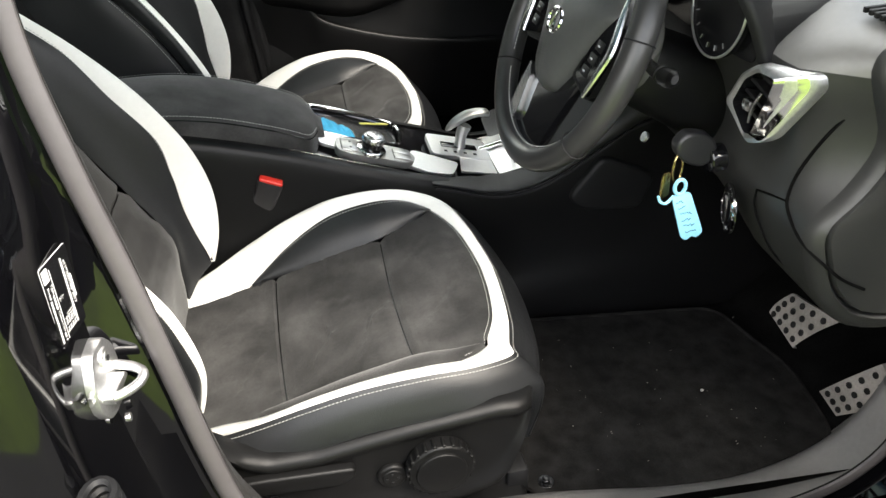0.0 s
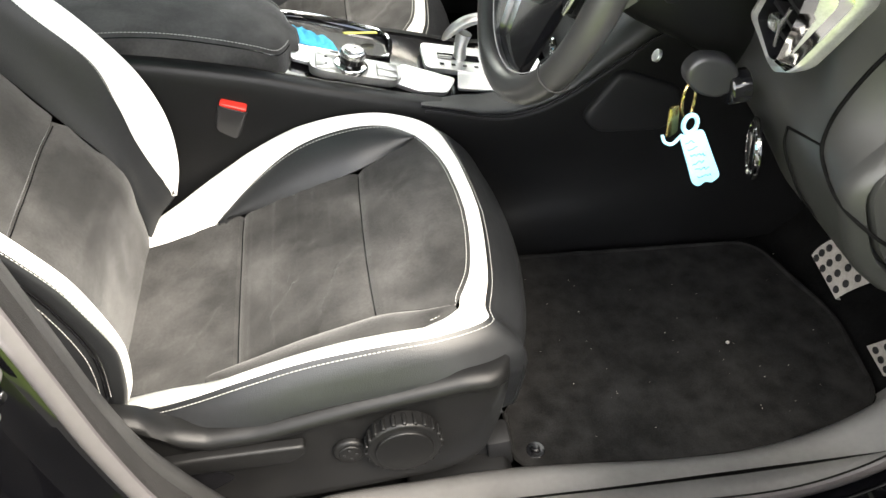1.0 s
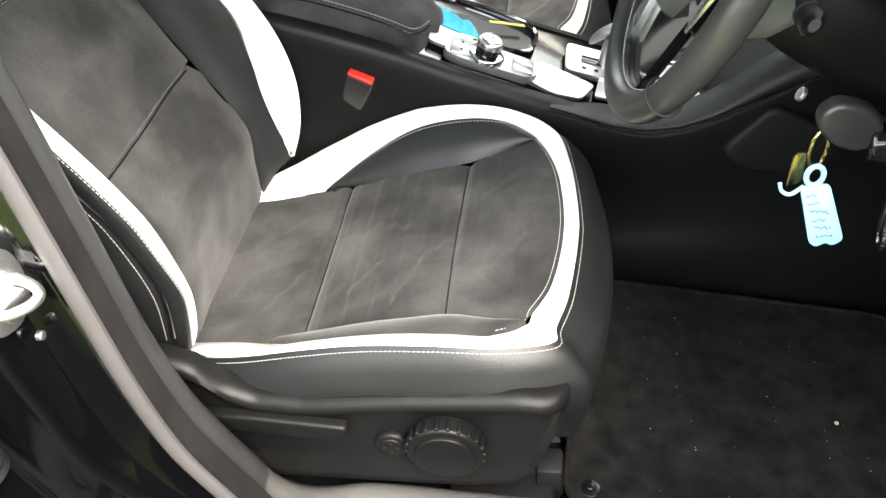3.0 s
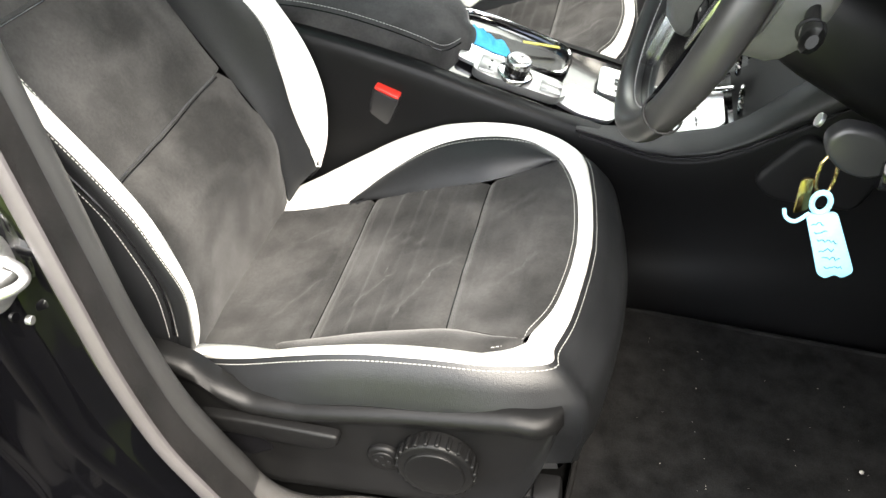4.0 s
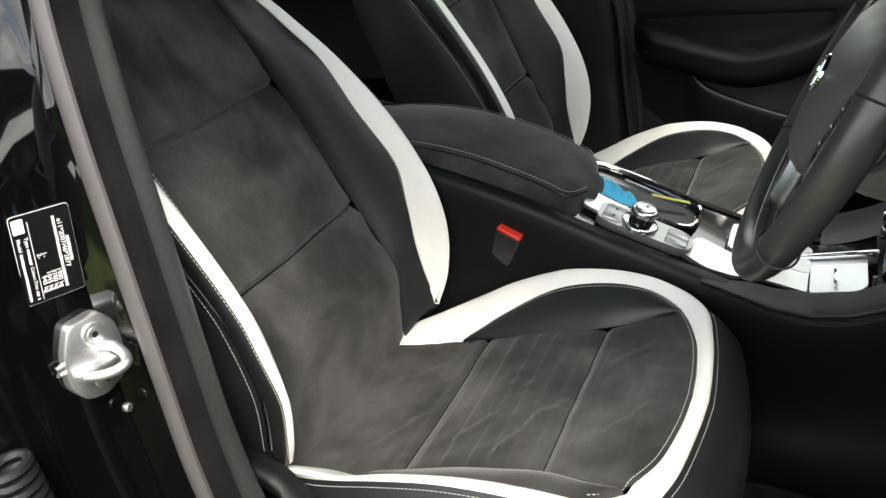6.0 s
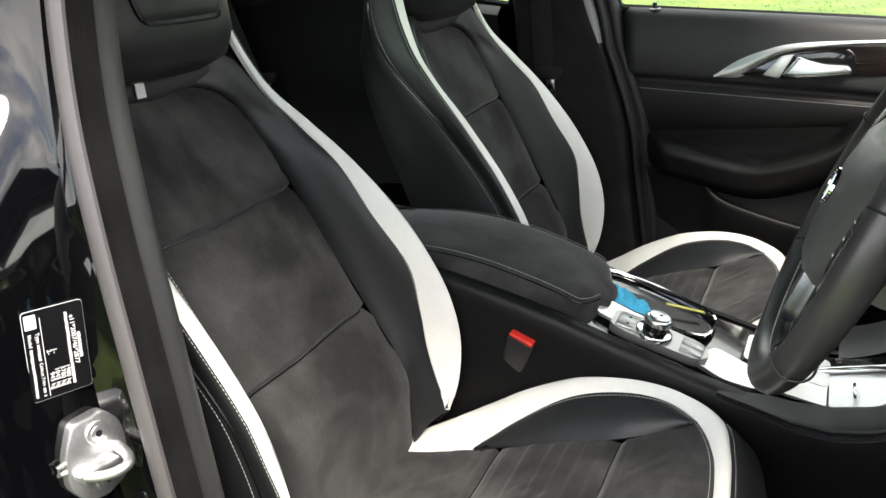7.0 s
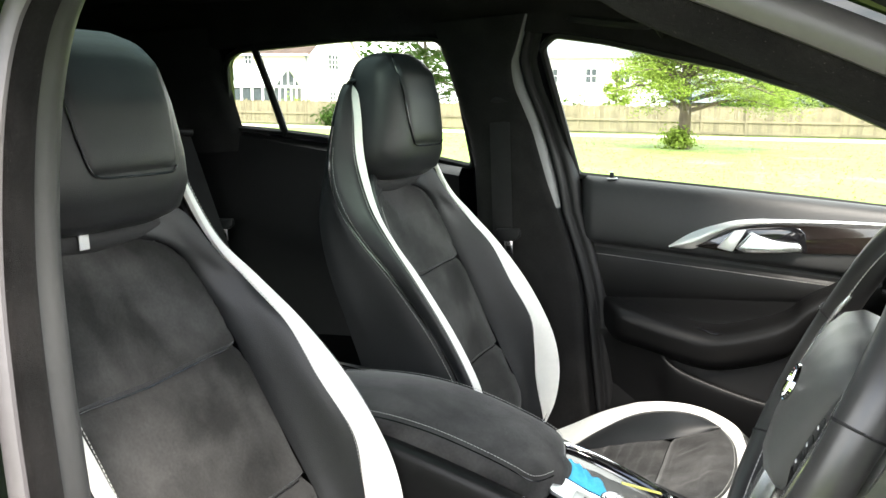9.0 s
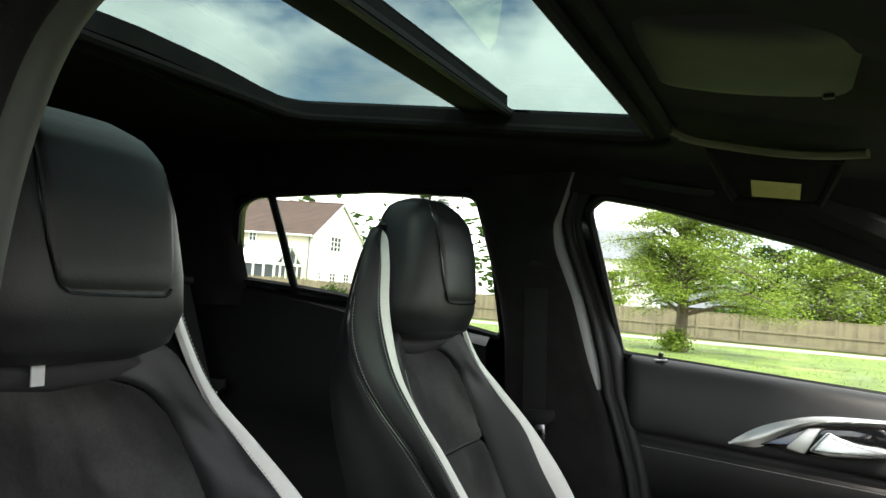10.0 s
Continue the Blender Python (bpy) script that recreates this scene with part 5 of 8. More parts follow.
    part("tray_lid", put(plate(rounded([(-0.034, -0.024), (0.031, -0.025), (0.031, 0.040), (-0.024, 0.040)], 0.005, 3), "z", 0, 0.005, 0.0015), 0.497, -0.076, 0.0045), METAL, con, "bright metal panel beside the lid")
    part("lid_fin", put(box((0.004, 0.030, 0.010), (-0.004, 0.004, 0.011), 0.0015), 0.566, -0.080, 0.005), BRIGHT, tray)
    part("tray_rim", put(box((0.100, 0.010, 0.008), (0.0, 0.066, 0.010), 0.003), 0.566, -0.080, 0.004), BRIGHT, con, "bright rim")
    floor_line = [p for p in line if 0.50 < p.x < 0.80]
    part("tray_floor", grid([[(p.x, -0.128 + 0.190 * k / 10, p.z - 0.0005 + 0.043 * (-0.096 + 0.190 * k / 10)) for k in range(11)] for p in floor_line if p.x > 0.605]), SOFT, con, "matt black tray floor")
    part("socket_ring", tube([(0.618 + 0.006 * math.cos(a) * 0.3, -0.062 + 0.018 * math.cos(a), 0.592 + 0.018 * math.sin(a)) for a in (2 * math.pi * j / 20 for j in range(20))], 0.004, 8, closed=True), BRIGHT, con, "chrome socket ring")
    part("socket_ring", tube([(0.615 + 0.006 * math.cos(a) * 0.3, 0.0 + 0.016 * math.cos(a), 0.618 + 0.016 * math.sin(a)) for a in (2 * math.pi * j / 20 for j in range(20))], 0.004, 8, closed=True), BRIGHT, con, "chrome socket ring")
    rows = [[(0.540 + 0.088 * i / 8, 0.006 + 0.058 * k / 6, 0.580 + 0.030 * (i / 8) ** 1.6 + 0.020 * (k / 6) ** 2) for k in range(7)] for i in range(9)]
    part("tray_wall", grid(rows), DASH, con, "grey sloping wall behind the lid", sharp=0)
    # cup holder behind a chrome rim on the passenger side
    rim = spline([(0.205, -0.035, 0), (0.212, 0.040, 0), (0.26, 0.062, 0), (0.33, 0.058, 0), (0.375, 0.040, 0), (0.378, -0.010, 0), (0.36, -0.040, 0), (0.28, -0.048, 0)], 40)
    part("cup_holder_rim", tube([(p.x, p.y, edge_z(p.x) + 0.006) for p in rim], 0.0035, 8, closed=True), BRIGHT, con, "chrome-edged cup holder rim")
    rows = [[(0.29 + (p.x - 0.29) * s, 0.005 + (p.y - 0.005) * s, edge_z(p.x) + 0.004 + dz) for p in rim] for s, dz in ((0.99, 0.0), (0.95, -0.004), (0.93, -0.003))]
    part("cup_holder_wall", grid(rows, closed=True), GLOSS, con)
    part("holder_floor", grid([[(x, -0.045 + 0.105 * k / 4, edge_z(x) - 0.0015) for k in range(5)] for x in (0.21, 0.25, 0.29, 0.33, 0.37)]), LABELBLACK, con)
    # knee pad on the tunnel
    pad = rounded([(0.632, 0.533), (0.690, 0.602), (0.790, 0.552), (0.765, 0.486), (0.655, 0.503)], 0.02, 4)
    part("knee_pad", plate(pad, "y", -0.166, 0.02, 0.008, 3), SOFT, con, "padded black knee bolster")
    return con


build_console()


def build_dial():
    d = thing("rotary_controller", "silver-topped rotary controller knob on the console", "knob")
    x, y = 0.316, -0.098
    m = Matrix.Translation((x, y, edge_z(x) + 0.014)) @ Matrix.Rotation(math.atan2(0.105, 0.27), 4, "Y")
    part("base_ring", disc(0.0255, 0.007, 44, 0.003, m=m), BRIGHT, d, "chrome base ring")
    part("barrel", disc(0.0165, 0.018, 44, 0.002, m=m @ Matrix.Translation((0, 0, 0.005))), GLOSS, d, "gloss black barrel")
    part("cap_ring", disc(0.0185, 0.009, 44, 0.004, m=m @ Matrix.Translation((0, 0, 0.019))), CHROME, d, "silver cap ring")
    part("cap", disc(0.0140, 0.002, 44, 0.001, m=m @ Matrix.Translation((0, 0, 0.0285))), CHROME, d)
    part("cap_mark", box((0.008, 0.003, 0.0006), m @ Vector((0, 0, 0.0308)), 0.0002), SOFT, d)


build_dial()


def build_shifter():
    s = thing("gear_selector", "grey satin gear selector lever", "gear lever")
    x0, y0 = 0.480, -0.020
    stem = spline([(x0, y0, edge_z(x0) + 0.008), (x0 + 0.004, y0, edge_z(x0) + 0.035), (x0 + 0.012, y0, edge_z(x0) + 0.055)], 10)
    part("stem", tube(stem, [0.011, 0.0105, 0.010, 0.0098, 0.0098, 0.010, 0.0105, 0.011, 0.0115, 0.012], 12), LEVER, s)
    head = spline([(x0 - 0.022, y0, edge_z(x0) + 0.050), (x0 - 0.004, y0, edge_z(x0) + 0.064), (x0 + 0.020, y0, edge_z(x0) + 0.074), (x0 + 0.046, y0, edge_z(x0) + 0.074), (x0 + 0.054, y0, edge_z(x0) + 0.066)], 14)
    part("grip", tube(head, [0.003, 0.008, 0.010, 0.0115, 0.0122, 0.0125, 0.0125, 0.012, 0.0117, 0.0113, 0.0105, 0.009, 0.007, 0.0025], 12, flat=0.7), LEVER, s, "smooth grey grip")


build_shifter()


def build_armrest():
    arm = thing("armrest", "padded black suede armrest on the console", "armrest", pose(0, -0.034, 0))
    tops = [(-0.24, 0.752), (-0.10, 0.768), (0.0, 0.767), (0.08, 0.753), (0.15, 0.730), (0.205, 0.706), (0.238, 0.684)]
    n = 40
    line = spline([(x, 0, z) for x, z in tops], n)
    lid_rows, base_rows, seam_l, seam_r = [], [], [], []
    for i, p in enumerate(line):
        f = i / (n - 1)
        w = 0.090 - 0.010 * f ** 3 - 0.050 * max(0, (f - 0.86) / 0.14) ** 2.5
        d = 1.0 - 0.3 * max(0, (f - 0.90) / 0.10) ** 2
        sec = [(-w - 0.004, -0.040), (-w - 0.004, -0.026), (-w + 0.001, -0.012), (-w * 0.80, -0.002), (-w * 0.4, 0.004), (0, 0.006), (w * 0.4, 0.004), (w * 0.80, -0.002), (w - 0.001, -0.012), (w + 0.004, -0.026), (w + 0.004, -0.040)]
        lid_rows.append(spline([(p.x, a, p.z + b * d) for a, b in sec], 31))
        wb = w - 0.004
        low = edge_z(p.x) + 0.004 if p.x < 0.19 else edge_z(0.19) - 0.002
        base_rows.append([(p.x - 0.006 * max(0, f - 0.9), s * wb, z) for s, z in ((-1, low), (-1.02, p.z - 0.055), (-1.0, p.z - 0.041))] + [(p.x, s * wb, z) for s, z in ((1.0, p.z - 0.041), (1.02, p.z - 0.055), (1, low))])
        seam_l.append(Vector((p.x, -w * 0.93, p.z - 0.004 * d)))
        seam_r.append(Vector((p.x, w * 0.93, p.z - 0.004 * d)))
    lid = grid(lid_rows)
    tip = line[-1]
    cap = [[Vector(q) for q in lid_rows[-1]], [Vector((q[0] + 0.010, q[1] * 0.93, q[2] - 0.010)) for q in lid_rows[-1]], [Vector((q[0] + 0.012, q[1] * 0.88, tip.z - 0.040)) for q in lid_rows[-1]]]
    part("lid", weld(join(lid, grid(cap)), 1e-4), SUEDE, arm, "suede-covered armrest lid", sharp=0)
    part("box", join(grid(base_rows), grid([base_rows[-1], [(q[0] + 0.002, q[1] * 0.96, q[2]) for q in base_rows[-1]], [(q[0] + 0.002, 0, q[2]) for q in base_rows[-1]]])), LEATHER, arm, "black leather armrest box")
    part("stitching", stitches([seam_l]), THREAD, arm, "pale stitching", smooth=False)
    lower = [Vector((p.x, p.y - 0.0105, p.z - 0.0125)) for p in seam_l]
    part("lid_seam", tube([p.lerp(q, 0.5) + Vector((0, 0.0012, 0.0008)) for p, q in zip(seam_l, lower)], 0.0009, 5), LABELBLACK, arm, "dark seam along the lid")
    part("stitching", stitches([seam_r]), THREAD, arm, "pale stitching", smooth=False)


build_armrest()


def build_buckle():
    b = thing("seat_belt_buckle", "black seat belt buckle with a red release button", "seat belt buckle")
    up = Vector((0.40, -0.20, 0.89)).normalized()
    along = Vector((0.92, -0.08, -0.42))
    along = (along - up * along.dot(up)).normalized()
    turn = Matrix((along, up.cross(along), up)).transposed().to_4x4()
    turn.translation = (0.154, -0.154, 0.649)

    def tr(bm):
        bmesh.ops.transform(bm, matrix=turn, verts=bm.verts[:])
        return bm
    rows = []
    for z, w, d in ((-0.082, 0.013, 0.009), (-0.080, 0.0155, 0.0105), (-0.060, 0.0170, 0.0112), (-0.030, 0.0188, 0.0118), (-0.006, 0.0200, 0.0120), (-0.001, 0.0196, 0.0116)):
        rows.append([(w * math.copysign(abs(math.cos(a)) ** 0.35, math.cos(a)), d * math.copysign(abs(math.sin(a)) ** 0.35, math.sin(a)), z) for a in (2 * math.pi * i / 28 for i in range(28))])
    part("body", tr(grid(rows, closed=True, caps=True)), FOB, b, "black moulded buckle body")
    part("release_button", tr(box((0.036, 0.0135, 0.007), (0, -0.0035, 0.0008), 0.0022, 3)), RED, b, "red release button")
    part("slot", tr(box((0.032, 0.0035, 0.003), (0, 0.0068, 0.0), 0.0006)), LABELBLACK, b)
    part("rim", tr(tube([(0.0190 * math.copysign(abs(math.cos(a)) ** 0.4, math.cos(a)), 0.0112 * math.copysign(abs(math.sin(a)) ** 0.4, math.sin(a)), -0.001) for a in (2 * math.pi * i / 28 for i in range(28))], 0.0012, 6, closed=True)), SOFT, b)
    foot = turn.inverted() @ Vector((0.088, -0.160, 0.510))
    part("stalk", tr(tube([(0, 0, -0.078), (0, 0, -0.095), foot * 0.6 + Vector((0, 0, -0.040)), foot], [0.0085, 0.0105, 0.011, 0.011], 10, flat=0.5)), SOFT, b, "black sleeve over the buckle stalk")
    part("sleeve_rib", tr(box((0.018, 0.014, 0.006), (0, 0, -0.088), 0.002)), BELT, b)


build_buckle()


def build_cloth():
    c = thing("cleaning_cloth", "crumpled blue cloth lying in the cup holder", "cloth")
    rows = []
    for i in range(15):
        row = []
        for k in range(13):
            u, v = i / 14, k / 12
            x = 0.240 + 0.056 * u + 0.006 * math.sin(5 * v)
            y = -0.040 + 0.052 * v + 0.005 * math.sin(6 * u)
            z = edge_z(x) + 0.003 + 0.012 * abs(noise.noise(Vector((u * 4.1, v * 4.3, 5)))) + 0.004 * math.sin(math.pi * u) * math.sin(math.pi * v)
            row.append((x, y, z - 0.010 * (u in (0, 1) or v in (0, 1))))
        rows.append(row)
    part("fabric", grid(rows), BLUECLOTH, c, "bright blue crumpled fabric", sharp=0)
    s = thing("paper_strip", "thin yellow stick lying in the cup holder", "stick")
    part("strip", box((0.058, 0.006, 0.002), (0.338, 0.020, edge_z(0.338) + 0.012), 0.0005, turn=Matrix.Rotation(radians(25), 4, "Z") @ Matrix.Rotation(radians(20), 4, "Y")), material("yellow_stick", (0.55, 0.52, 0.12), 0.5), s)


build_cloth()


# ---- steering wheel, column and dashboard ----
WHEEL = Matrix.Translation((0.550, -0.373, 0.907)) @ Matrix.Rotation(radians(26), 4, "Y") @ Matrix.Scale(0.90, 4) @ Matrix(((0, 0, -1, 0), (-1, 0, 0, 0), (0, 1, 0, 0), (0, 0, 0, 1)))
# wheel axes: x to the driver's right, y up in the rim's plane, z towards the driver


def build_wheel():
    w = thing("steering_wheel", "black leather steering wheel with silver spokes", "steering wheel")
    def tr(bm):
        bmesh.ops.transform(bm, matrix=WHEEL, verts=bm.verts[:])
        return bm
    n = 96
    R = 0.178
    radii = [0.0165 + 0.0022 * max(0, math.cos(2 * (2 * math.pi * i / n) - 0.6)) for i in range(n)]
    part("rim", tr(tube([(R * math.cos(a), R * math.sin(a), 0) for a in (2 * math.pi * i / n for i in range(n))], radii, 16, closed=True)), RIM, w, "thick black leather rim", sharp=0)
    for a in (0.27, 2.87, 3.75, 5.67):
        pts = [((R + 0.0188 * math.cos(b)) * math.cos(a), (R + 0.0188 * math.cos(b)) * math.sin(a), 0.0188 * math.sin(b)) for b in (2 * math.pi * j / 24 for j in range(24))]
        part("rim_seam", tr(tube(pts, 0.0012, 6, closed=True)), SOFT, w)
    for a0, a1 in ((0.35, 2.79), (3.85, 5.55), (-0.55, 0.20), (2.94, 3.68)):
        curve = [((R - 0.0178) * math.cos(a), (R - 0.0178) * math.sin(a), 0.004) for a in (a0 + (a1 - a0) * i / 50 for i in range(51))]
        bm = stitches([[Vector(p) for p in curve]], 0.006, 0.0045, 0.0007)
        part("rim_stitching", tr(bm), THREAD, w, "pale criss-cross stitching", smooth=False)
    # airbag boss: broad shoulders narrowing to the lower spoke
    half = [(0.0, 0.086), (0.055, 0.086), (0.100, 0.076), (0.118, 0.058), (0.084, 0.010), (0.050, -0.046), (0.030, -0.078), (0.0, -0.086)]
    boss = rounded(half + [(-x, y) for x, y in half[-2:0:-1]], 0.010, 3)
    rows = []
    for s, z in ((0.0, 0.030), (0.35, 0.029), (0.7, 0.024), (0.9, 0.015), (1.0, 0.002), (1.0, -0.03)):
        row = []
        for i in range(len(boss)):
            q = boss[i]
            row.append((q[0] * s, 0.004 + (q[1] - 0.004) * s, z - 0.010 * abs(q[0] * s) / 0.12))
        rows.append(row)
    part("airbag_cover", tr(weld(grid(rows, closed=True))), AIRBAG, w, "domed grained airbag cover", sharp=0)
    part("emblem", tr(tube([(0.020 * math.cos(a), 0.008 + 0.016 * math.sin(a), 0.0295) for a in (2 * math.pi * i / 28 for i in range(28))], 0.0025, 6, closed=True)), BRIGHT, w, "chrome ring emblem")
    part("emblem_bar", tr(tube([(-0.006, -0.004, 0.030), (0.0, 0.018, 0.030), (0.006, -0.004, 0.030)], 0.002, 6)), BRIGHT, w)
    for sx in (1, -1):
        sp = [(sx * 0.080, 0.050), (sx * 0.168, 0.050), (sx * 0.168, -0.020), (sx * 0.122, -0.050), (sx * 0.060, -0.040)]
        part("spoke", tr(plate(rounded(sp, 0.008, 3), "z", -0.016, 0.018, 0.004)), PLASTIC, w, "dark side spoke")
        pod = [(sx * 0.100, 0.036), (sx * 0.119, 0.062), (sx * 0.138, 0.020), (sx * 0.126, -0.046), (sx * 0.080, -0.032), (sx * 0.086, 0.008)]
        pad = part("switch_pod", tr(plate(rounded(pod, 0.005, 3), "z", 0.000, 0.009, 0.002)), GLOSS, w, "gloss black switch pod")
        edge = spline([(sx * 0.114, 0.082, 0.006), (sx * 0.124, 0.058, 0.008), (sx * 0.137, 0.022, 0.009), (sx * 0.133, -0.012, 0.010), (sx * 0.125, -0.046, 0.010)], 24)
        part("spoke_trim", tr(tube(edge, [0.003 + 0.0034 * math.sin(math.pi * i / 23) for i in range(24)], 8, flat=0.6)), CHROME, w, "satin silver spoke trim")
        for k in range(3):
            part("switch", tr(box((0.020, 0.013, 0.002), (sx * (0.108 - 0.004 * k), 0.016 - 0.018 * k, 0.0090), 0.0008)), PLASTIC, pad)
            part("switch_mark", tr(box((0.006, 0.002, 0.0006), (sx * (0.108 - 0.004 * k), 0.016 - 0.018 * k, 0.0112), 0.0002)), LABELWHITE, pad)
        blade = [(sx * 0.068, -0.068), (sx * 0.050, -0.084), (sx * 0.040, -0.142), (sx * 0.049, -0.160), (sx * 0.070, -0.150), (sx * 0.072, -0.110)]
        if sx < 0:
            part("spoke_blade", tr(plate(rounded(blade, 0.005, 3), "z", -0.008, 0.012, 0.003)), CHROME, w, "satin silver lower spoke edge")
    part("lower_spoke", tr(plate(rounded([(-0.078, -0.040), (0.078, -0.040), (0.058, -0.120), (0.046, -0.172), (-0.046, -0.172), (-0.058, -0.120)], 0.006, 3), "z", -0.018, 0.014, 0.003)), GLOSS, w, "gloss black lower spoke")
    rows = [[(r * math.cos(a), 0.004 + r * math.sin(a), z) for a in (2 * math.pi * i / 40 for i in range(40))] for z, r in ((-0.006, 0.074), (-0.030, 0.080), (-0.060, 0.080), (-0.085, 0.076), (-0.102, 0.066), (-0.106, 0.02))]
    part("back_cover", tr(grid(rows, closed=True, caps=True)), SHELL, w, "grey moulded rear cover of the hub", sharp=0)


build_wheel()


def build_column():
    col = thing("steering_column", "black plastic steering column shroud with stalks", "steering column")
    def tr(bm):
        bmesh.ops.transform(bm, matrix=WHEEL, verts=bm.verts[:])
        return bm
    rows = []
    for z, wx, wy, dy in ((-0.050, 0.046, 0.040, 0.0), (-0.07, 0.058, 0.050, -0.005), (-0.12, 0.064, 0.056, -0.010), (-0.20, 0.070, 0.062, -0.014), (-0.30, 0.074, 0.07, -0.02)):
        rows.append([(wx * math.copysign(abs(math.cos(a)) ** 0.7, math.cos(a)), dy + wy * math.copysign(abs(math.sin(a)) ** 0.7, math.sin(a)), z) for a in (2 * math.pi * i / 32 for i in range(32))])
    part("shroud", tr(grid(rows, closed=True, caps=True)), CONSOLE, col, "moulded black shroud", sharp=0)
    for sx in (1, -1):
        pts = spline([(sx * 0.06, 0.010, -0.085), (sx * 0.11, 0.012, -0.075), (sx * 0.165, 0.020, -0.062), (sx * 0.19, 0.026, -0.055)], 12)
        st = part("stalk", tr(tube(pts, [0.008, 0.008, 0.008, 0.0085, 0.009, 0.010, 0.011, 0.0115, 0.012, 0.012, 0.011, 0.006], 10, flat=0.7)), CONSOLE, col, "control stalk")
        part("stalk_ring", tr(tube([(sx * 0.142, 0.0165 + 0.011 * math.cos(a), -0.067 + 0.011 * math.sin(a)) for a in (2 * math.pi * i / 16 for i in range(16))], 0.0016, 6, closed=True)), SOFT, st)
        pd = [(sx * 0.075, 0.050, -0.036), (sx * 0.120, 0.056, -0.034), (sx * 0.130, 0.030, -0.034), (sx * 0.128, -0.004, -0.034), (sx * 0.105, -0.020, -0.036)]
        part("shift_paddle", tr(tube(spline(pd, 20), 0.0055, 8, flat=0.5)), LEVER, col, "satin shift paddle")
    part("adjuster_screw", disc(0.007, 0.004, 16, 0.001, m=Matrix.Translation((0.655, -0.385, 0.752)) @ Matrix.Rotation(radians(-60), 4, "Y")), ZINC, col, "small metal screw")


build_column()


def build_dashboard():
    d = thing("dashboard", "black moulded dashboard with chrome-framed vent", "dashboard")
    # body: sections across the car
    def section(y):
        k = abs(y + 0.37)
        hood = max(0.0, 1 - (k / 0.20) ** 2) if y < 0 else 0.0
        bend = 1.3 * max(0.0, -0.592 - y)
        x0 = 0.715 + 0.03 * max(0, 1 - abs(y) / 0.15)
        inb = min(1.0, max(0.0, (y + 0.50) / 0.10))
        return [(1.15, y, 0.945), (0.98, y, 0.965), (0.86, y, 0.966 + 0.012 * hood), (0.78, y, 0.957 + 0.012 * hood), (x0 + 0.010 + 0.6 * bend, y, 0.936), (x0 - 0.008 + bend, y, 0.908),
                (x0 + 0.012 + bend, y, 0.850), (x0 + 0.020 + 0.5 * bend, y, 0.80), (x0 + 0.012, y, 0.755), (x0 + 0.022 + 0.008 * inb, y, 0.702), (x0 + 0.047 + 0.038 * inb, y, 0.646 - 0.004 * inb), (x0 + 0.10 + 0.06 * inb, y, 0.600 - 0.008 * inb), (x0 + 0.20 + 0.04 * inb, y, 0.585), (1.15, y, 0.60)]
    rows = []
    for i in range(56):
        y = -0.640 + 1.22 * i / 55
        rows.append(spline(section(y), 44))
    # the paler grey stands for sky glare on the dark top pad
    part("top_pad", grid([r[:16] for r in rows]), DASHGLARE, d, "soft grained top pad, paled for the windscreen glare", sharp=0)
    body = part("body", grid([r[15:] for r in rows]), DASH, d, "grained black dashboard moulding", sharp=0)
    # rounded end towards the doorway
    e0 = [Vector(p) for p in spline(section(-0.640), 44)]
    c = sum(e0, Vector()) / 44
    ends = [e0] + [[c + (p - c) * s + Vector((0, dy, 0)) for p in e0] for s, dy in ((0.99, -0.010), (0.95, -0.018), (0.88, -0.022), (0.868, -0.020), (0.864, -0.008), (0.846, -0.008), (0.842, -0.021), (0.83, -0.025), (0.5, -0.030), (0.1, -0.032))]
    part("end_panel", grid(ends), DASH, d, "rounded removable end panel", sharp=50)
    # instrument hood with dials
    hood = [spline([(0.70, -0.37 - 0.185, 0.90), (0.668, -0.37 - 0.16, 0.985), (0.660, -0.37, 1.035), (0.668, -0.37 + 0.16, 0.985), (0.70, -0.37 + 0.185, 0.90)], 30)]
    hood.append([p + Vector((0.012, 0, 0.010)) for p in hood[0]])
    hood.append([Vector((p.x + 0.08, -0.37 + (p.y + 0.37) * 0.86, p.z - 0.012)) for p in hood[0]])
    hood.append([Vector((p.x + 0.18, -0.37 + (p.y + 0.37) * 0.62, p.z - 0.045)) for p in hood[0]])
    inner = [[Vector((p.x + 0.13, -0.37 + (p.y + 0.37) * 0.88, 0.93 + (p.z - 0.93) * 0.8)) for p in hood[0]]]
    part("instrument_hood", grid(inner + hood), SOFT, d, "black instrument hood", sharp=0)
    part("cluster_face", plate(rounded([(-0.530, 0.900), (-0.525, 0.970), (-0.47, 1.005), (-0.27, 1.005), (-0.215, 0.970), (-0.210, 0.900), (-0.30, 0.892), (-0.44, 0.892)], 0.02, 4), "x", 0.706, 0.010, 0.003), LABELBLACK, d, "black instrument cluster face")
    for dy in (-0.085, 0.085):
        m = Matrix.Translation((0.704, -0.37 + dy, 0.945)) @ Matrix.Rotation(radians(-80), 4, "Y")
        g = part("gauge", disc(0.058, 0.006, 40, m=m), LABELBLACK, d, "dark round gauge")
        part("gauge_ring", tube([m @ Vector((0.058 * math.cos(a), 0.058 * math.sin(a), 0.008)) for a in (2 * math.pi * i / 40 for i in range(40))], 0.0016, 6, closed=True), LEVER, g)
        for k in range(13):
            a = -0.6 + 4.4 * k / 12
            part("gauge_tick", box((0.006, 0.0012, 0.001), (0, 0, 0), 0, turn=m @ Matrix.Rotation(a, 4, "Z") @ Matrix.Translation((0.047, 0, 0.007))), LEVER, g, smooth=False)
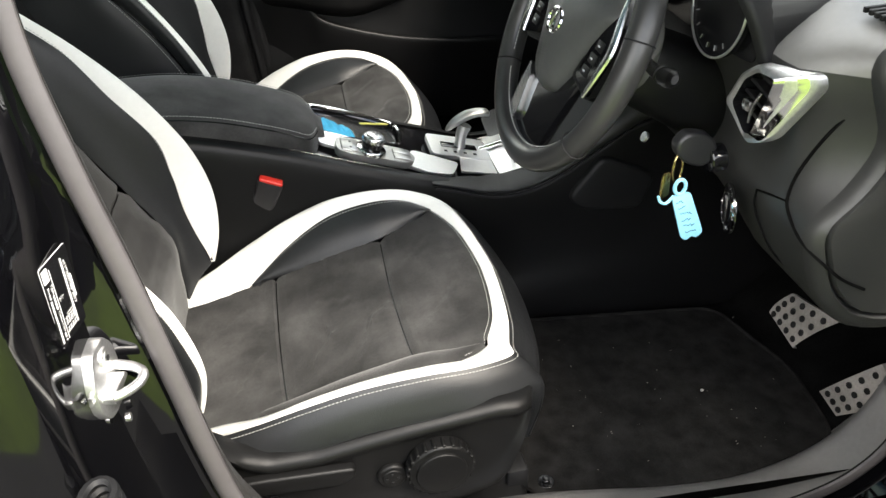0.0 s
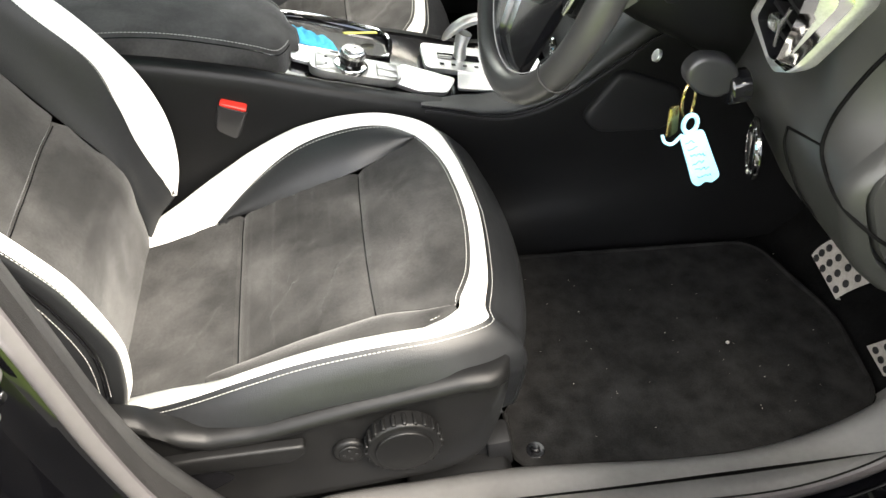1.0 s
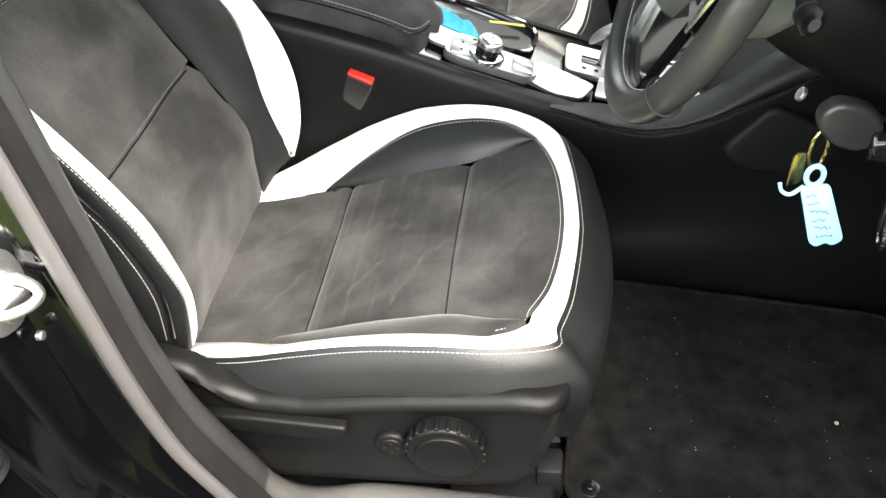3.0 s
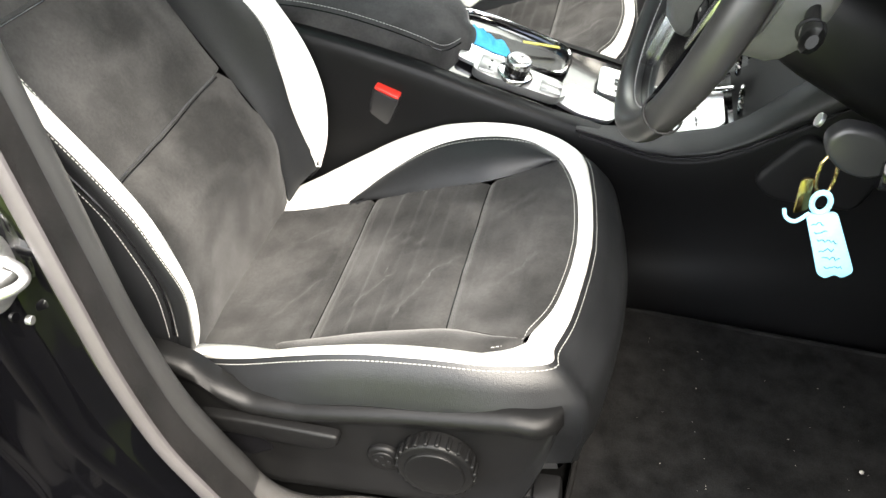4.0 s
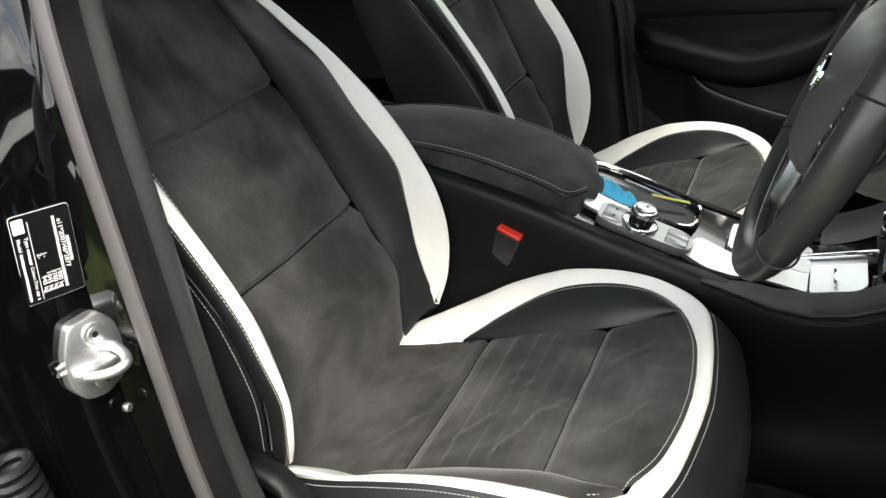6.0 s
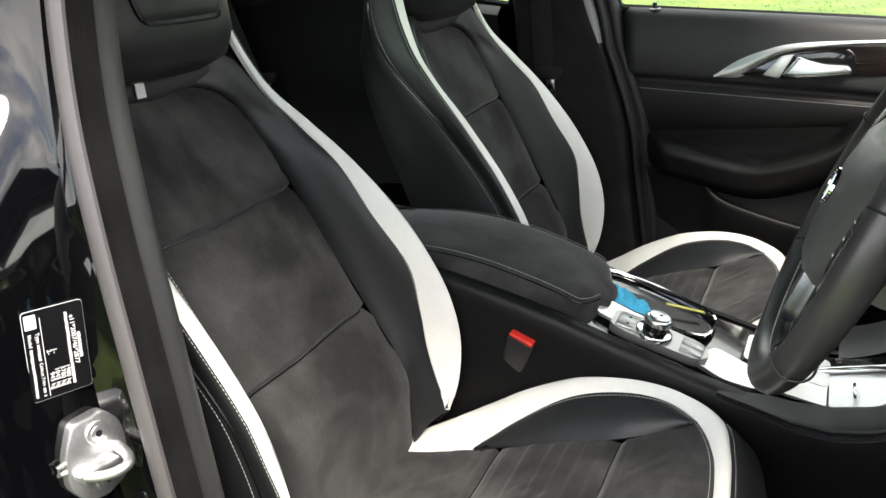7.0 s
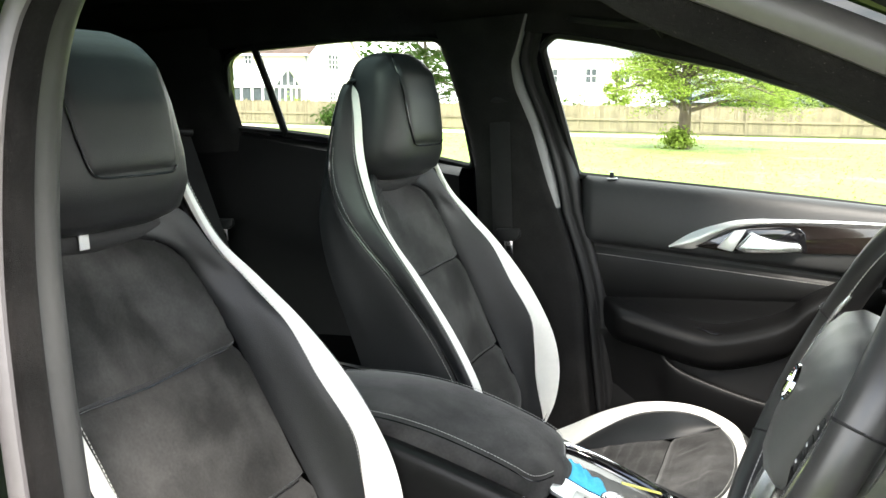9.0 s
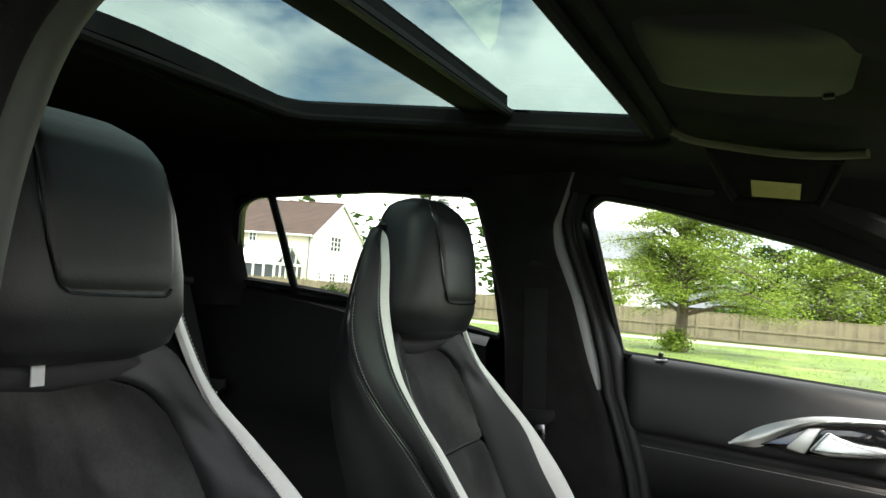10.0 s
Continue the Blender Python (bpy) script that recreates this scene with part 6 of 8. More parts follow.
    # door-side vent: a chrome surround, a broad bright flank, blades
    O = rounded([(-0.506, 0.853), (-0.532, 0.897), (-0.560, 0.918), (-0.612, 0.922), (-0.615, 0.908), (-0.592, 0.842), (-0.562, 0.826)], 0.008, 5)
    I = rounded([(-0.520, 0.857), (-0.539, 0.893), (-0.562, 0.910), (-0.594, 0.914), (-0.589, 0.898), (-0.568, 0.840), (-0.553, 0.834)], 0.006, 5)
    cen = Vector((-0.560, 0.876))
    m7 = len(O) // 7
    def back_x(y):
        return 0.690 + 1.4 * max(0.0, -0.590 - y)
    O2 = [(a + (cen.x - a) * -0.02, b + (cen.y - b) * -0.02) for a, b in O]
    rows = [[(back_x(y) + 0.014, y, z) for y, z in O2], [(back_x(y) + 0.004, y, z) for y, z in O2], [(back_x(y), y, z) for y, z in O]]
    rows += [[(0.688 + 0.4 * (back_x(a) - 0.690), a + (c - a) * 0.5, b + (e - b) * 0.5) for (a, b), (c, e) in zip(O, I)], [(0.690, y, z) for y, z in I]]
    vent = part("vent_frame", grid(rows, closed=True), ZINC, d, "chrome vent surround")
    lo, hi = 3 * m7 + m7 // 2, 5 * m7 + m7 // 2 + 1
    facet = [[(back_x(a) + (0.690 - back_x(a)) * f - 0.0035, a + (c - a) * f, b + (e - b) * f) for (a, b), (c, e) in list(zip(O, I))[lo:hi]] for f in (0.06, 0.35, 0.65, 0.94)]
    part("vent_flank", grid(facet), BRIGHT, vent, "broad bright chrome flank")
    rows = [[(0.690 + dx, cen.x + (y - cen.x) * s, cen.y + (z - cen.y) * s) for y, z in I] for s, dx in ((1.0, 0.0), (0.97, 0.012), (0.90, 0.05), (0.0, 0.052))]
    part("vent_throat", grid(rows, closed=True), LABELBLACK, vent)
    for k, (y, z, w) in enumerate(((-0.548, 0.855, 0.036), (-0.555, 0.870, 0.046), (-0.562, 0.886, 0.044), (-0.570, 0.901, 0.034))):
        part("vent_slat", box((0.026, w, 0.0035), (0.708, y, z), 0.001, turn=Matrix.Rotation(radians(18), 4, "Y") @ Matrix.Rotation(radians(8), 4, "X")), SOFT, vent)
    part("vent_knob", box((0.012, 0.016, 0.014), (0.692, -0.552, 0.868), 0.004), CHROME, vent, "silver vent slider")
    part("vent_bar", tube([(0.688, -0.562, 0.852), (0.685, -0.570, 0.874), (0.688, -0.577, 0.893)], 0.0018, 8), CHROME, vent)
    # defroster grille on top
    for k in range(7):
        part("top_grille", box((0.060, 0.005, 0.006), (0.82, -0.575 - 0.009 * k, 0.968), 0.001), SOFT, body)
    # light switch
    m = Matrix.Translation((0.712, -0.519, 0.710)) @ Matrix.Rotation(radians(-90), 4, "Y") @ Matrix.Rotation(radians(-18), 4, "X")
    sw = part("light_switch", join(disc(0.031, 0.003, 32, 0.001, m=m), disc(0.022, 0.006, 32, 0.002, m=m)), GLOSS, d, "round light switch")
    part("switch_ring", tube([m @ Vector((0.0295 * math.cos(a), 0.0295 * math.sin(a), 0.003)) for a in (2 * math.pi * i / 28 for i in range(28))], 0.0028, 6, closed=True), BRIGHT, sw, "chrome switch ring")
    # chrome bar stands for the glint along the knob's flank
    part("knob_glint", box((0.003, 0.008, 0.036), m @ Vector((0, 0, 0.006)), 0.001), CHROME, sw)
    # panel gap lines on the knee panel
    gap = spline([(0.7265, -0.543, 0.748), (0.7255, -0.545, 0.730), (0.7315, -0.552, 0.706), (0.745, -0.570, 0.672), (0.765, -0.600, 0.650)], 24)
    part("panel_gap", tube(gap, 0.0013, 6), CARPET, body, "dark gap of the knee panel")
    part("panel_gap", tube(spline([(0.7265, -0.543, 0.748), (0.7265, -0.570, 0.757), (0.7285, -0.600, 0.765)], 10), 0.0013, 6), CARPET, body)
    rim = spline([(0.766, -0.624, 0.880), (0.754, -0.615, 0.857), (0.745, -0.604, 0.827), (0.736, -0.597, 0.796), (0.730, -0.598, 0.774), (0.727, -0.604, 0.760), (0.726, -0.621, 0.747), (0.727, -0.641, 0.737), (0.737, -0.659, 0.724), (0.768, -0.667, 0.695), (0.80, -0.669, 0.675)], 40)
    part("panel_gap", tube(rim, 0.0020, 6), CARPET, body, "dark gap round the removable end panel")
    part("panel_clip", box((0.030, 0.014, 0.006), (0.812, -0.625, 0.628), 0.002, turn=Matrix.Rotation(radians(35), 4, "Y")), PLASTIC, body)
    # ignition barrel
    part("ignition", disc(0.017, 0.02, 24, 0.003, m=Matrix.Translation((0.700, -0.500, 0.775)) @ Matrix.Rotation(radians(-90), 4, "Y")), GLOSS, d, "ignition lock barrel")


build_dashboard()


def build_keys():
    k = thing("car_keys", "black key fob with brass ring and blue tag in the ignition", "keys")
    fob = rounded([(0.636, 0.806), (0.648, 0.818), (0.676, 0.812), (0.690, 0.796), (0.688, 0.776), (0.672, 0.768), (0.650, 0.776), (0.637, 0.792)], 0.010, 3)
    part("fob", plate(fob, "y", -0.508, 0.016, 0.005, 3), FOB, k, "rounded dark grey key fob")
    part("blade", box((0.030, 0.004, 0.009), (0.690, -0.500, 0.780), 0.001), ZINC, k)
    part("ring", tube([(0.643 + 0.010 * math.cos(a) * 0.8, -0.502 + 0.004 * math.cos(a), 0.770 + 0.020 * math.sin(a)) for a in (2 * math.pi * i / 28 for i in range(28))], 0.0016, 8, closed=True), BRASS, k, "brass split ring")
    part("spare_key", plate(rounded([(0.624, 0.766), (0.634, 0.768), (0.634, 0.736), (0.622, 0.730)], 0.004, 3), "y", -0.505, 0.003, 0.0008), BRASS, k, "small flat brassy key")
    tag = part("tag", plate(rounded([(0.629, 0.743), (0.653, 0.746), (0.677, 0.684), (0.668, 0.677), (0.662, 0.681), (0.655, 0.675), (0.648, 0.680)], 0.005, 3), "y", -0.522, 0.003, 0.0008), TAGBLUE, k, "pale blue plastic tag with scribbled writing")
    part("tag_loop", tube([(0.639 + 0.007 * math.cos(a), -0.5205, 0.755 + 0.010 * math.sin(a)) for a in (2 * math.pi * i / 20 for i in range(20))], 0.0024, 8, closed=True), TAGBLUE, tag)
    part("tag_hook", tube(spline([(0.632, -0.5205, 0.744), (0.622, -0.522, 0.736), (0.614, -0.522, 0.740), (0.612, -0.520, 0.747)], 10), 0.0018, 6), TAGBLUE, tag)
    rng = random.Random(2)
    for j in range(6):
        x, z = 0.643 + 0.0034 * j, 0.735 - 0.0092 * j
        pts = [(x - 0.008 + 0.0016 * i, -0.5226, z + rng.uniform(-0.0022, 0.0022)) for i in range(rng.randint(7, 11))]
        part("scribble", tube(pts, 0.00045, 4), INK, tag)


build_keys()


def build_pedals():
    def pedal(name, label, corners, holes):
        p = thing(name, label, "pedal")
        A, B, C, D = (Vector(c) for c in corners)  # top left, top right, bottom right, bottom left
        nrm = (B - A).cross(D - A).normalized()
        if nrm.x > 0:
            nrm = -nrm
        rows = [[A.lerp(B, k / 8).lerp(D.lerp(C, k / 8), i / 8) + nrm * 0.006 * (1 - (i / 4 - 1) ** 2) for k in range(9)] for i in range(9)]
        rows = [rows[0]] + rows + [rows[-1]]
        rows[0] = [q - nrm * 0.008 for q in rows[0]]
        rows[-1] = [q - nrm * 0.008 for q in rows[-1]]
        part("pad", grid(rows), ALU, p, "drilled metal pad")
        for u, v in holes:
            q = A.lerp(B, u).lerp(D.lerp(C, u), v) + nrm * (0.0065 * (1 - (2 * v - 1) ** 2) + 0.0004)
            z = nrm.to_track_quat("Z", "Y").to_matrix().to_4x4()
            part("stud", disc(0.0052, 0.0022, 14, 0.0008, m=Matrix.Translation(q) @ z), SOFT, p)
        mid = (A + B) / 2 - nrm * 0.01
        part("arm", tube(spline([mid + Vector((0, 0, -0.02)), mid + Vector((0.03, 0.005, 0.06)), mid + Vector((0.05, 0.01, 0.18)), mid + Vector((0.06, 0.01, 0.30))], 12), 0.009, 8), SOFT, p)
    grid5 = [(0.14 + 0.24 * i + (0.0 if j % 2 else 0.0), 0.14 + 0.24 * j) for i in range(4) for j in range(4)]
    pedal("brake_pedal", "drilled metal brake pedal in the dark footwell", [(0.912, -0.412, 0.452), (0.912, -0.522, 0.482), (0.894, -0.463, 0.388), (0.894, -0.391, 0.402)], grid5)
    g3 = [(0.2 + 0.3 * i, 0.12 + 0.19 * j) for i in range(3) for j in range(5)]
    pedal("accelerator_pedal", "drilled metal accelerator pedal in the dark footwell", [(0.985, -0.545, 0.404), (0.985, -0.600, 0.372), (0.955, -0.521, 0.280), (0.955, -0.473, 0.288)], g3)


build_pedals()


def build_mat():
    m = thing("floor_mat", "black carpet floor mat with pale crumbs", "floor mat")
    ol = rounded([(0.43, -0.590), (0.46, -0.21), (0.90, -0.225), (0.945, -0.40), (0.93, -0.56), (0.80, -0.605), (0.6, -0.615)], 0.04, 5)
    bm = plate(ol, "z", 0.0, 0.008, 0.003)
    top = [f for f in bm.faces if len(f.verts) > 8]
    bmesh.ops.triangulate(bm, faces=top)
    bmesh.ops.subdivide_edges(bm, edges=[e for e in bm.edges if e.calc_length() > 0.08], cuts=4, use_grid_fill=False)
    for v in bm.verts:
        v.co.z += floor_z(v.co.x) - 0.010
    part("carpet_sheet", bm, MAT, m, "worn black carpet pile")
    part("edge_binding", tube([(x, y, floor_z(x) - 0.003) for x, y in ol], 0.0040, 6, closed=True), MAT, m, "stitched edge")
    b = part("fixing_button", join(disc(0.012, 0.0035, 24, 0.001, m=Matrix.Translation((0.462, -0.568, floor_z(0.462) - 0.004))), disc(0.006, 0.009, 16, 0.002, m=Matrix.Translation((0.462, -0.568, floor_z(0.462) - 0.004)))), LABELBLACK, m, "round mat fixing")
    rng = random.Random(11)
    bm = bmesh.new()
    spots = [(0.771, -0.431, 0.0030)] + [(rng.uniform(0.5, 0.92), rng.uniform(-0.58, -0.26), rng.uniform(0.00025, 0.0006)) for _ in range(45)]
    for x, y, r in spots:
        bmesh.ops.create_icosphere(bm, subdivisions=1, radius=r, matrix=Matrix.Translation((x, y, floor_z(x) + 0.0005)) @ Matrix.Diagonal((rng.uniform(0.7, 1.8), 1, 0.6, 1)))
    ob = new("crumbs", mesh_of(bm, "crumbs", LINT))
    ob.matrix_world = CAR
    tagged(ob, "pale grit and crumbs scattered on the mat", "crumbs", "", "stuff")


build_mat()

# ---- passenger door card, belts, rear bench, sun visors ----
def belt_z(x):
    return 1.018 - 0.135 * (x - 0.11)


def build_door_card():
    d = thing("door_card", "black passenger door card with a chrome blade and leather insert", "car door")
    def row(x):
        zb = belt_z(x)
        zl = 0.885 - 0.13 * (x - 0.12)
        pts = [(0.668, zb - 0.004), (0.655, zb + 0.004), (0.640, zb + 0.002), (0.626, zb - 0.012), (0.617, zb - 0.045), (0.612, zl + 0.050), (0.613, zl + 0.012), (0.622, zl), (0.628, zl - 0.006), (0.626, zl - 0.05),
               (0.628, 0.76), (0.632, 0.72), (0.628, 0.66), (0.622, 0.60), (0.610, 0.52), (0.600, 0.46), (0.600, 0.38)]
        return [Vector((x, y, z)) for y, z in pts]
    xs = [0.112 + 0.72 * i / 40 for i in range(41)]
    rows = []
    for x in xs:
        r = spline(row(x), 60)
        k = max(0.0, 1 - (x - 0.112) / 0.02) ** 2
        rows.append([p + Vector((0, 0.030 * k, 0)) for p in r])
    # upper panel is greyed as if lit by the window; lower stays black
    part("panel", grid([r[:31] for r in rows]), LITDOOR, d, "soft moulded upper door panel, greyed for the window light", sharp=0)
    part("lower_panel", grid([r[30:] for r in rows]), CONSOLE, d, "black lower door panel", sharp=0)
    # insert with a stitched border
    ins = []
    for x in [0.150 + 0.55 * i / 30 for i in range(31)]:
        zl = 0.868 - 0.13 * (x - 0.12)
        ins.append([(x, 0.627 - 0.006 * math.sin(math.pi * k / 10) ** 0.5, zl - (zl - 0.765) * k / 10) for k in range(11)])
    part("insert", grid(ins), CONSOLE, d, "dark leather door insert")
    part("stitching", stitches([[Vector((0.150 + 0.55 * i / 60, 0.6205, 0.861 - 0.13 * (0.03 + 0.55 * i / 60))) for i in range(61)]]), THREAD, d, smooth=False)
    # armrest with a dipped pull
    rows = []
    tops = spline([(0.155, 0, 0.764), (0.230, 0, 0.747), (0.300, 0, 0.724), (0.372, 0, 0.708), (0.440, 0, 0.717), (0.515, 0, 0.743), (0.563, 0, 0.783), (0.675, 0, 0.83)], 40)
    for i in range(40):
        x = tops[i].x
        top = tops[i].z
        dep = 0.060 * min(1, max(0.08, (x - 0.150) / 0.05)) - 0.012 * max(0, (x - 0.5) / 0.17)
        rows.append(spline([(x, 0.640, top + 0.006), (x, 0.630 - dep * 0.5, top + 0.002), (x, 0.630 - dep, top - 0.010), (x, 0.628 - dep, top - 0.035), (x, 0.632 - dep * 0.8, top - 0.070), (x, 0.640, top - 0.095)], 14))
    part("armrest", grid(rows), CONSOLE, d, "padded armrest with a dipped pull", sharp=0)
    cup = [(0.350, 0.600, 0.712), (0.40, 0.592, 0.700), (0.46, 0.592, 0.703), (0.51, 0.600, 0.722)]
    part("pull_cup", tube(spline(cup, 20), [0.004 + 0.012 * math.sin(math.pi * i / 19) for i in range(20)], 8, flat=0.5), LABELBLACK, d)
    # pocket with its lip
    lip = spline([(0.150, 0.612, 0.700), (0.215, 0.604, 0.688), (0.268, 0.596, 0.670), (0.306, 0.588, 0.627), (0.381, 0.584, 0.595), (0.486, 0.582, 0.564), (0.62, 0.582, 0.540), (0.78, 0.585, 0.525)], 40)
    rows = [[p + Vector((0, 0.018, 0.000)), p + Vector((0, 0.006, 0.006)), p, p + Vector((0, 0.002, -0.03)), p + Vector((0, 0.010, -0.10)), p + Vector((0, 0.012, -0.20))] for p in lip]
    part("pocket", grid([spline(r, 14) for r in rows]), CONSOLE, d, "hard plastic door pocket", sharp=0)
    # chrome blade and dark inlay
    up = spline([(0.297, 0, 0.876), (0.343, 0, 0.903), (0.395, 0, 0.920), (0.444, 0, 0.928), (0.53, 0, 0.927), (0.671, 0, 0.920), (0.78, 0, 0.908)], 40)
    lo = spline([(0.300, 0, 0.873), (0.347, 0, 0.871), (0.378, 0, 0.891), (0.420, 0, 0.910), (0.50, 0, 0.919), (0.671, 0, 0.914), (0.78, 0, 0.902)], 40)
    part("blade", panel([[(p.x, 0.609, p.z) for p in up], [((p.x + q.x) / 2, 0.602, (p.z + q.z) / 2) for p, q in zip(up, lo)], [(p.x, 0.609, p.z) for p in lo]], 8, 0.0, 0.004, up=(0, -1, 0)), METAL, d, "sweeping satin chrome blade")
    inl = rounded([(0.345, 0.876), (0.385, 0.892), (0.43, 0.911), (0.52, 0.917), (0.78, 0.904), (0.78, 0.862), (0.56, 0.862), (0.40, 0.866)], 0.006, 3)
    part("inlay", plate(inl, "y", 0.606, 0.012, 0.002), DARKGLASS, d, "dark glossy wood inlay")
    part("inlay_facet", plate(rounded([(0.388, 0.873), (0.421, 0.907), (0.444, 0.909), (0.418, 0.865)], 0.004, 2), "y", 0.6035, 0.010, 0.002), METAL, d, "satin silver facet")
    bez = rounded([(0.416, 0.863), (0.444, 0.909), (0.533, 0.914), (0.546, 0.904), (0.552, 0.864), (0.47, 0.861)], 0.008, 3)
    part("handle_bezel", plate(bez, "y", 0.6025, 0.010, 0.002), GLOSS, d, "gloss black handle recess")
    hd = rounded([(0.423, 0.872), (0.440, 0.892), (0.453, 0.907), (0.467, 0.899), (0.494, 0.890), (0.537, 0.884), (0.543, 0.876), (0.541, 0.866), (0.50, 0.865), (0.45, 0.866)], 0.006, 3)
    part("inner_handle", plate(hd, "y", 0.586, 0.014, 0.005, 3), CHROME, d, "satin chrome inner door handle")
    # lock pin in its dimple
    part("pin_dimple", tube([(0.181 + 0.010 * math.cos(a), 0.641 + 0.008 * math.sin(a), belt_z(0.181) + 0.001) for a in (2 * math.pi * i / 20 for i in range(20))], 0.0025, 6, closed=True), LEVER, d, "pale ring round the lock pin")
    part("lock_pin", disc(0.0045, 0.016, 14, 0.002, m=Matrix.Translation((0.181, 0.641, belt_z(0.181) - 0.002))), SOFT, d, "black lock pin")
    part("pin_cap", disc(0.0030, 0.0015, 12, m=Matrix.Translation((0.181, 0.641, belt_z(0.181) + 0.014))), CHROME, d)
    part("belt_strip", tube([(x, 0.662, belt_z(x) + 0.001) for x in xs], 0.005, 8), LITDOOR, d, "black glass run strip")


build_door_card()


def build_belt(name, label, top, tongue, low, width, face):
    """Seat belt: guide, two runs of webbing, tongue."""
    b = thing(name, label, "seat belt")
    top, tongue, low = Vector(top), Vector(tongue), Vector(low)
    side = Vector(face).normalized()
    def web(pts, off):
        rows = []
        for p in spline(pts, 24):
            p = p + Vector(off)
            rows.append([p - side * width / 2, p - side * width * 0.2 + Vector((0, -0.0012, 0)), p + side * width * 0.2 + Vector((0, -0.0012, 0)), p + side * width / 2])
        bm = grid(rows)
        bmesh.ops.solidify(bm, geom=bm.faces[:], thickness=0.0014)
        return bm
    part("webbing", web([top, top.lerp(low, 0.5) + Vector((0.004, -0.004, 0)), low], (0, 0, 0)), BELT, b, "black belt webbing")
    part("guide", tube([top - side * width * 0.7 + Vector((0, -0.004, 0)), top + Vector((0, -0.012, 0.006)), top + side * width * 0.7 + Vector((0, -0.004, 0))], 0.009, 10), SOFT, b, "plastic belt guide")
    t = part("tongue", plate(rounded([(-0.026, 0.012), (0.026, 0.012), (0.026, -0.006), (0.012, -0.014), (-0.012, -0.014), (-0.026, -0.006)], 0.004, 3), "y", -0.006, 0.010, 0.003), SOFT, b, "belt tongue")
    t.location = tongue * K
    part("tongue_blade", box((0.018, 0.002, 0.032), (0, -0.002, -0.026), 0.0008), CHROME, t, "steel tongue blade")
    part("blade_slot", box((0.009, 0.0026, 0.010), (0, -0.002, -0.028), 0.0006), LABELBLACK, t)


build_belt("front_seat_belt", "black passenger belt hanging against the pillar", (-0.033, 0.572, 1.179), (-0.022, 0.562, 0.905), (-0.050, 0.572, 0.50), 0.044, (1, 0, 0))
build_belt("rear_seat_belt", "black rear belt hanging beside the rear seat", (-0.80, 0.505, 1.150), (-0.74, 0.560, 0.930), (-0.70, 0.585, 0.60), 0.044, (0.5, 0.6, 0))
build_belt("rear_seat_belt", "black rear belt hanging behind the driver", (-0.80, -0.575, 1.150), (-0.76, -0.60, 0.90), (-0.70, -0.61, 0.60), 0.044, (0.5, -0.6, 0))


def build_bench():
    b = thing("rear_bench", "black rear bench seat in shadow", "car seat")
    for y0, y1 in ((-0.60, -0.24), (-0.23, 0.17), (0.18, 0.55)):
        rows = []
        for i in range(14):
            f = i / 13
            x, z = -0.70 - 0.20 * f, 0.55 + 0.60 * f
            rows.append(spline([(x - 0.03, y0, z), (x + 0.012 + 0.01 * math.sin(math.pi * f), y0 + 0.05, z), (x + 0.006, (y0 + y1) / 2, z), (x + 0.012 + 0.01 * math.sin(math.pi * f), y1 - 0.05, z), (x - 0.03, y1, z)], 13))
        top = [Vector(p) + Vector((-0.05, 0, 0.018)) for p in rows[-1]]
        part("backrest", grid(rows + [top, [p + Vector((-0.10, 0, -0.02)) for p in top]]), LEATHER, b, "black rear backrest", sharp=0)
    rows = []
    for i in range(10):
        x = -0.75 + 0.45 * i / 9
        rows.append([(x, -0.60 + 1.15 * k / 14, 0.52 + 0.05 * math.sin(math.pi * i / 9) ** 0.5 + 0.012 * math.sin(3 * math.pi * k / 14) ** 2) for k in range(15)])
    rows.append([(p[0] + 0.01, p[1], 0.40) for p in rows[-1]])
    part("cushion", grid(rows), LEATHER, b, "black rear cushion", sharp=0)
    for y in (-0.42, 0.36):
        rows = [[(-0.90 - 0.03 * f + 0.035 * math.cos(a) * w, y + 0.105 * math.sin(a) * w, 1.165 + 0.14 * f) for a in (2 * math.pi * k / 24 for k in range(24))] for f, w in ((0, 0.7), (0.08, 0.95), (0.5, 1.0), (0.85, 0.9), (1.0, 0.55))]
        part("headrest", grid(rows, closed=True, caps=True), LEATHER, b, sharp=0)
    # belt bezel on the shoulder
    part("belt_bezel", box((0.05, 0.10, 0.014), (-0.86, 0.47, 1.168), 0.004), SOFT, b)


build_bench()


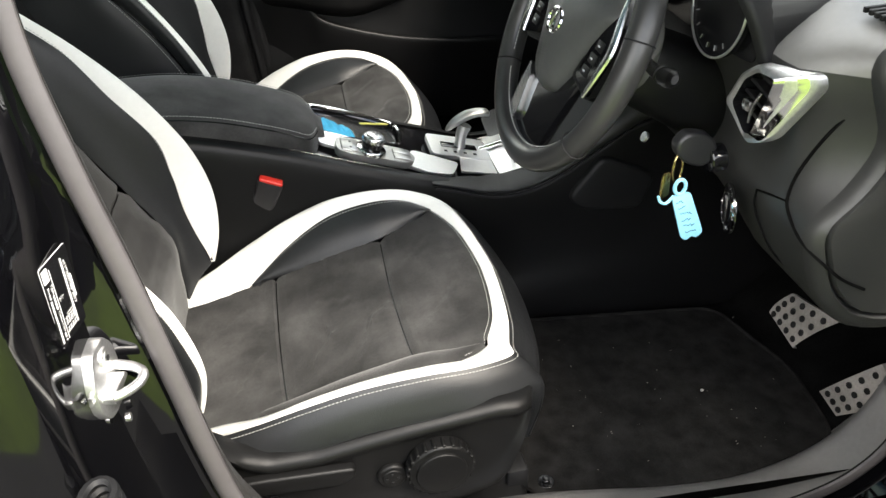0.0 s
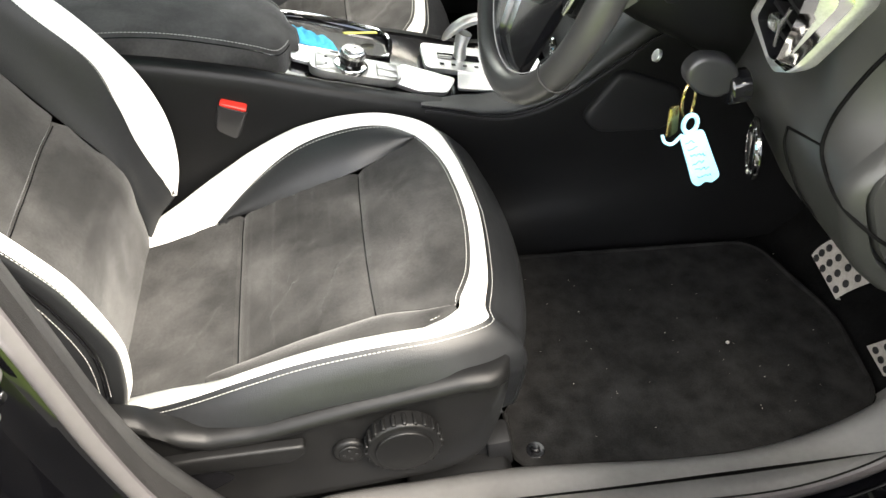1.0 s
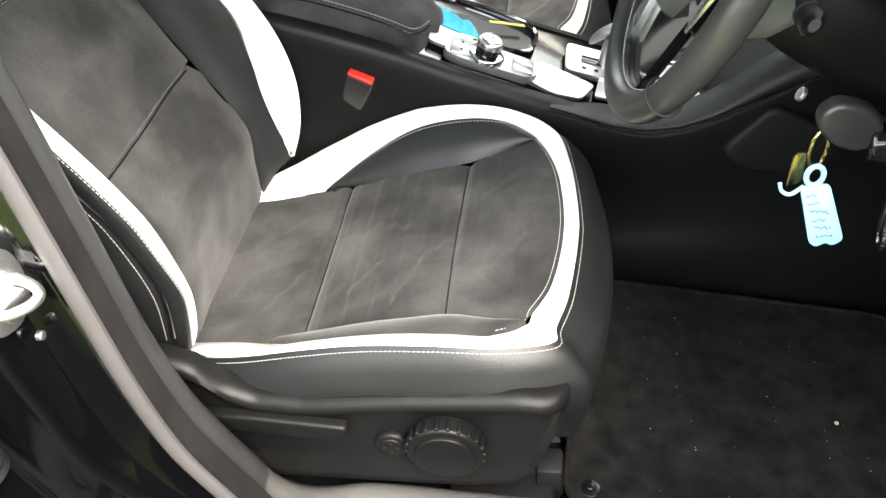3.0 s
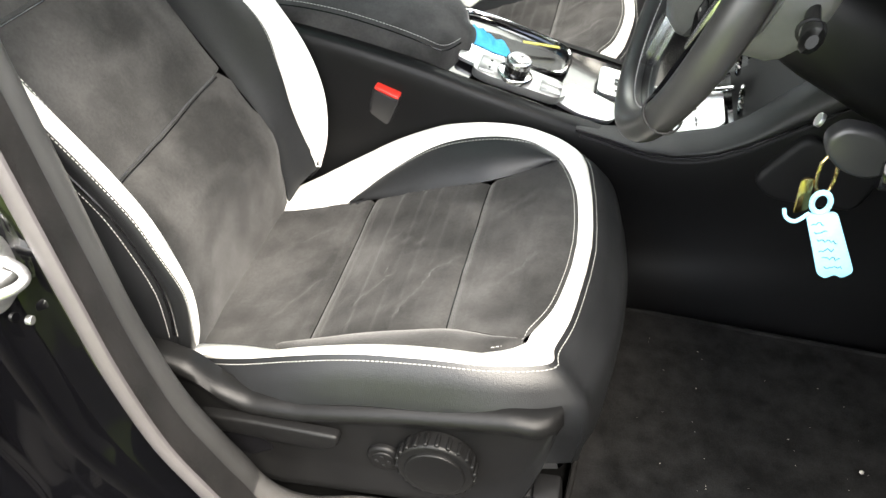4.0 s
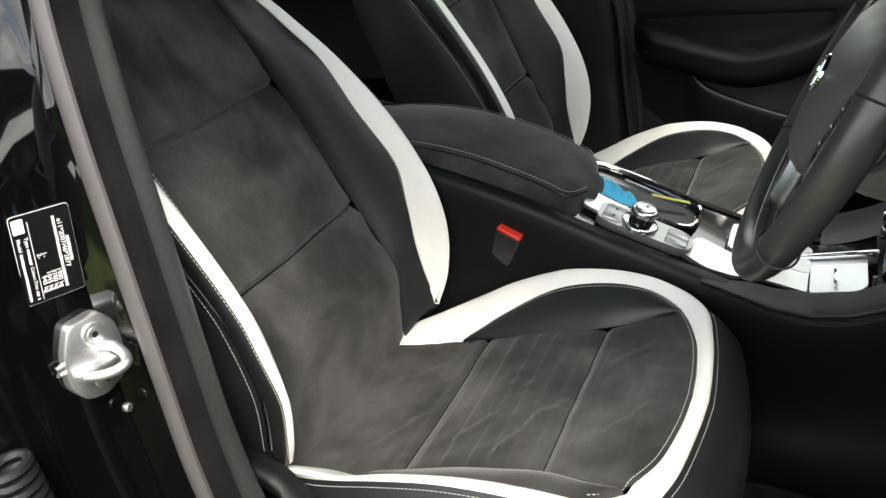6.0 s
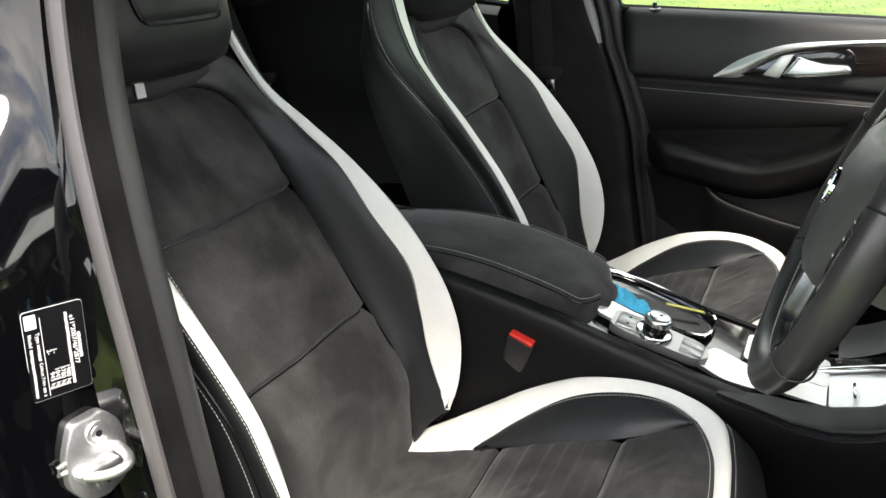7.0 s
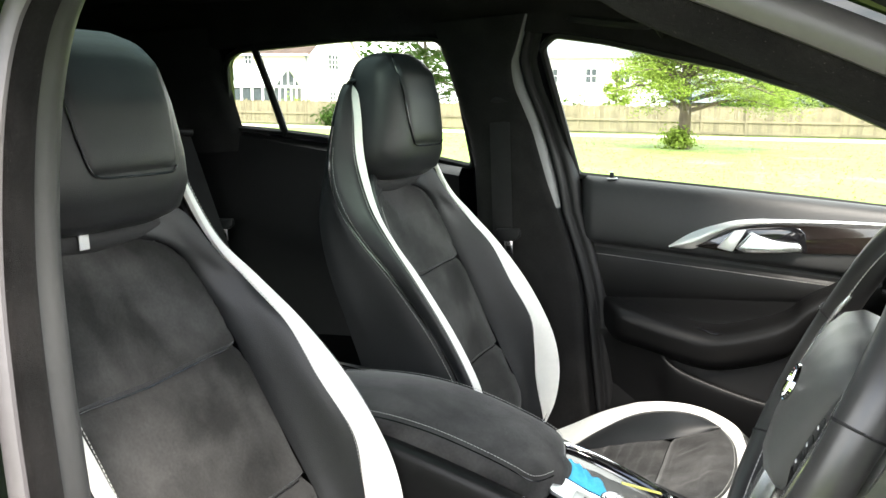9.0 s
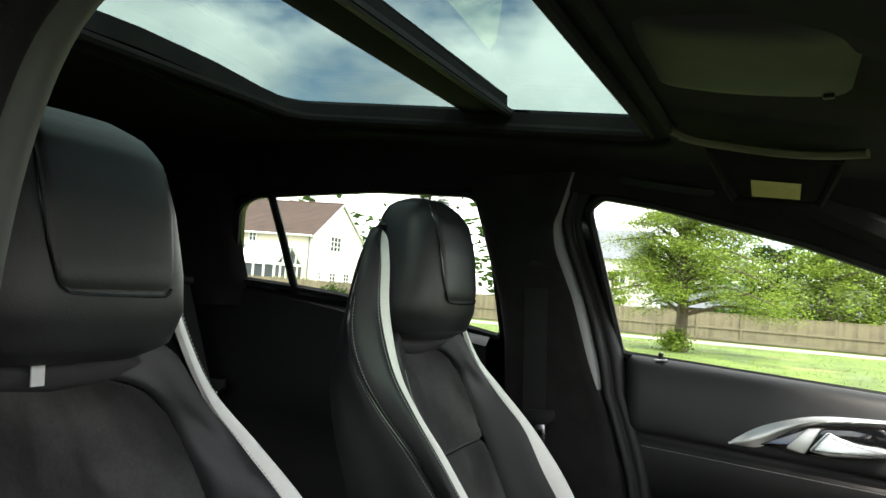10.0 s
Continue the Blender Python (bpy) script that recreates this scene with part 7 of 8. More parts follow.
def build_visors():
    v = thing("sun_visor", "olive-grey passenger sun visor, folded down, with a yellow sticker", "sun visor")
    A, B, C, D = Vector((0.296, 0.286, 1.327)), Vector((0.466, 0.296, 1.302)), Vector((0.441, 0.385, 1.256)), Vector((0.324, 0.385, 1.269))
    nrm = (B - A).cross(D - A).normalized()
    if nrm.z > 0:
        nrm = -nrm
    rows = [[A.lerp(B, k / 10).lerp(D.lerp(C, k / 10), i / 10) for k in range(11)] for i in range(11)]
    def cut(r):
        return [[p + nrm * 0.005 * (1 - (2 * i / 10 - 1) ** 6) * (1 - (2 * k / 10 - 1) ** 6) for k, p in enumerate(row)] for i, row in enumerate(r)]
    bm = join(grid(cut(rows)), grid([[p - nrm * 0.010 for p in row] for row in rows]))
    part("board", bm, OLIVE, v, "vinyl-covered visor board", sharp=0)
    part("edge", tube([*rows[0], *[r[-1] for r in rows[1:]], *rows[-1][::-1][1:], *[r[0] for r in rows[::-1][1:-1]]], 0.007, 8, closed=True), OLIVE, v)
    part("pivot", tube(spline([(0.262, 0.250, 1.340), (0.296, 0.262, 1.331), (0.380, 0.268, 1.314), (0.440, 0.262, 1.305), (0.492, 0.240, 1.300)], 20), 0.0085, 10, flat=0.7), VISOREDGE, v, "pale olive visor hinge edge")
    part("clip", tube([(0.252, 0.236, 1.345), (0.268, 0.244, 1.338)], 0.006, 8), VISOREDGE, v)
    S = [A.lerp(B, u).lerp(D.lerp(C, u), w) + nrm * 0.0065 for u, w in ((0.28, 0.50), (0.74, 0.50), (0.76, 0.86), (0.24, 0.86))]
    part("sticker", grid([[S[0], S[1]], [S[3], S[2]]]), material("sticker_yellow", (0.48, 0.46, 0.14), 0.6), v, "pale yellow warning sticker")
    o = thing("overhead_console", "dark overhead console ahead of the glass roof", "overhead console")
    rows = []
    for i in range(12):
        x = 0.262 + 0.20 * i / 11
        e = 0.022 * math.sin(math.pi * min(1, (i + 0.4) / 11.8)) ** 0.4
        rows.append([(x, -0.20 + 0.30 * k / 16, roof_z(x, 0) + 0.002 - e * (1 - (2 * k / 16 - 1) ** 8)) for k in range(17)])
    part("housing", grid(rows), LAMPBOX, o, "moulded dark lamp housing", sharp=0)
    part("lamp_button", box((0.012, 0.010, 0.006), (0.440, 0.055, roof_z(0.44, 0) - 0.014), 0.002), PLASTIC, o)
    g = thing("grab_handle", "dark fold-up grab handle above the passenger window", "grab handle")
    part("bar", tube(spline([(0.10, 0.545, 1.345), (0.13, 0.525, 1.328), (0.20, 0.520, 1.312), (0.27, 0.527, 1.300), (0.30, 0.545, 1.302)], 18), 0.009, 8), SOFT, g)


build_visors()


def build_cabin_mirror():
    m = thing("rear_view_mirror", "black framed interior mirror under the windscreen header", "mirror")
    far, near = Vector((0.530, 0.124, 1.197)), Vector((0.595, -0.104, 1.197))
    X = (near - far).normalized()
    Z = Vector((-math.cos(math.asin(X.x)), -X.x, 0.15)).normalized()
    Y = Z.cross(X).normalized()
    place = Matrix((X, Y, Z)).transposed().to_4x4()
    place.translation = (far + near) / 2
    def tr(bm):
        bmesh.ops.transform(bm, matrix=place, verts=bm.verts[:])
        return bm
    def shape(w, h, r):
        return rounded([(-w, -h), (w, -h), (w * 0.98, h), (-w * 0.98, h)], r, 4)
    part("housing", tr(plate(shape(0.119, 0.030, 0.012), "z", -0.026, 0.026, 0.007, 3)), SOFT, m, "black plastic mirror housing")
    part("glass", tr(plate(shape(0.113, 0.025, 0.009), "z", 0.0004, 0.001)), MIRROR, m, "clear mirror glass")
    part("sensor_cover", tr(plate(rounded([(-0.128, 0.0315), (0.085, 0.0315), (0.070, 0.105), (-0.130, 0.100)], 0.012, 4), "z", -0.034, 0.046, 0.006, 3)), SOFT, m, "black sensor cover behind the mirror")
    part("stalk", tube(spline([place @ Vector((0, 0, -0.02)), place @ Vector((0, 0.030, -0.035)), place @ Vector((0, 0.075, -0.045))], 8), 0.010, 10), SOFT, m)


build_cabin_mirror()


def build_driver_door():
    """The driver's door, swung wide open on its front hinges."""
    m = pose(0.955, -0.80, 0, 0, 0, 70)
    d = thing("driver_door", "black driver's door standing wide open", "car door", m)
    def shape(z):
        return 0.03 * math.sin(math.pi * min(1, max(0, (z - 0.36) / 0.62)))
    rows = [[(-0.02 - 1.0 * i / 20, 0.02 - shape(z), z) for z in [0.36 + 0.62 * k / 14 for k in range(15)]] for i in range(21)]
    inner = [[(p[0], 0.085, p[2]) for p in r] for r in rows]
    part("outer_skin", grid(rows), PAINT, d, "gloss black door skin", sharp=0)
    part("inner_card", grid(inner), SOFT, d, "soft black door card", sharp=0)
    rim = [rows[0][0], *rows[0][1:], *[r[-1] for r in rows[1:]], *rows[-1][::-1][1:], *[r[0] for r in rows[::-1][1:-1]]]
    rim2 = [(p[0], 0.085, p[2]) for p in rim]
    part("door_edge", grid([rim, rim2], closed=True), PAINT, d)
    fr = [(-0.10, 0.05, 0.985), (-0.34, 0.02, 1.12), (-0.62, -0.02, 1.225), (-0.88, -0.04, 1.245), (-0.955, -0.02, 1.15), (-1.0, 0.05, 0.985)]
    part("window_frame", tube(spline(fr, 30), 0.022, 8), SOFT, d, "black window frame")
    part("armrest", tube([(-0.30, 0.10, 0.74), (-0.60, 0.13, 0.73), (-0.88, 0.11, 0.74)], 0.035, 10), SOFT, d)


build_driver_door()

# ---- outdoors (world metres) ----
def ground_z(x, y):
    return -0.0088 * max(0.0, y) + 0.05 * noise.noise(Vector((x * 0.05, y * 0.05, 2)))


def outdoor(name, label, category, m=None, group="", kind=""):
    ob = new(name)
    ob.matrix_world = m or Matrix()
    return tagged(ob, label, category, group, kind)


def build_ground():
    xs = [-400, -200, -120, -80, -60, -45, -35, -27, -20, -14, -9, -5, -2, 0, 2, 5, 9, 14, 20, 30, 45, 80, 160, 400]
    ys = [-400, -150, -60, -30, -15, -8, -4, -2, 0, 2, 4, 7, 10, 14, 18, 22, 26, 30, 33, 36, 39, 44, 50, 60, 80, 130, 250, 600]
    structure("ground", grid([[(x, y, ground_z(x, y)) for y in ys] for x in xs]), GRASS, "mown green lawn with dry patches", m=Matrix(), k=1)
    rows = []
    for i in range(60):
        x = -60 + 90 * i / 59
        c = 34.6 + 0.6 * math.sin(x * 0.15)
        rows.append([(x, c - 1.7, ground_z(x, c - 1.7) + 0.012), (x, c, ground_z(x, c) + 0.03), (x, c + 1.7, ground_z(x, c + 1.7) + 0.012)])
    structure("pavement", grid(rows), GRAVEL, "pale gravel path along the fence", m=Matrix(), k=1)
    # unseen drive, added to cut the lawn's bounce up into the car
    drive = [[(x, y, ground_z(x, y) + 0.015) for y in (-1.95, -1.2, -0.6, 0, 0.6, 1.2, 1.7)] for x in (-60, -30, -14, -5, -2, 0, 2, 5, 14, 30, 60)]
    structure("road", grid(drive), TARMAC, "worn dark tarmac drive under the car, added unseen to cut bounced light", m=Matrix(), k=1)
    # grass tufts across the lawn
    rng = random.Random(5)
    verts, faces = [], []
    for _ in range(9000):
        x, y = rng.uniform(-16, 8), rng.uniform(9, 32.5)
        z = ground_z(x, y)
        for _ in range(2):
            a, l, w = rng.uniform(0, 6.28), rng.uniform(0.012, 0.035), 0.010
            c, s = math.cos(a), math.sin(a)
            n = len(verts)
            verts += [(x - w * c, y - w * s, z), (x + w * c, y + w * s, z), (x + rng.uniform(-0.04, 0.04), y + rng.uniform(-0.04, 0.04), z + l)]
            faces.append((n, n + 1, n + 2))
    me = bpy.data.meshes.new("grass_tufts")
    me.from_pydata(verts, [], faces)
    me.materials.append(GRASS)
    tagged(new("grass_tufts", me), "short uneven lawn grass", "grass", "", "stuff")


build_ground()


def leaf_cloud(rng, centre, spread, count, size, droop=0.35):
    """Small leaf blades about a centre: lists of points and faces."""
    verts, faces = [], []
    for _ in range(count):
        d = Vector((rng.gauss(0, 1), rng.gauss(0, 1), rng.gauss(0, 1)))
        p = Vector(centre) + Vector((d.x * spread[0], d.y * spread[1], d.z * spread[2]))
        t = Vector((rng.uniform(-1, 1), rng.uniform(-1, 1), rng.uniform(-1, 0.4) * droop)).normalized()
        u = t.cross(Vector((rng.uniform(-1, 1), rng.uniform(-1, 1), 1))).normalized()
        l = size * rng.uniform(0.7, 1.4)
        n = len(verts)
        verts += [p, p + t * l * 0.5 + u * l * 0.28, p + t * l, p + t * l * 0.5 - u * l * 0.28]
        faces.append((n, n + 1, n + 2, n + 3))
    return verts, faces


def build_tree(name, label, at, height, trunk, spread, layers, leaves, size, mat, seed, base=0.3, lean=0.0, sweep=0.0):
    """Tapered trunk, limbs and a crown of many leaf blades gathered on the limbs."""
    rng = random.Random(seed)
    t = outdoor(name, label, "tree", Matrix.Translation((at[0], at[1], ground_z(*at))))
    stem = spline([(0, 0, -0.1), (0.06 + lean * 0.2, 0, height * 0.25), (-0.04 + lean * 0.5, 0.05, height * 0.55), (lean, 0, height * 0.92)], 16)
    part("trunk", tube(stem, [trunk * (1.25 - 0.9 * i / 15) if i else trunk * 1.7 for i in range(16)], 9), BARK, t, "grey-brown tapering trunk", k=1)
    verts, faces = [], []
    for k in range(layers):
        f = base + (0.97 - base) * ((k + rng.random()) / layers)
        root = stem[min(15, int(f * 15))]
        a = k * 2.4 + rng.uniform(-0.4, 0.4)
        reach = spread * (1 - 0.62 * max(0, (f - base) / (1 - base)) ** 1.5) * rng.uniform(0.65, 1.08)
        reach *= 1 + sweep * max(0.0, math.cos(a))
        tip = root + Vector((math.cos(a) * reach, math.sin(a) * reach, height * (rng.uniform(0.0, 0.14) - 0.16 * sweep * max(0.0, math.cos(a)))))
        mid = root.lerp(tip, 0.5) + Vector((0, 0, 0.06 * height))
        limb = spline([root, mid, tip], 9)
        part("limb", tube(limb, [trunk * 0.42 * (1 - 0.85 * i / 8) for i in range(9)], 5), BARK, t, k=1)
        per = leaves // layers
        for j in range(6):
            c = limb[3 + j]
            off = Vector((rng.gauss(0, 0.10 * reach), rng.gauss(0, 0.10 * reach), rng.gauss(0, 0.05 * reach)))
            v, fc = leaf_cloud(rng, c + off * (0.6 if sweep else 1.0), (0.13 * reach, 0.13 * reach, 0.055 * reach) if sweep else (0.16 * reach, 0.16 * reach, 0.085 * reach), per // 6, size)
            n = len(verts)
            verts += v
            faces += [tuple(i + n for i in q) for q in fc]
    me = bpy.data.meshes.new("crown")
    me.from_pydata([tuple(v) for v in verts], [], faces)
    me.materials.append(mat)
    part("crown", me, mat, t, "loose crown of small leaves")
    return t


build_tree("young_tree", "young green tree standing alone on the lawn", (-2.62, 25.0), 5.6, 0.17, 2.45, 64, 66000, 0.075, LEAF, 3, base=0.30, sweep=0.45)
build_tree("garden_tree", "light green bushy tree behind the fence", (2.2, 42.0), 5.2, 0.14, 3.6, 30, 14000, 0.17, LEAF, 41, base=0.15)
build_tree("garden_tree", "tall dark green tree beyond the fence", (4.2, 46.0), 6.5, 0.2, 4.2, 26, 9000, 0.22, DARKLEAF, 8, base=0.2)
build_tree("garden_tree", "broad leafy tree beyond the fence", (-0.2, 50.0), 5.4, 0.2, 3.4, 26, 9000, 0.2, DARKLEAF, 12, base=0.2)
build_tree("garden_tree", "small leafy tree beyond the fence", (-8.6, 45.0), 3.3, 0.10, 1.0, 16, 2600, 0.16, LEAF, 14, base=0.25)
build_tree("garden_tree", "weeping birch with hanging leaves beside the house", (-19.5, 44.0), 8.5, 0.16, 2.3, 30, 26000, 0.11, DARKLEAF, 21, base=0.15)
build_tree("garden_tree", "dark hedge tree at the garden edge", (9.5, 47.0), 6.0, 0.2, 4.5, 24, 8000, 0.24, DARKLEAF, 31, base=0.1)


def build_bush(name, label, at, r, count, mat, seed):
    rng = random.Random(seed)
    b = outdoor(name, label, "bush", Matrix.Translation((at[0], at[1], ground_z(*at))))
    v, f = leaf_cloud(rng, (0, 0, r * 0.55), (r * 0.42, r * 0.42, r * 0.32), count, r * 0.22, droop=1.0)
    me = bpy.data.meshes.new("foliage")
    me.from_pydata([tuple(p) for p in v], [], f)
    me.materials.append(mat)
    part("foliage", me, mat, b, "dense small leaves")
    for k in range(4):
        a = k * 1.6
        part("stem", tube([(0, 0, -0.05), (0.2 * r * math.cos(a), 0.2 * r * math.sin(a), r * 0.5), (0.35 * r * math.cos(a), 0.35 * r * math.sin(a), r * 0.9)], 0.015, 5), BARK, b, k=1)


build_bush("bush", "suckers and rough grass round the tree's foot", (-2.72, 24.7), 0.50, 1500, LEAF, 5)
for k, (x, y) in enumerate([(-21.5, 37.0), (-26.6, 41.0), (-2.0, 39.5), (6.0, 39.5), (-9.5, 39.4)]):
    build_bush("bush", "green garden shrub by the fence", (x, y), 0.9 + 0.2 * (k % 3), 900, LEAF if k % 2 else DARKLEAF, 40 + k)


def build_fence():
    """Panels of upright boards between posts along the garden side."""
    yf, wide, high = 37.6, 1.85, 1.22
    def post_mesh(p):
        part("post", box((0.10, 0.10, high + 0.12), (-wide / 2, 0, (high + 0.12) / 2), 0.01), FENCE, p, "square fence post", smooth=False, k=1)
    rng = random.Random(9)
    protos = []
    for var in range(3):
        p = outdoor("fence_panel", "weathered close-boarded wooden fence panel", "fence", Matrix.Translation((-32 + wide * var, yf, ground_z(-32 + wide * var, yf))), "garden fence")
        post_mesh(p)
        n = 15
        for i in range(n):
            w = wide / n
            h = high - rng.uniform(0, 0.03)
            part("board", box((w * 0.96, 0.018, h), (-wide / 2 + w * (i + 0.5), -0.012 * (i % 2), h / 2 + 0.03), 0.0), FENCE, p, smooth=False, k=1)
        for z in (0.12, 0.62):
            part("rail", box((wide, 0.05, 0.09), (0, -0.045, z)), FENCE, p, smooth=False, k=1)
        part("cap_rail", box((wide, 0.07, 0.03), (0, 0, high + 0.03)), FENCE, p, smooth=False, k=1)
        protos.append(p)
    for i in range(3, 26):
        x = -32 + wide * i
        copy_thing(protos[i % 3], Matrix.Translation((x, yf + 0.05 * math.sin(i), ground_z(x, yf))))
    g = outdoor("field_gate", "grey wooden five-bar gate by the house", "gate", Matrix.Translation((-36.2, yf, ground_z(-36, yf))))
    for z in (0.2, 0.42, 0.64, 0.88, 1.15):
        part("bar", box((3.6, 0.04, 0.09), (0, 0, z)), FENCE, g, smooth=False, k=1)
    for x in (-1.8, 1.8):
        part("post", box((0.14, 0.14, 1.4), (x, 0, 0.7)), FENCE, g, smooth=False, k=1)
    part("brace", box((3.5, 0.03, 0.09), (0, 0.03, 0.65), turn=Matrix.Rotation(radians(-14), 4, "Y")), FENCE, g, smooth=False, k=1)
    for i in range(4):
        x = -39.5 - wide * i
        copy_thing(protos[i % 3], Matrix.Translation((x, yf, ground_z(x, yf))))


build_fence()


def window_at(parent, centre, w, h, axis, bars=(2, 3)):
    """A white casement with its bars, set on a wall that faces -y or +x."""
    cx, cy, cz = centre
    def bx(du, dz, su, sz, out, depth):
        if axis == "y":
            return box((su, depth, sz), (cx + du, cy - out, cz + dz))
        return box((depth, su, sz), (cx + out, cy + du, cz + dz))
    win = part("window", bx(0, 0, w, h, 0.01, 0.04), PANE, parent, "dark glazed window", smooth=False, k=1)
    t = 0.09
    for du in (-w / 2, w / 2):
        part("frame", bx(du, 0, t, h + t, 0.04, 0.06), WHITEWOOD, win, smooth=False, k=1)
    for dz in (-h / 2, h / 2):
        part("frame", bx(0, dz, w + t, t, 0.04, 0.06), WHITEWOOD, win, smooth=False, k=1)
    for i in range(1, bars[0]):
        part("bar", bx(-w / 2 + w * i / bars[0], 0, 0.06, h, 0.04, 0.05), WHITEWOOD, win, smooth=False, k=1)
    for j in range(1, bars[1]):
        part("bar", bx(0, -h / 2 + h * j / bars[1], w, 0.04, 0.04, 0.05), WHITEWOOD, win, smooth=False, k=1)


HOUSE = pose(-29.42, 47.65, 0, 0, 0, 7.7)  # the near corner of the house; its front runs along local -x, its gable end along y


def build_house():
    x1, x0, y0, y1 = 0.0, -17.0, 0.0, 9.5
    zb = -0.45
    h = outdoor("house", "cream rendered two-storey house with a red tiled roof", "house", HOUSE)
    ze, zr = 3.95, 6.50
    part("wall", box((x1 - x0 - 0.6, 0.3, ze - zb), ((x0 + x1) / 2, y0 + 0.15, (ze + zb) / 2)), RENDERWALL, h, "cream rendered front", smooth=False, k=1)
    part("wall", box((x1 - x0 - 0.6, 0.3, ze - zb), ((x0 + x1) / 2, y1 - 0.15, (ze + zb) / 2)), RENDERWALL, h, smooth=False, k=1)
    ym = (y0 + y1) / 2
    gable = [(y0, zb), (y1, zb), (y1, ze), (ym, zr - 0.1), (y0, ze)]
    part("gable_wall", plate(gable, "x", x1 - 0.3, 0.3), PALEWALL, h, "white rendered gable end", smooth=False, k=1)
    part("gable_wall", plate(gable, "x", x0, 0.3), PALEWALL, h, smooth=False, k=1)
    roof_mesh = []
    for sgn in (-1, 1):
        ye = y0 - 0.3 if sgn < 0 else y1 + 0.3
        for c in range(26):
            f0, f1 = c / 26, (c + 1) / 26
            a = Vector((0, ye + (ym - ye) * f0, ze - 0.12 + (zr - ze + 0.12) * f0))
            b = Vector((0, ye + (ym - ye) * f1, ze - 0.12 + (zr - ze + 0.12) * f1))
            rows = [[(x, a.y, a.z + 0.05) for x in (x0 - 0.15, x1 + 0.12)], [(x, b.y, b.z + 0.015) for x in (x0 - 0.15, x1 + 0.12)]]
            lip = [[(x, a.y, a.z - 0.01) for x in (x0 - 0.15, x1 + 0.12)], rows[0]]
            roof_mesh += [grid(rows), grid(lip)]
    part("roof", join(*roof_mesh), ROOFTILE, h, "red-brown tiled roof in courses", smooth=False, k=1)
    part("ridge", tube([(x0 - 0.15, ym, zr), (x1 + 0.12, ym, zr)], 0.10, 8), ROOFTILE, h, k=1)
    for ya, yb in ((y0 - 0.3, ym), (y1 + 0.3, ym)):
        part("bargeboard", tube([(x1 + 0.10, ya, ze - 0.18), (x1 + 0.10, yb, zr - 0.06)], 0.07, 4), WHITEWOOD, h, k=1)
    part("downpipe", tube([(x1 - 0.25, y0 - 0.08, zb), (x1 - 0.25, y0 - 0.08, ze - 0.1)], 0.05, 8), SLATE, h, "dark drainpipe", k=1)
    part("gutter", tube([(x0, y0 - 0.35, ze - 0.12), (x1, y0 - 0.35, ze - 0.12)], 0.06, 8), WHITEWOOD, h, k=1)
    window_at(h, (x1, 3.9, 3.50), 1.9, 1.05, "x", (3, 3))
    window_at(h, (x1, 1.3, 1.05), 0.6, 0.8, "x", (2, 3))
    window_at(h, (x1, 3.7, 1.05), 1.1, 0.8, "x", (2, 3))
    window_at(h, (x1, 6.4, 1.05), 1.1, 0.8, "x", (2, 3))
    for x in (-4.5, -9.0, -13.0):
        window_at(h, (x, y0, 3.40), 0.55, 0.95, "y", (2, 3))
    for x in (-9.4, -13.0):
        window_at(h, (x, y0, 1.0), 1.0, 1.2, "y", (2, 3))
    return zb


HOUSE_Z = build_house()


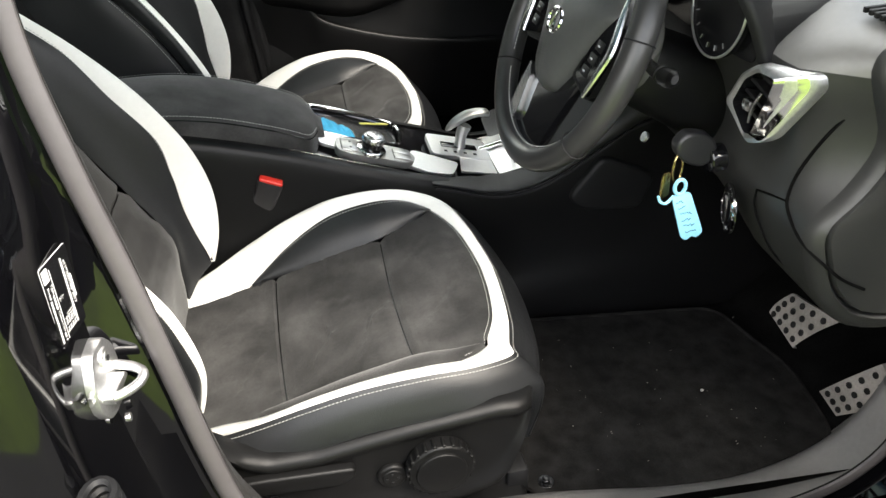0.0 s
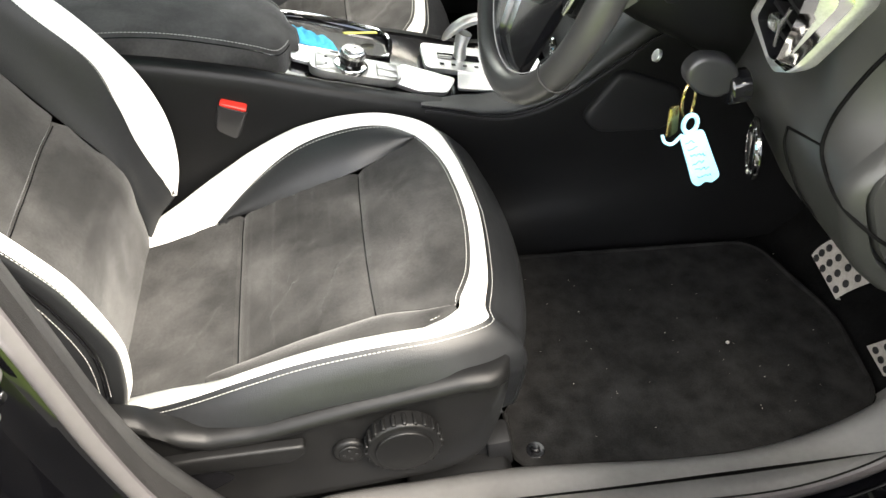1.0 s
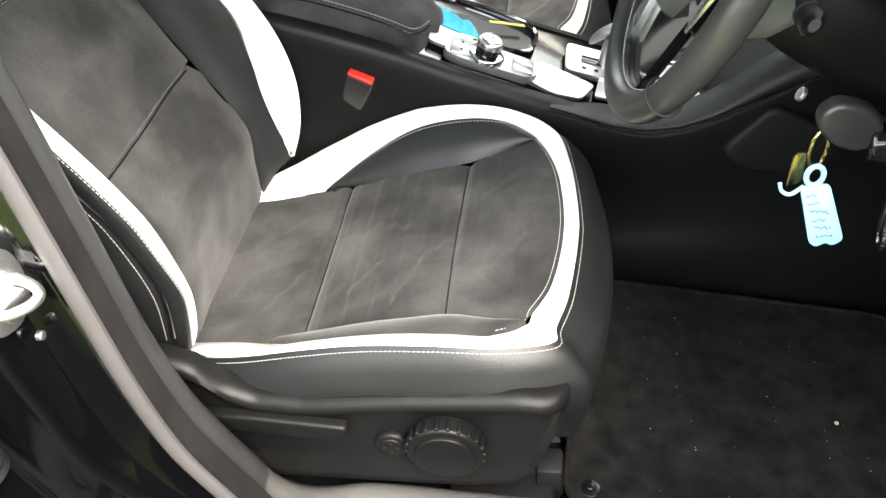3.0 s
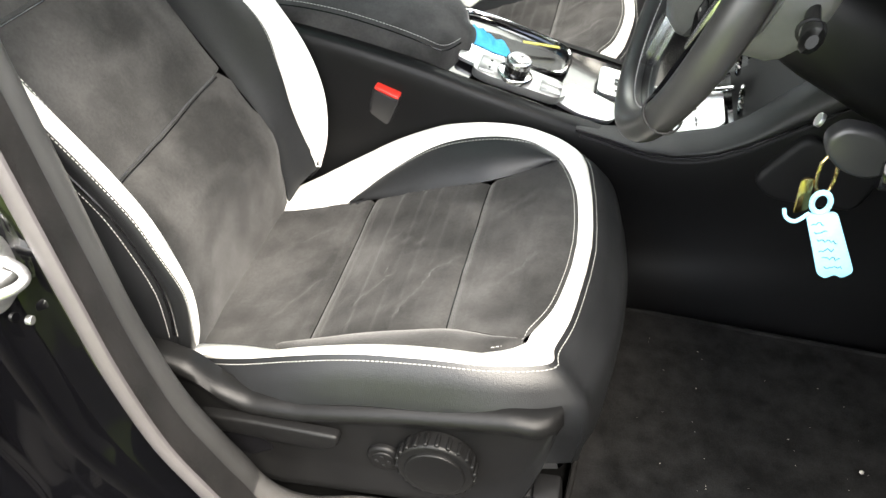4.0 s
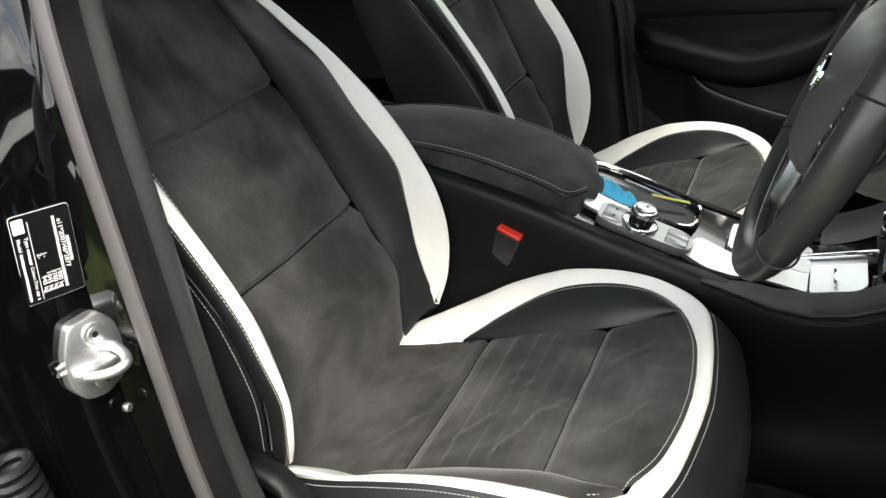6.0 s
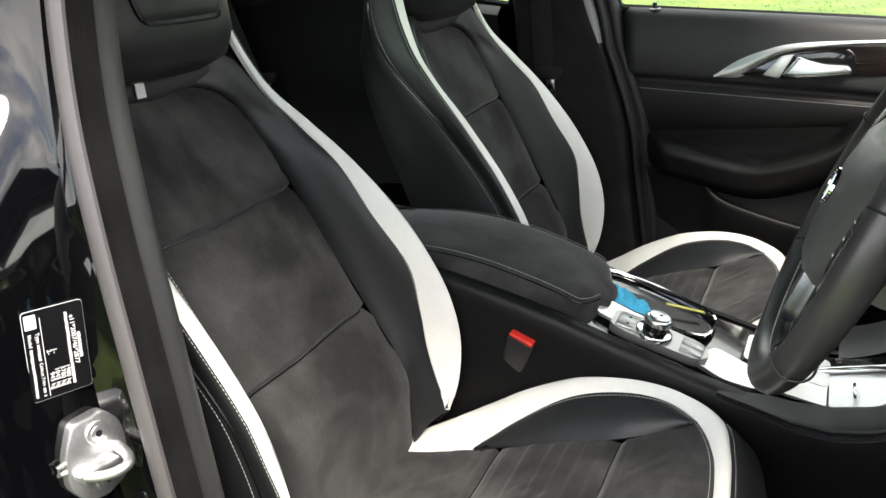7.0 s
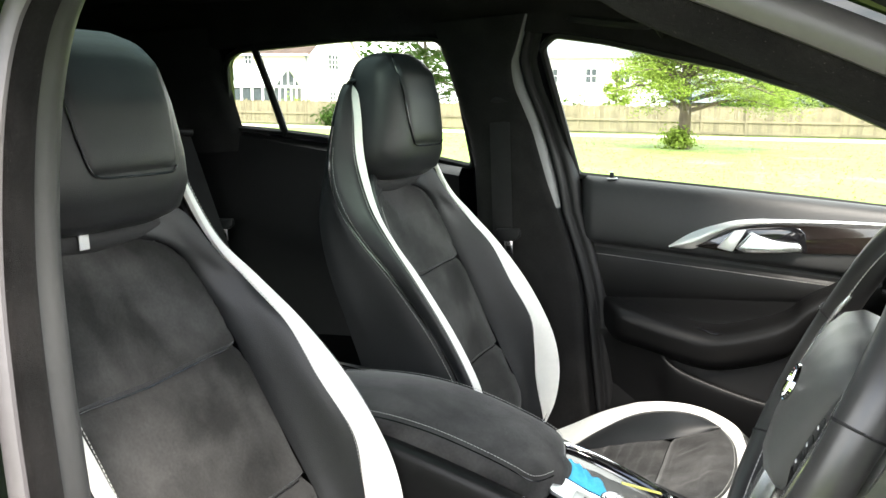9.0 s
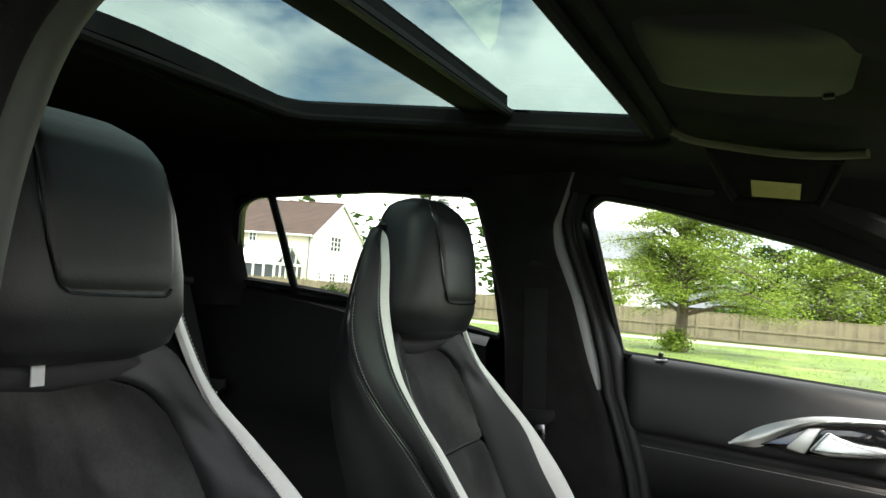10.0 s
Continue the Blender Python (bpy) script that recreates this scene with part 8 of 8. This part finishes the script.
def build_conservatory(zb):
    """Glazed room against the front, its gable facing the garden side, and a lean-to beyond it."""
    c = outdoor("conservatory", "white-framed glazed conservatory against the house", "conservatory", HOUSE)
    xa, xb, ya, yb, ze, zr = -3.5, -0.6, -4.3, -0.1, 1.75, 3.0
    ym = (ya + yb) / 2
    part("gable_glass", plate([(ya, zb), (yb, zb), (yb, ze), (ym, zr), (ya, ze)], "x", xb - 0.05, 0.02), PANE, c, "dark glass gable", smooth=False, k=1)
    part("base_wall", box((0.2, yb - ya, 0.55), (xb - 0.05, ym, zb + 0.27)), PALEWALL, c, smooth=False, k=1)
    part("base_wall", box((xb - xa, 0.2, 0.55), ((xa + xb) / 2, ya, zb + 0.27)), PALEWALL, c, smooth=False, k=1)
    for i in range(6):
        y = ya + (yb - ya) * i / 5
        part("mullion", box((0.09, 0.13, ze - zb), (xb, y, (ze + zb) / 2)), WHITEWOOD, c, smooth=False, k=1)
    part("eaves_beam", box((0.12, yb - ya, 0.16), (xb, ym, ze)), WHITEWOOD, c, smooth=False, k=1)
    for y in (ya, yb):
        part("rafter", tube([(xb, y, ze), (xb, ym, zr)], 0.09, 6), WHITEWOOD, c, k=1)
    for f in (0.27, 0.5, 0.73):
        y = ya + (yb - ya) * f
        top = ze + (zr - ze) * (1 - abs(2 * f - 1))
        part("gable_post", box((0.08, 0.09, top - ze), (xb, y, (top + ze) / 2)), WHITEWOOD, c, smooth=False, k=1)
    part("ridge", tube([(xa, ym, zr), (xb, ym, zr)], 0.08, 6), WHITEWOOD, c, k=1)
    glassroof = material("pale_roof_glass", (0.55, 0.6, 0.62), 0.15)
    for sy in (ya, yb):
        part("roof_pane", grid([[(xa, sy, ze + 0.02), (xb, sy, ze + 0.02)], [(xa, ym, zr + 0.02), (xb, ym, zr + 0.02)]]), glassroof, c, "pale glazed roof", smooth=False, k=1)
    for i in range(6):
        x = xa + (xb - xa) * i / 5
        part("roof_bar", tube([(x, ya, ze + 0.04), (x, ym, zr + 0.04)], 0.04, 4), WHITEWOOD, c, k=1)
    part("front_glass", box((xb - xa, 0.04, ze - zb), ((xa + xb) / 2, ya + 0.05, (ze + zb) / 2)), PANE, c, smooth=False, k=1)
    for i in range(5):
        x = xa + (xb - xa) * i / 4
        part("mullion", box((0.12, 0.09, ze - zb), (x, ya, (ze + zb) / 2)), WHITEWOOD, c, smooth=False, k=1)
    part("eaves_beam", box((xb - xa, 0.12, 0.16), ((xa + xb) / 2, ya, ze)), WHITEWOOD, c, smooth=False, k=1)
    l = outdoor("porch", "low lean-to porch with a grey slate roof", "porch", HOUSE)
    part("wall", box((6.0, 3.4, 1.7 - zb), (-6.6, -1.75, (1.7 + zb) / 2)), PALEWALL, l, smooth=False, k=1)
    part("roof", grid([[(-9.8, -3.8, 1.65), (-3.55, -3.8, 1.65)], [(-9.8, -0.1, 3.0), (-3.55, -0.1, 3.0)]]), SLATE, l, "grey slate lean-to roof", smooth=False, k=1)
    for x in (-4.6, -6.4, -8.2):
        window_at(l, (x, -3.45, 0.85), 1.1, 1.0, "y", (2, 2))


build_conservatory(HOUSE_Z)


def build_barn():
    b = outdoor("garden_building", "low outbuilding with a blue-grey roof behind the fence", "shed", Matrix.Translation((-1.0, 58.0, ground_z(0, 58))))
    part("wall", box((13, 4, 1.6), (0, 0, 0.8)), BARK, b, smooth=False, k=1)
    rows = [[(x, -2.3, 1.5) for x in (-6.8, 6.8)], [(x, 0, 3.1) for x in (-6.6, 6.6)], [(x, 2.3, 1.5) for x in (-6.8, 6.8)]]
    part("roof", grid(rows), SLATE, b, "blue-grey sheet roof", smooth=False, k=1)
    h2 = outdoor("far_house", "pale house with a slate roof half hidden by trees", "house", Matrix.Translation((-14.5, 66.0, ground_z(-14, 66))))
    part("wall", box((9, 7, 4.8), (0, 0, 2.4)), PALEWALL, h2, smooth=False, k=1)
    part("roof", grid([[(x, -3.8, 4.7) for x in (-4.8, 4.8)], [(x, 0, 7.2) for x in (-4.8, 4.8)], [(x, 3.8, 4.7) for x in (-4.8, 4.8)]]), SLATE, h2, smooth=False, k=1)
    for x in (-2.5, 0.5, 3):
        window_at(h2, (x, -3.5, 3.4), 0.9, 1.1, "y", (2, 2))


build_barn()


def build_far_woods():
    """A belt of distant trees that closes the horizon."""
    rng = random.Random(77)
    verts, faces = [], []
    for k in range(230):
        a = 2 * math.pi * k / 230 + rng.uniform(-0.01, 0.01)
        r = rng.uniform(110, 150)
        h = rng.uniform(7, 13)
        for j in range(3):
            c = Vector((r * math.cos(a), r * math.sin(a) + 10, h * (0.25 + 0.28 * j)))
            v, f = leaf_cloud(rng, c, (2.6, 2.6, h * 0.16), 45, 1.5)
            n = len(verts)
            verts += v
            faces += [tuple(i + n for i in q) for q in f]
    me = bpy.data.meshes.new("far_woods")
    me.from_pydata([tuple(v) for v in verts], [], faces)
    me.materials.append(DARKLEAF)
    tagged(new("far_woods", me), "distant belt of dark green woodland", "woods", "", "stuff")


build_far_woods()


def build_hedge_screen():
    """An unseen hedge bank that closes the driver's side, added to block low light."""
    rows = []
    for i in range(80):
        x = -30 + 60 * i / 79
        t = 1.7 + 0.25 * noise.noise(Vector((x * 0.5, 0, 4)))
        rows.append([(x, -6.6 + 0.25 * noise.noise(Vector((x, z, 1.5))) - 0.25 * (z > 2), min(z, t)) for z in (-0.1, 0.5, 1.0, 1.5, 2.0, 2.4, 3.0)] + [(x, -7.8, t)])
    structure("backdrop", grid(rows), DARKLEAF, "dark hedge out of view, added to block low light", m=Matrix(), k=1)


build_hedge_screen()
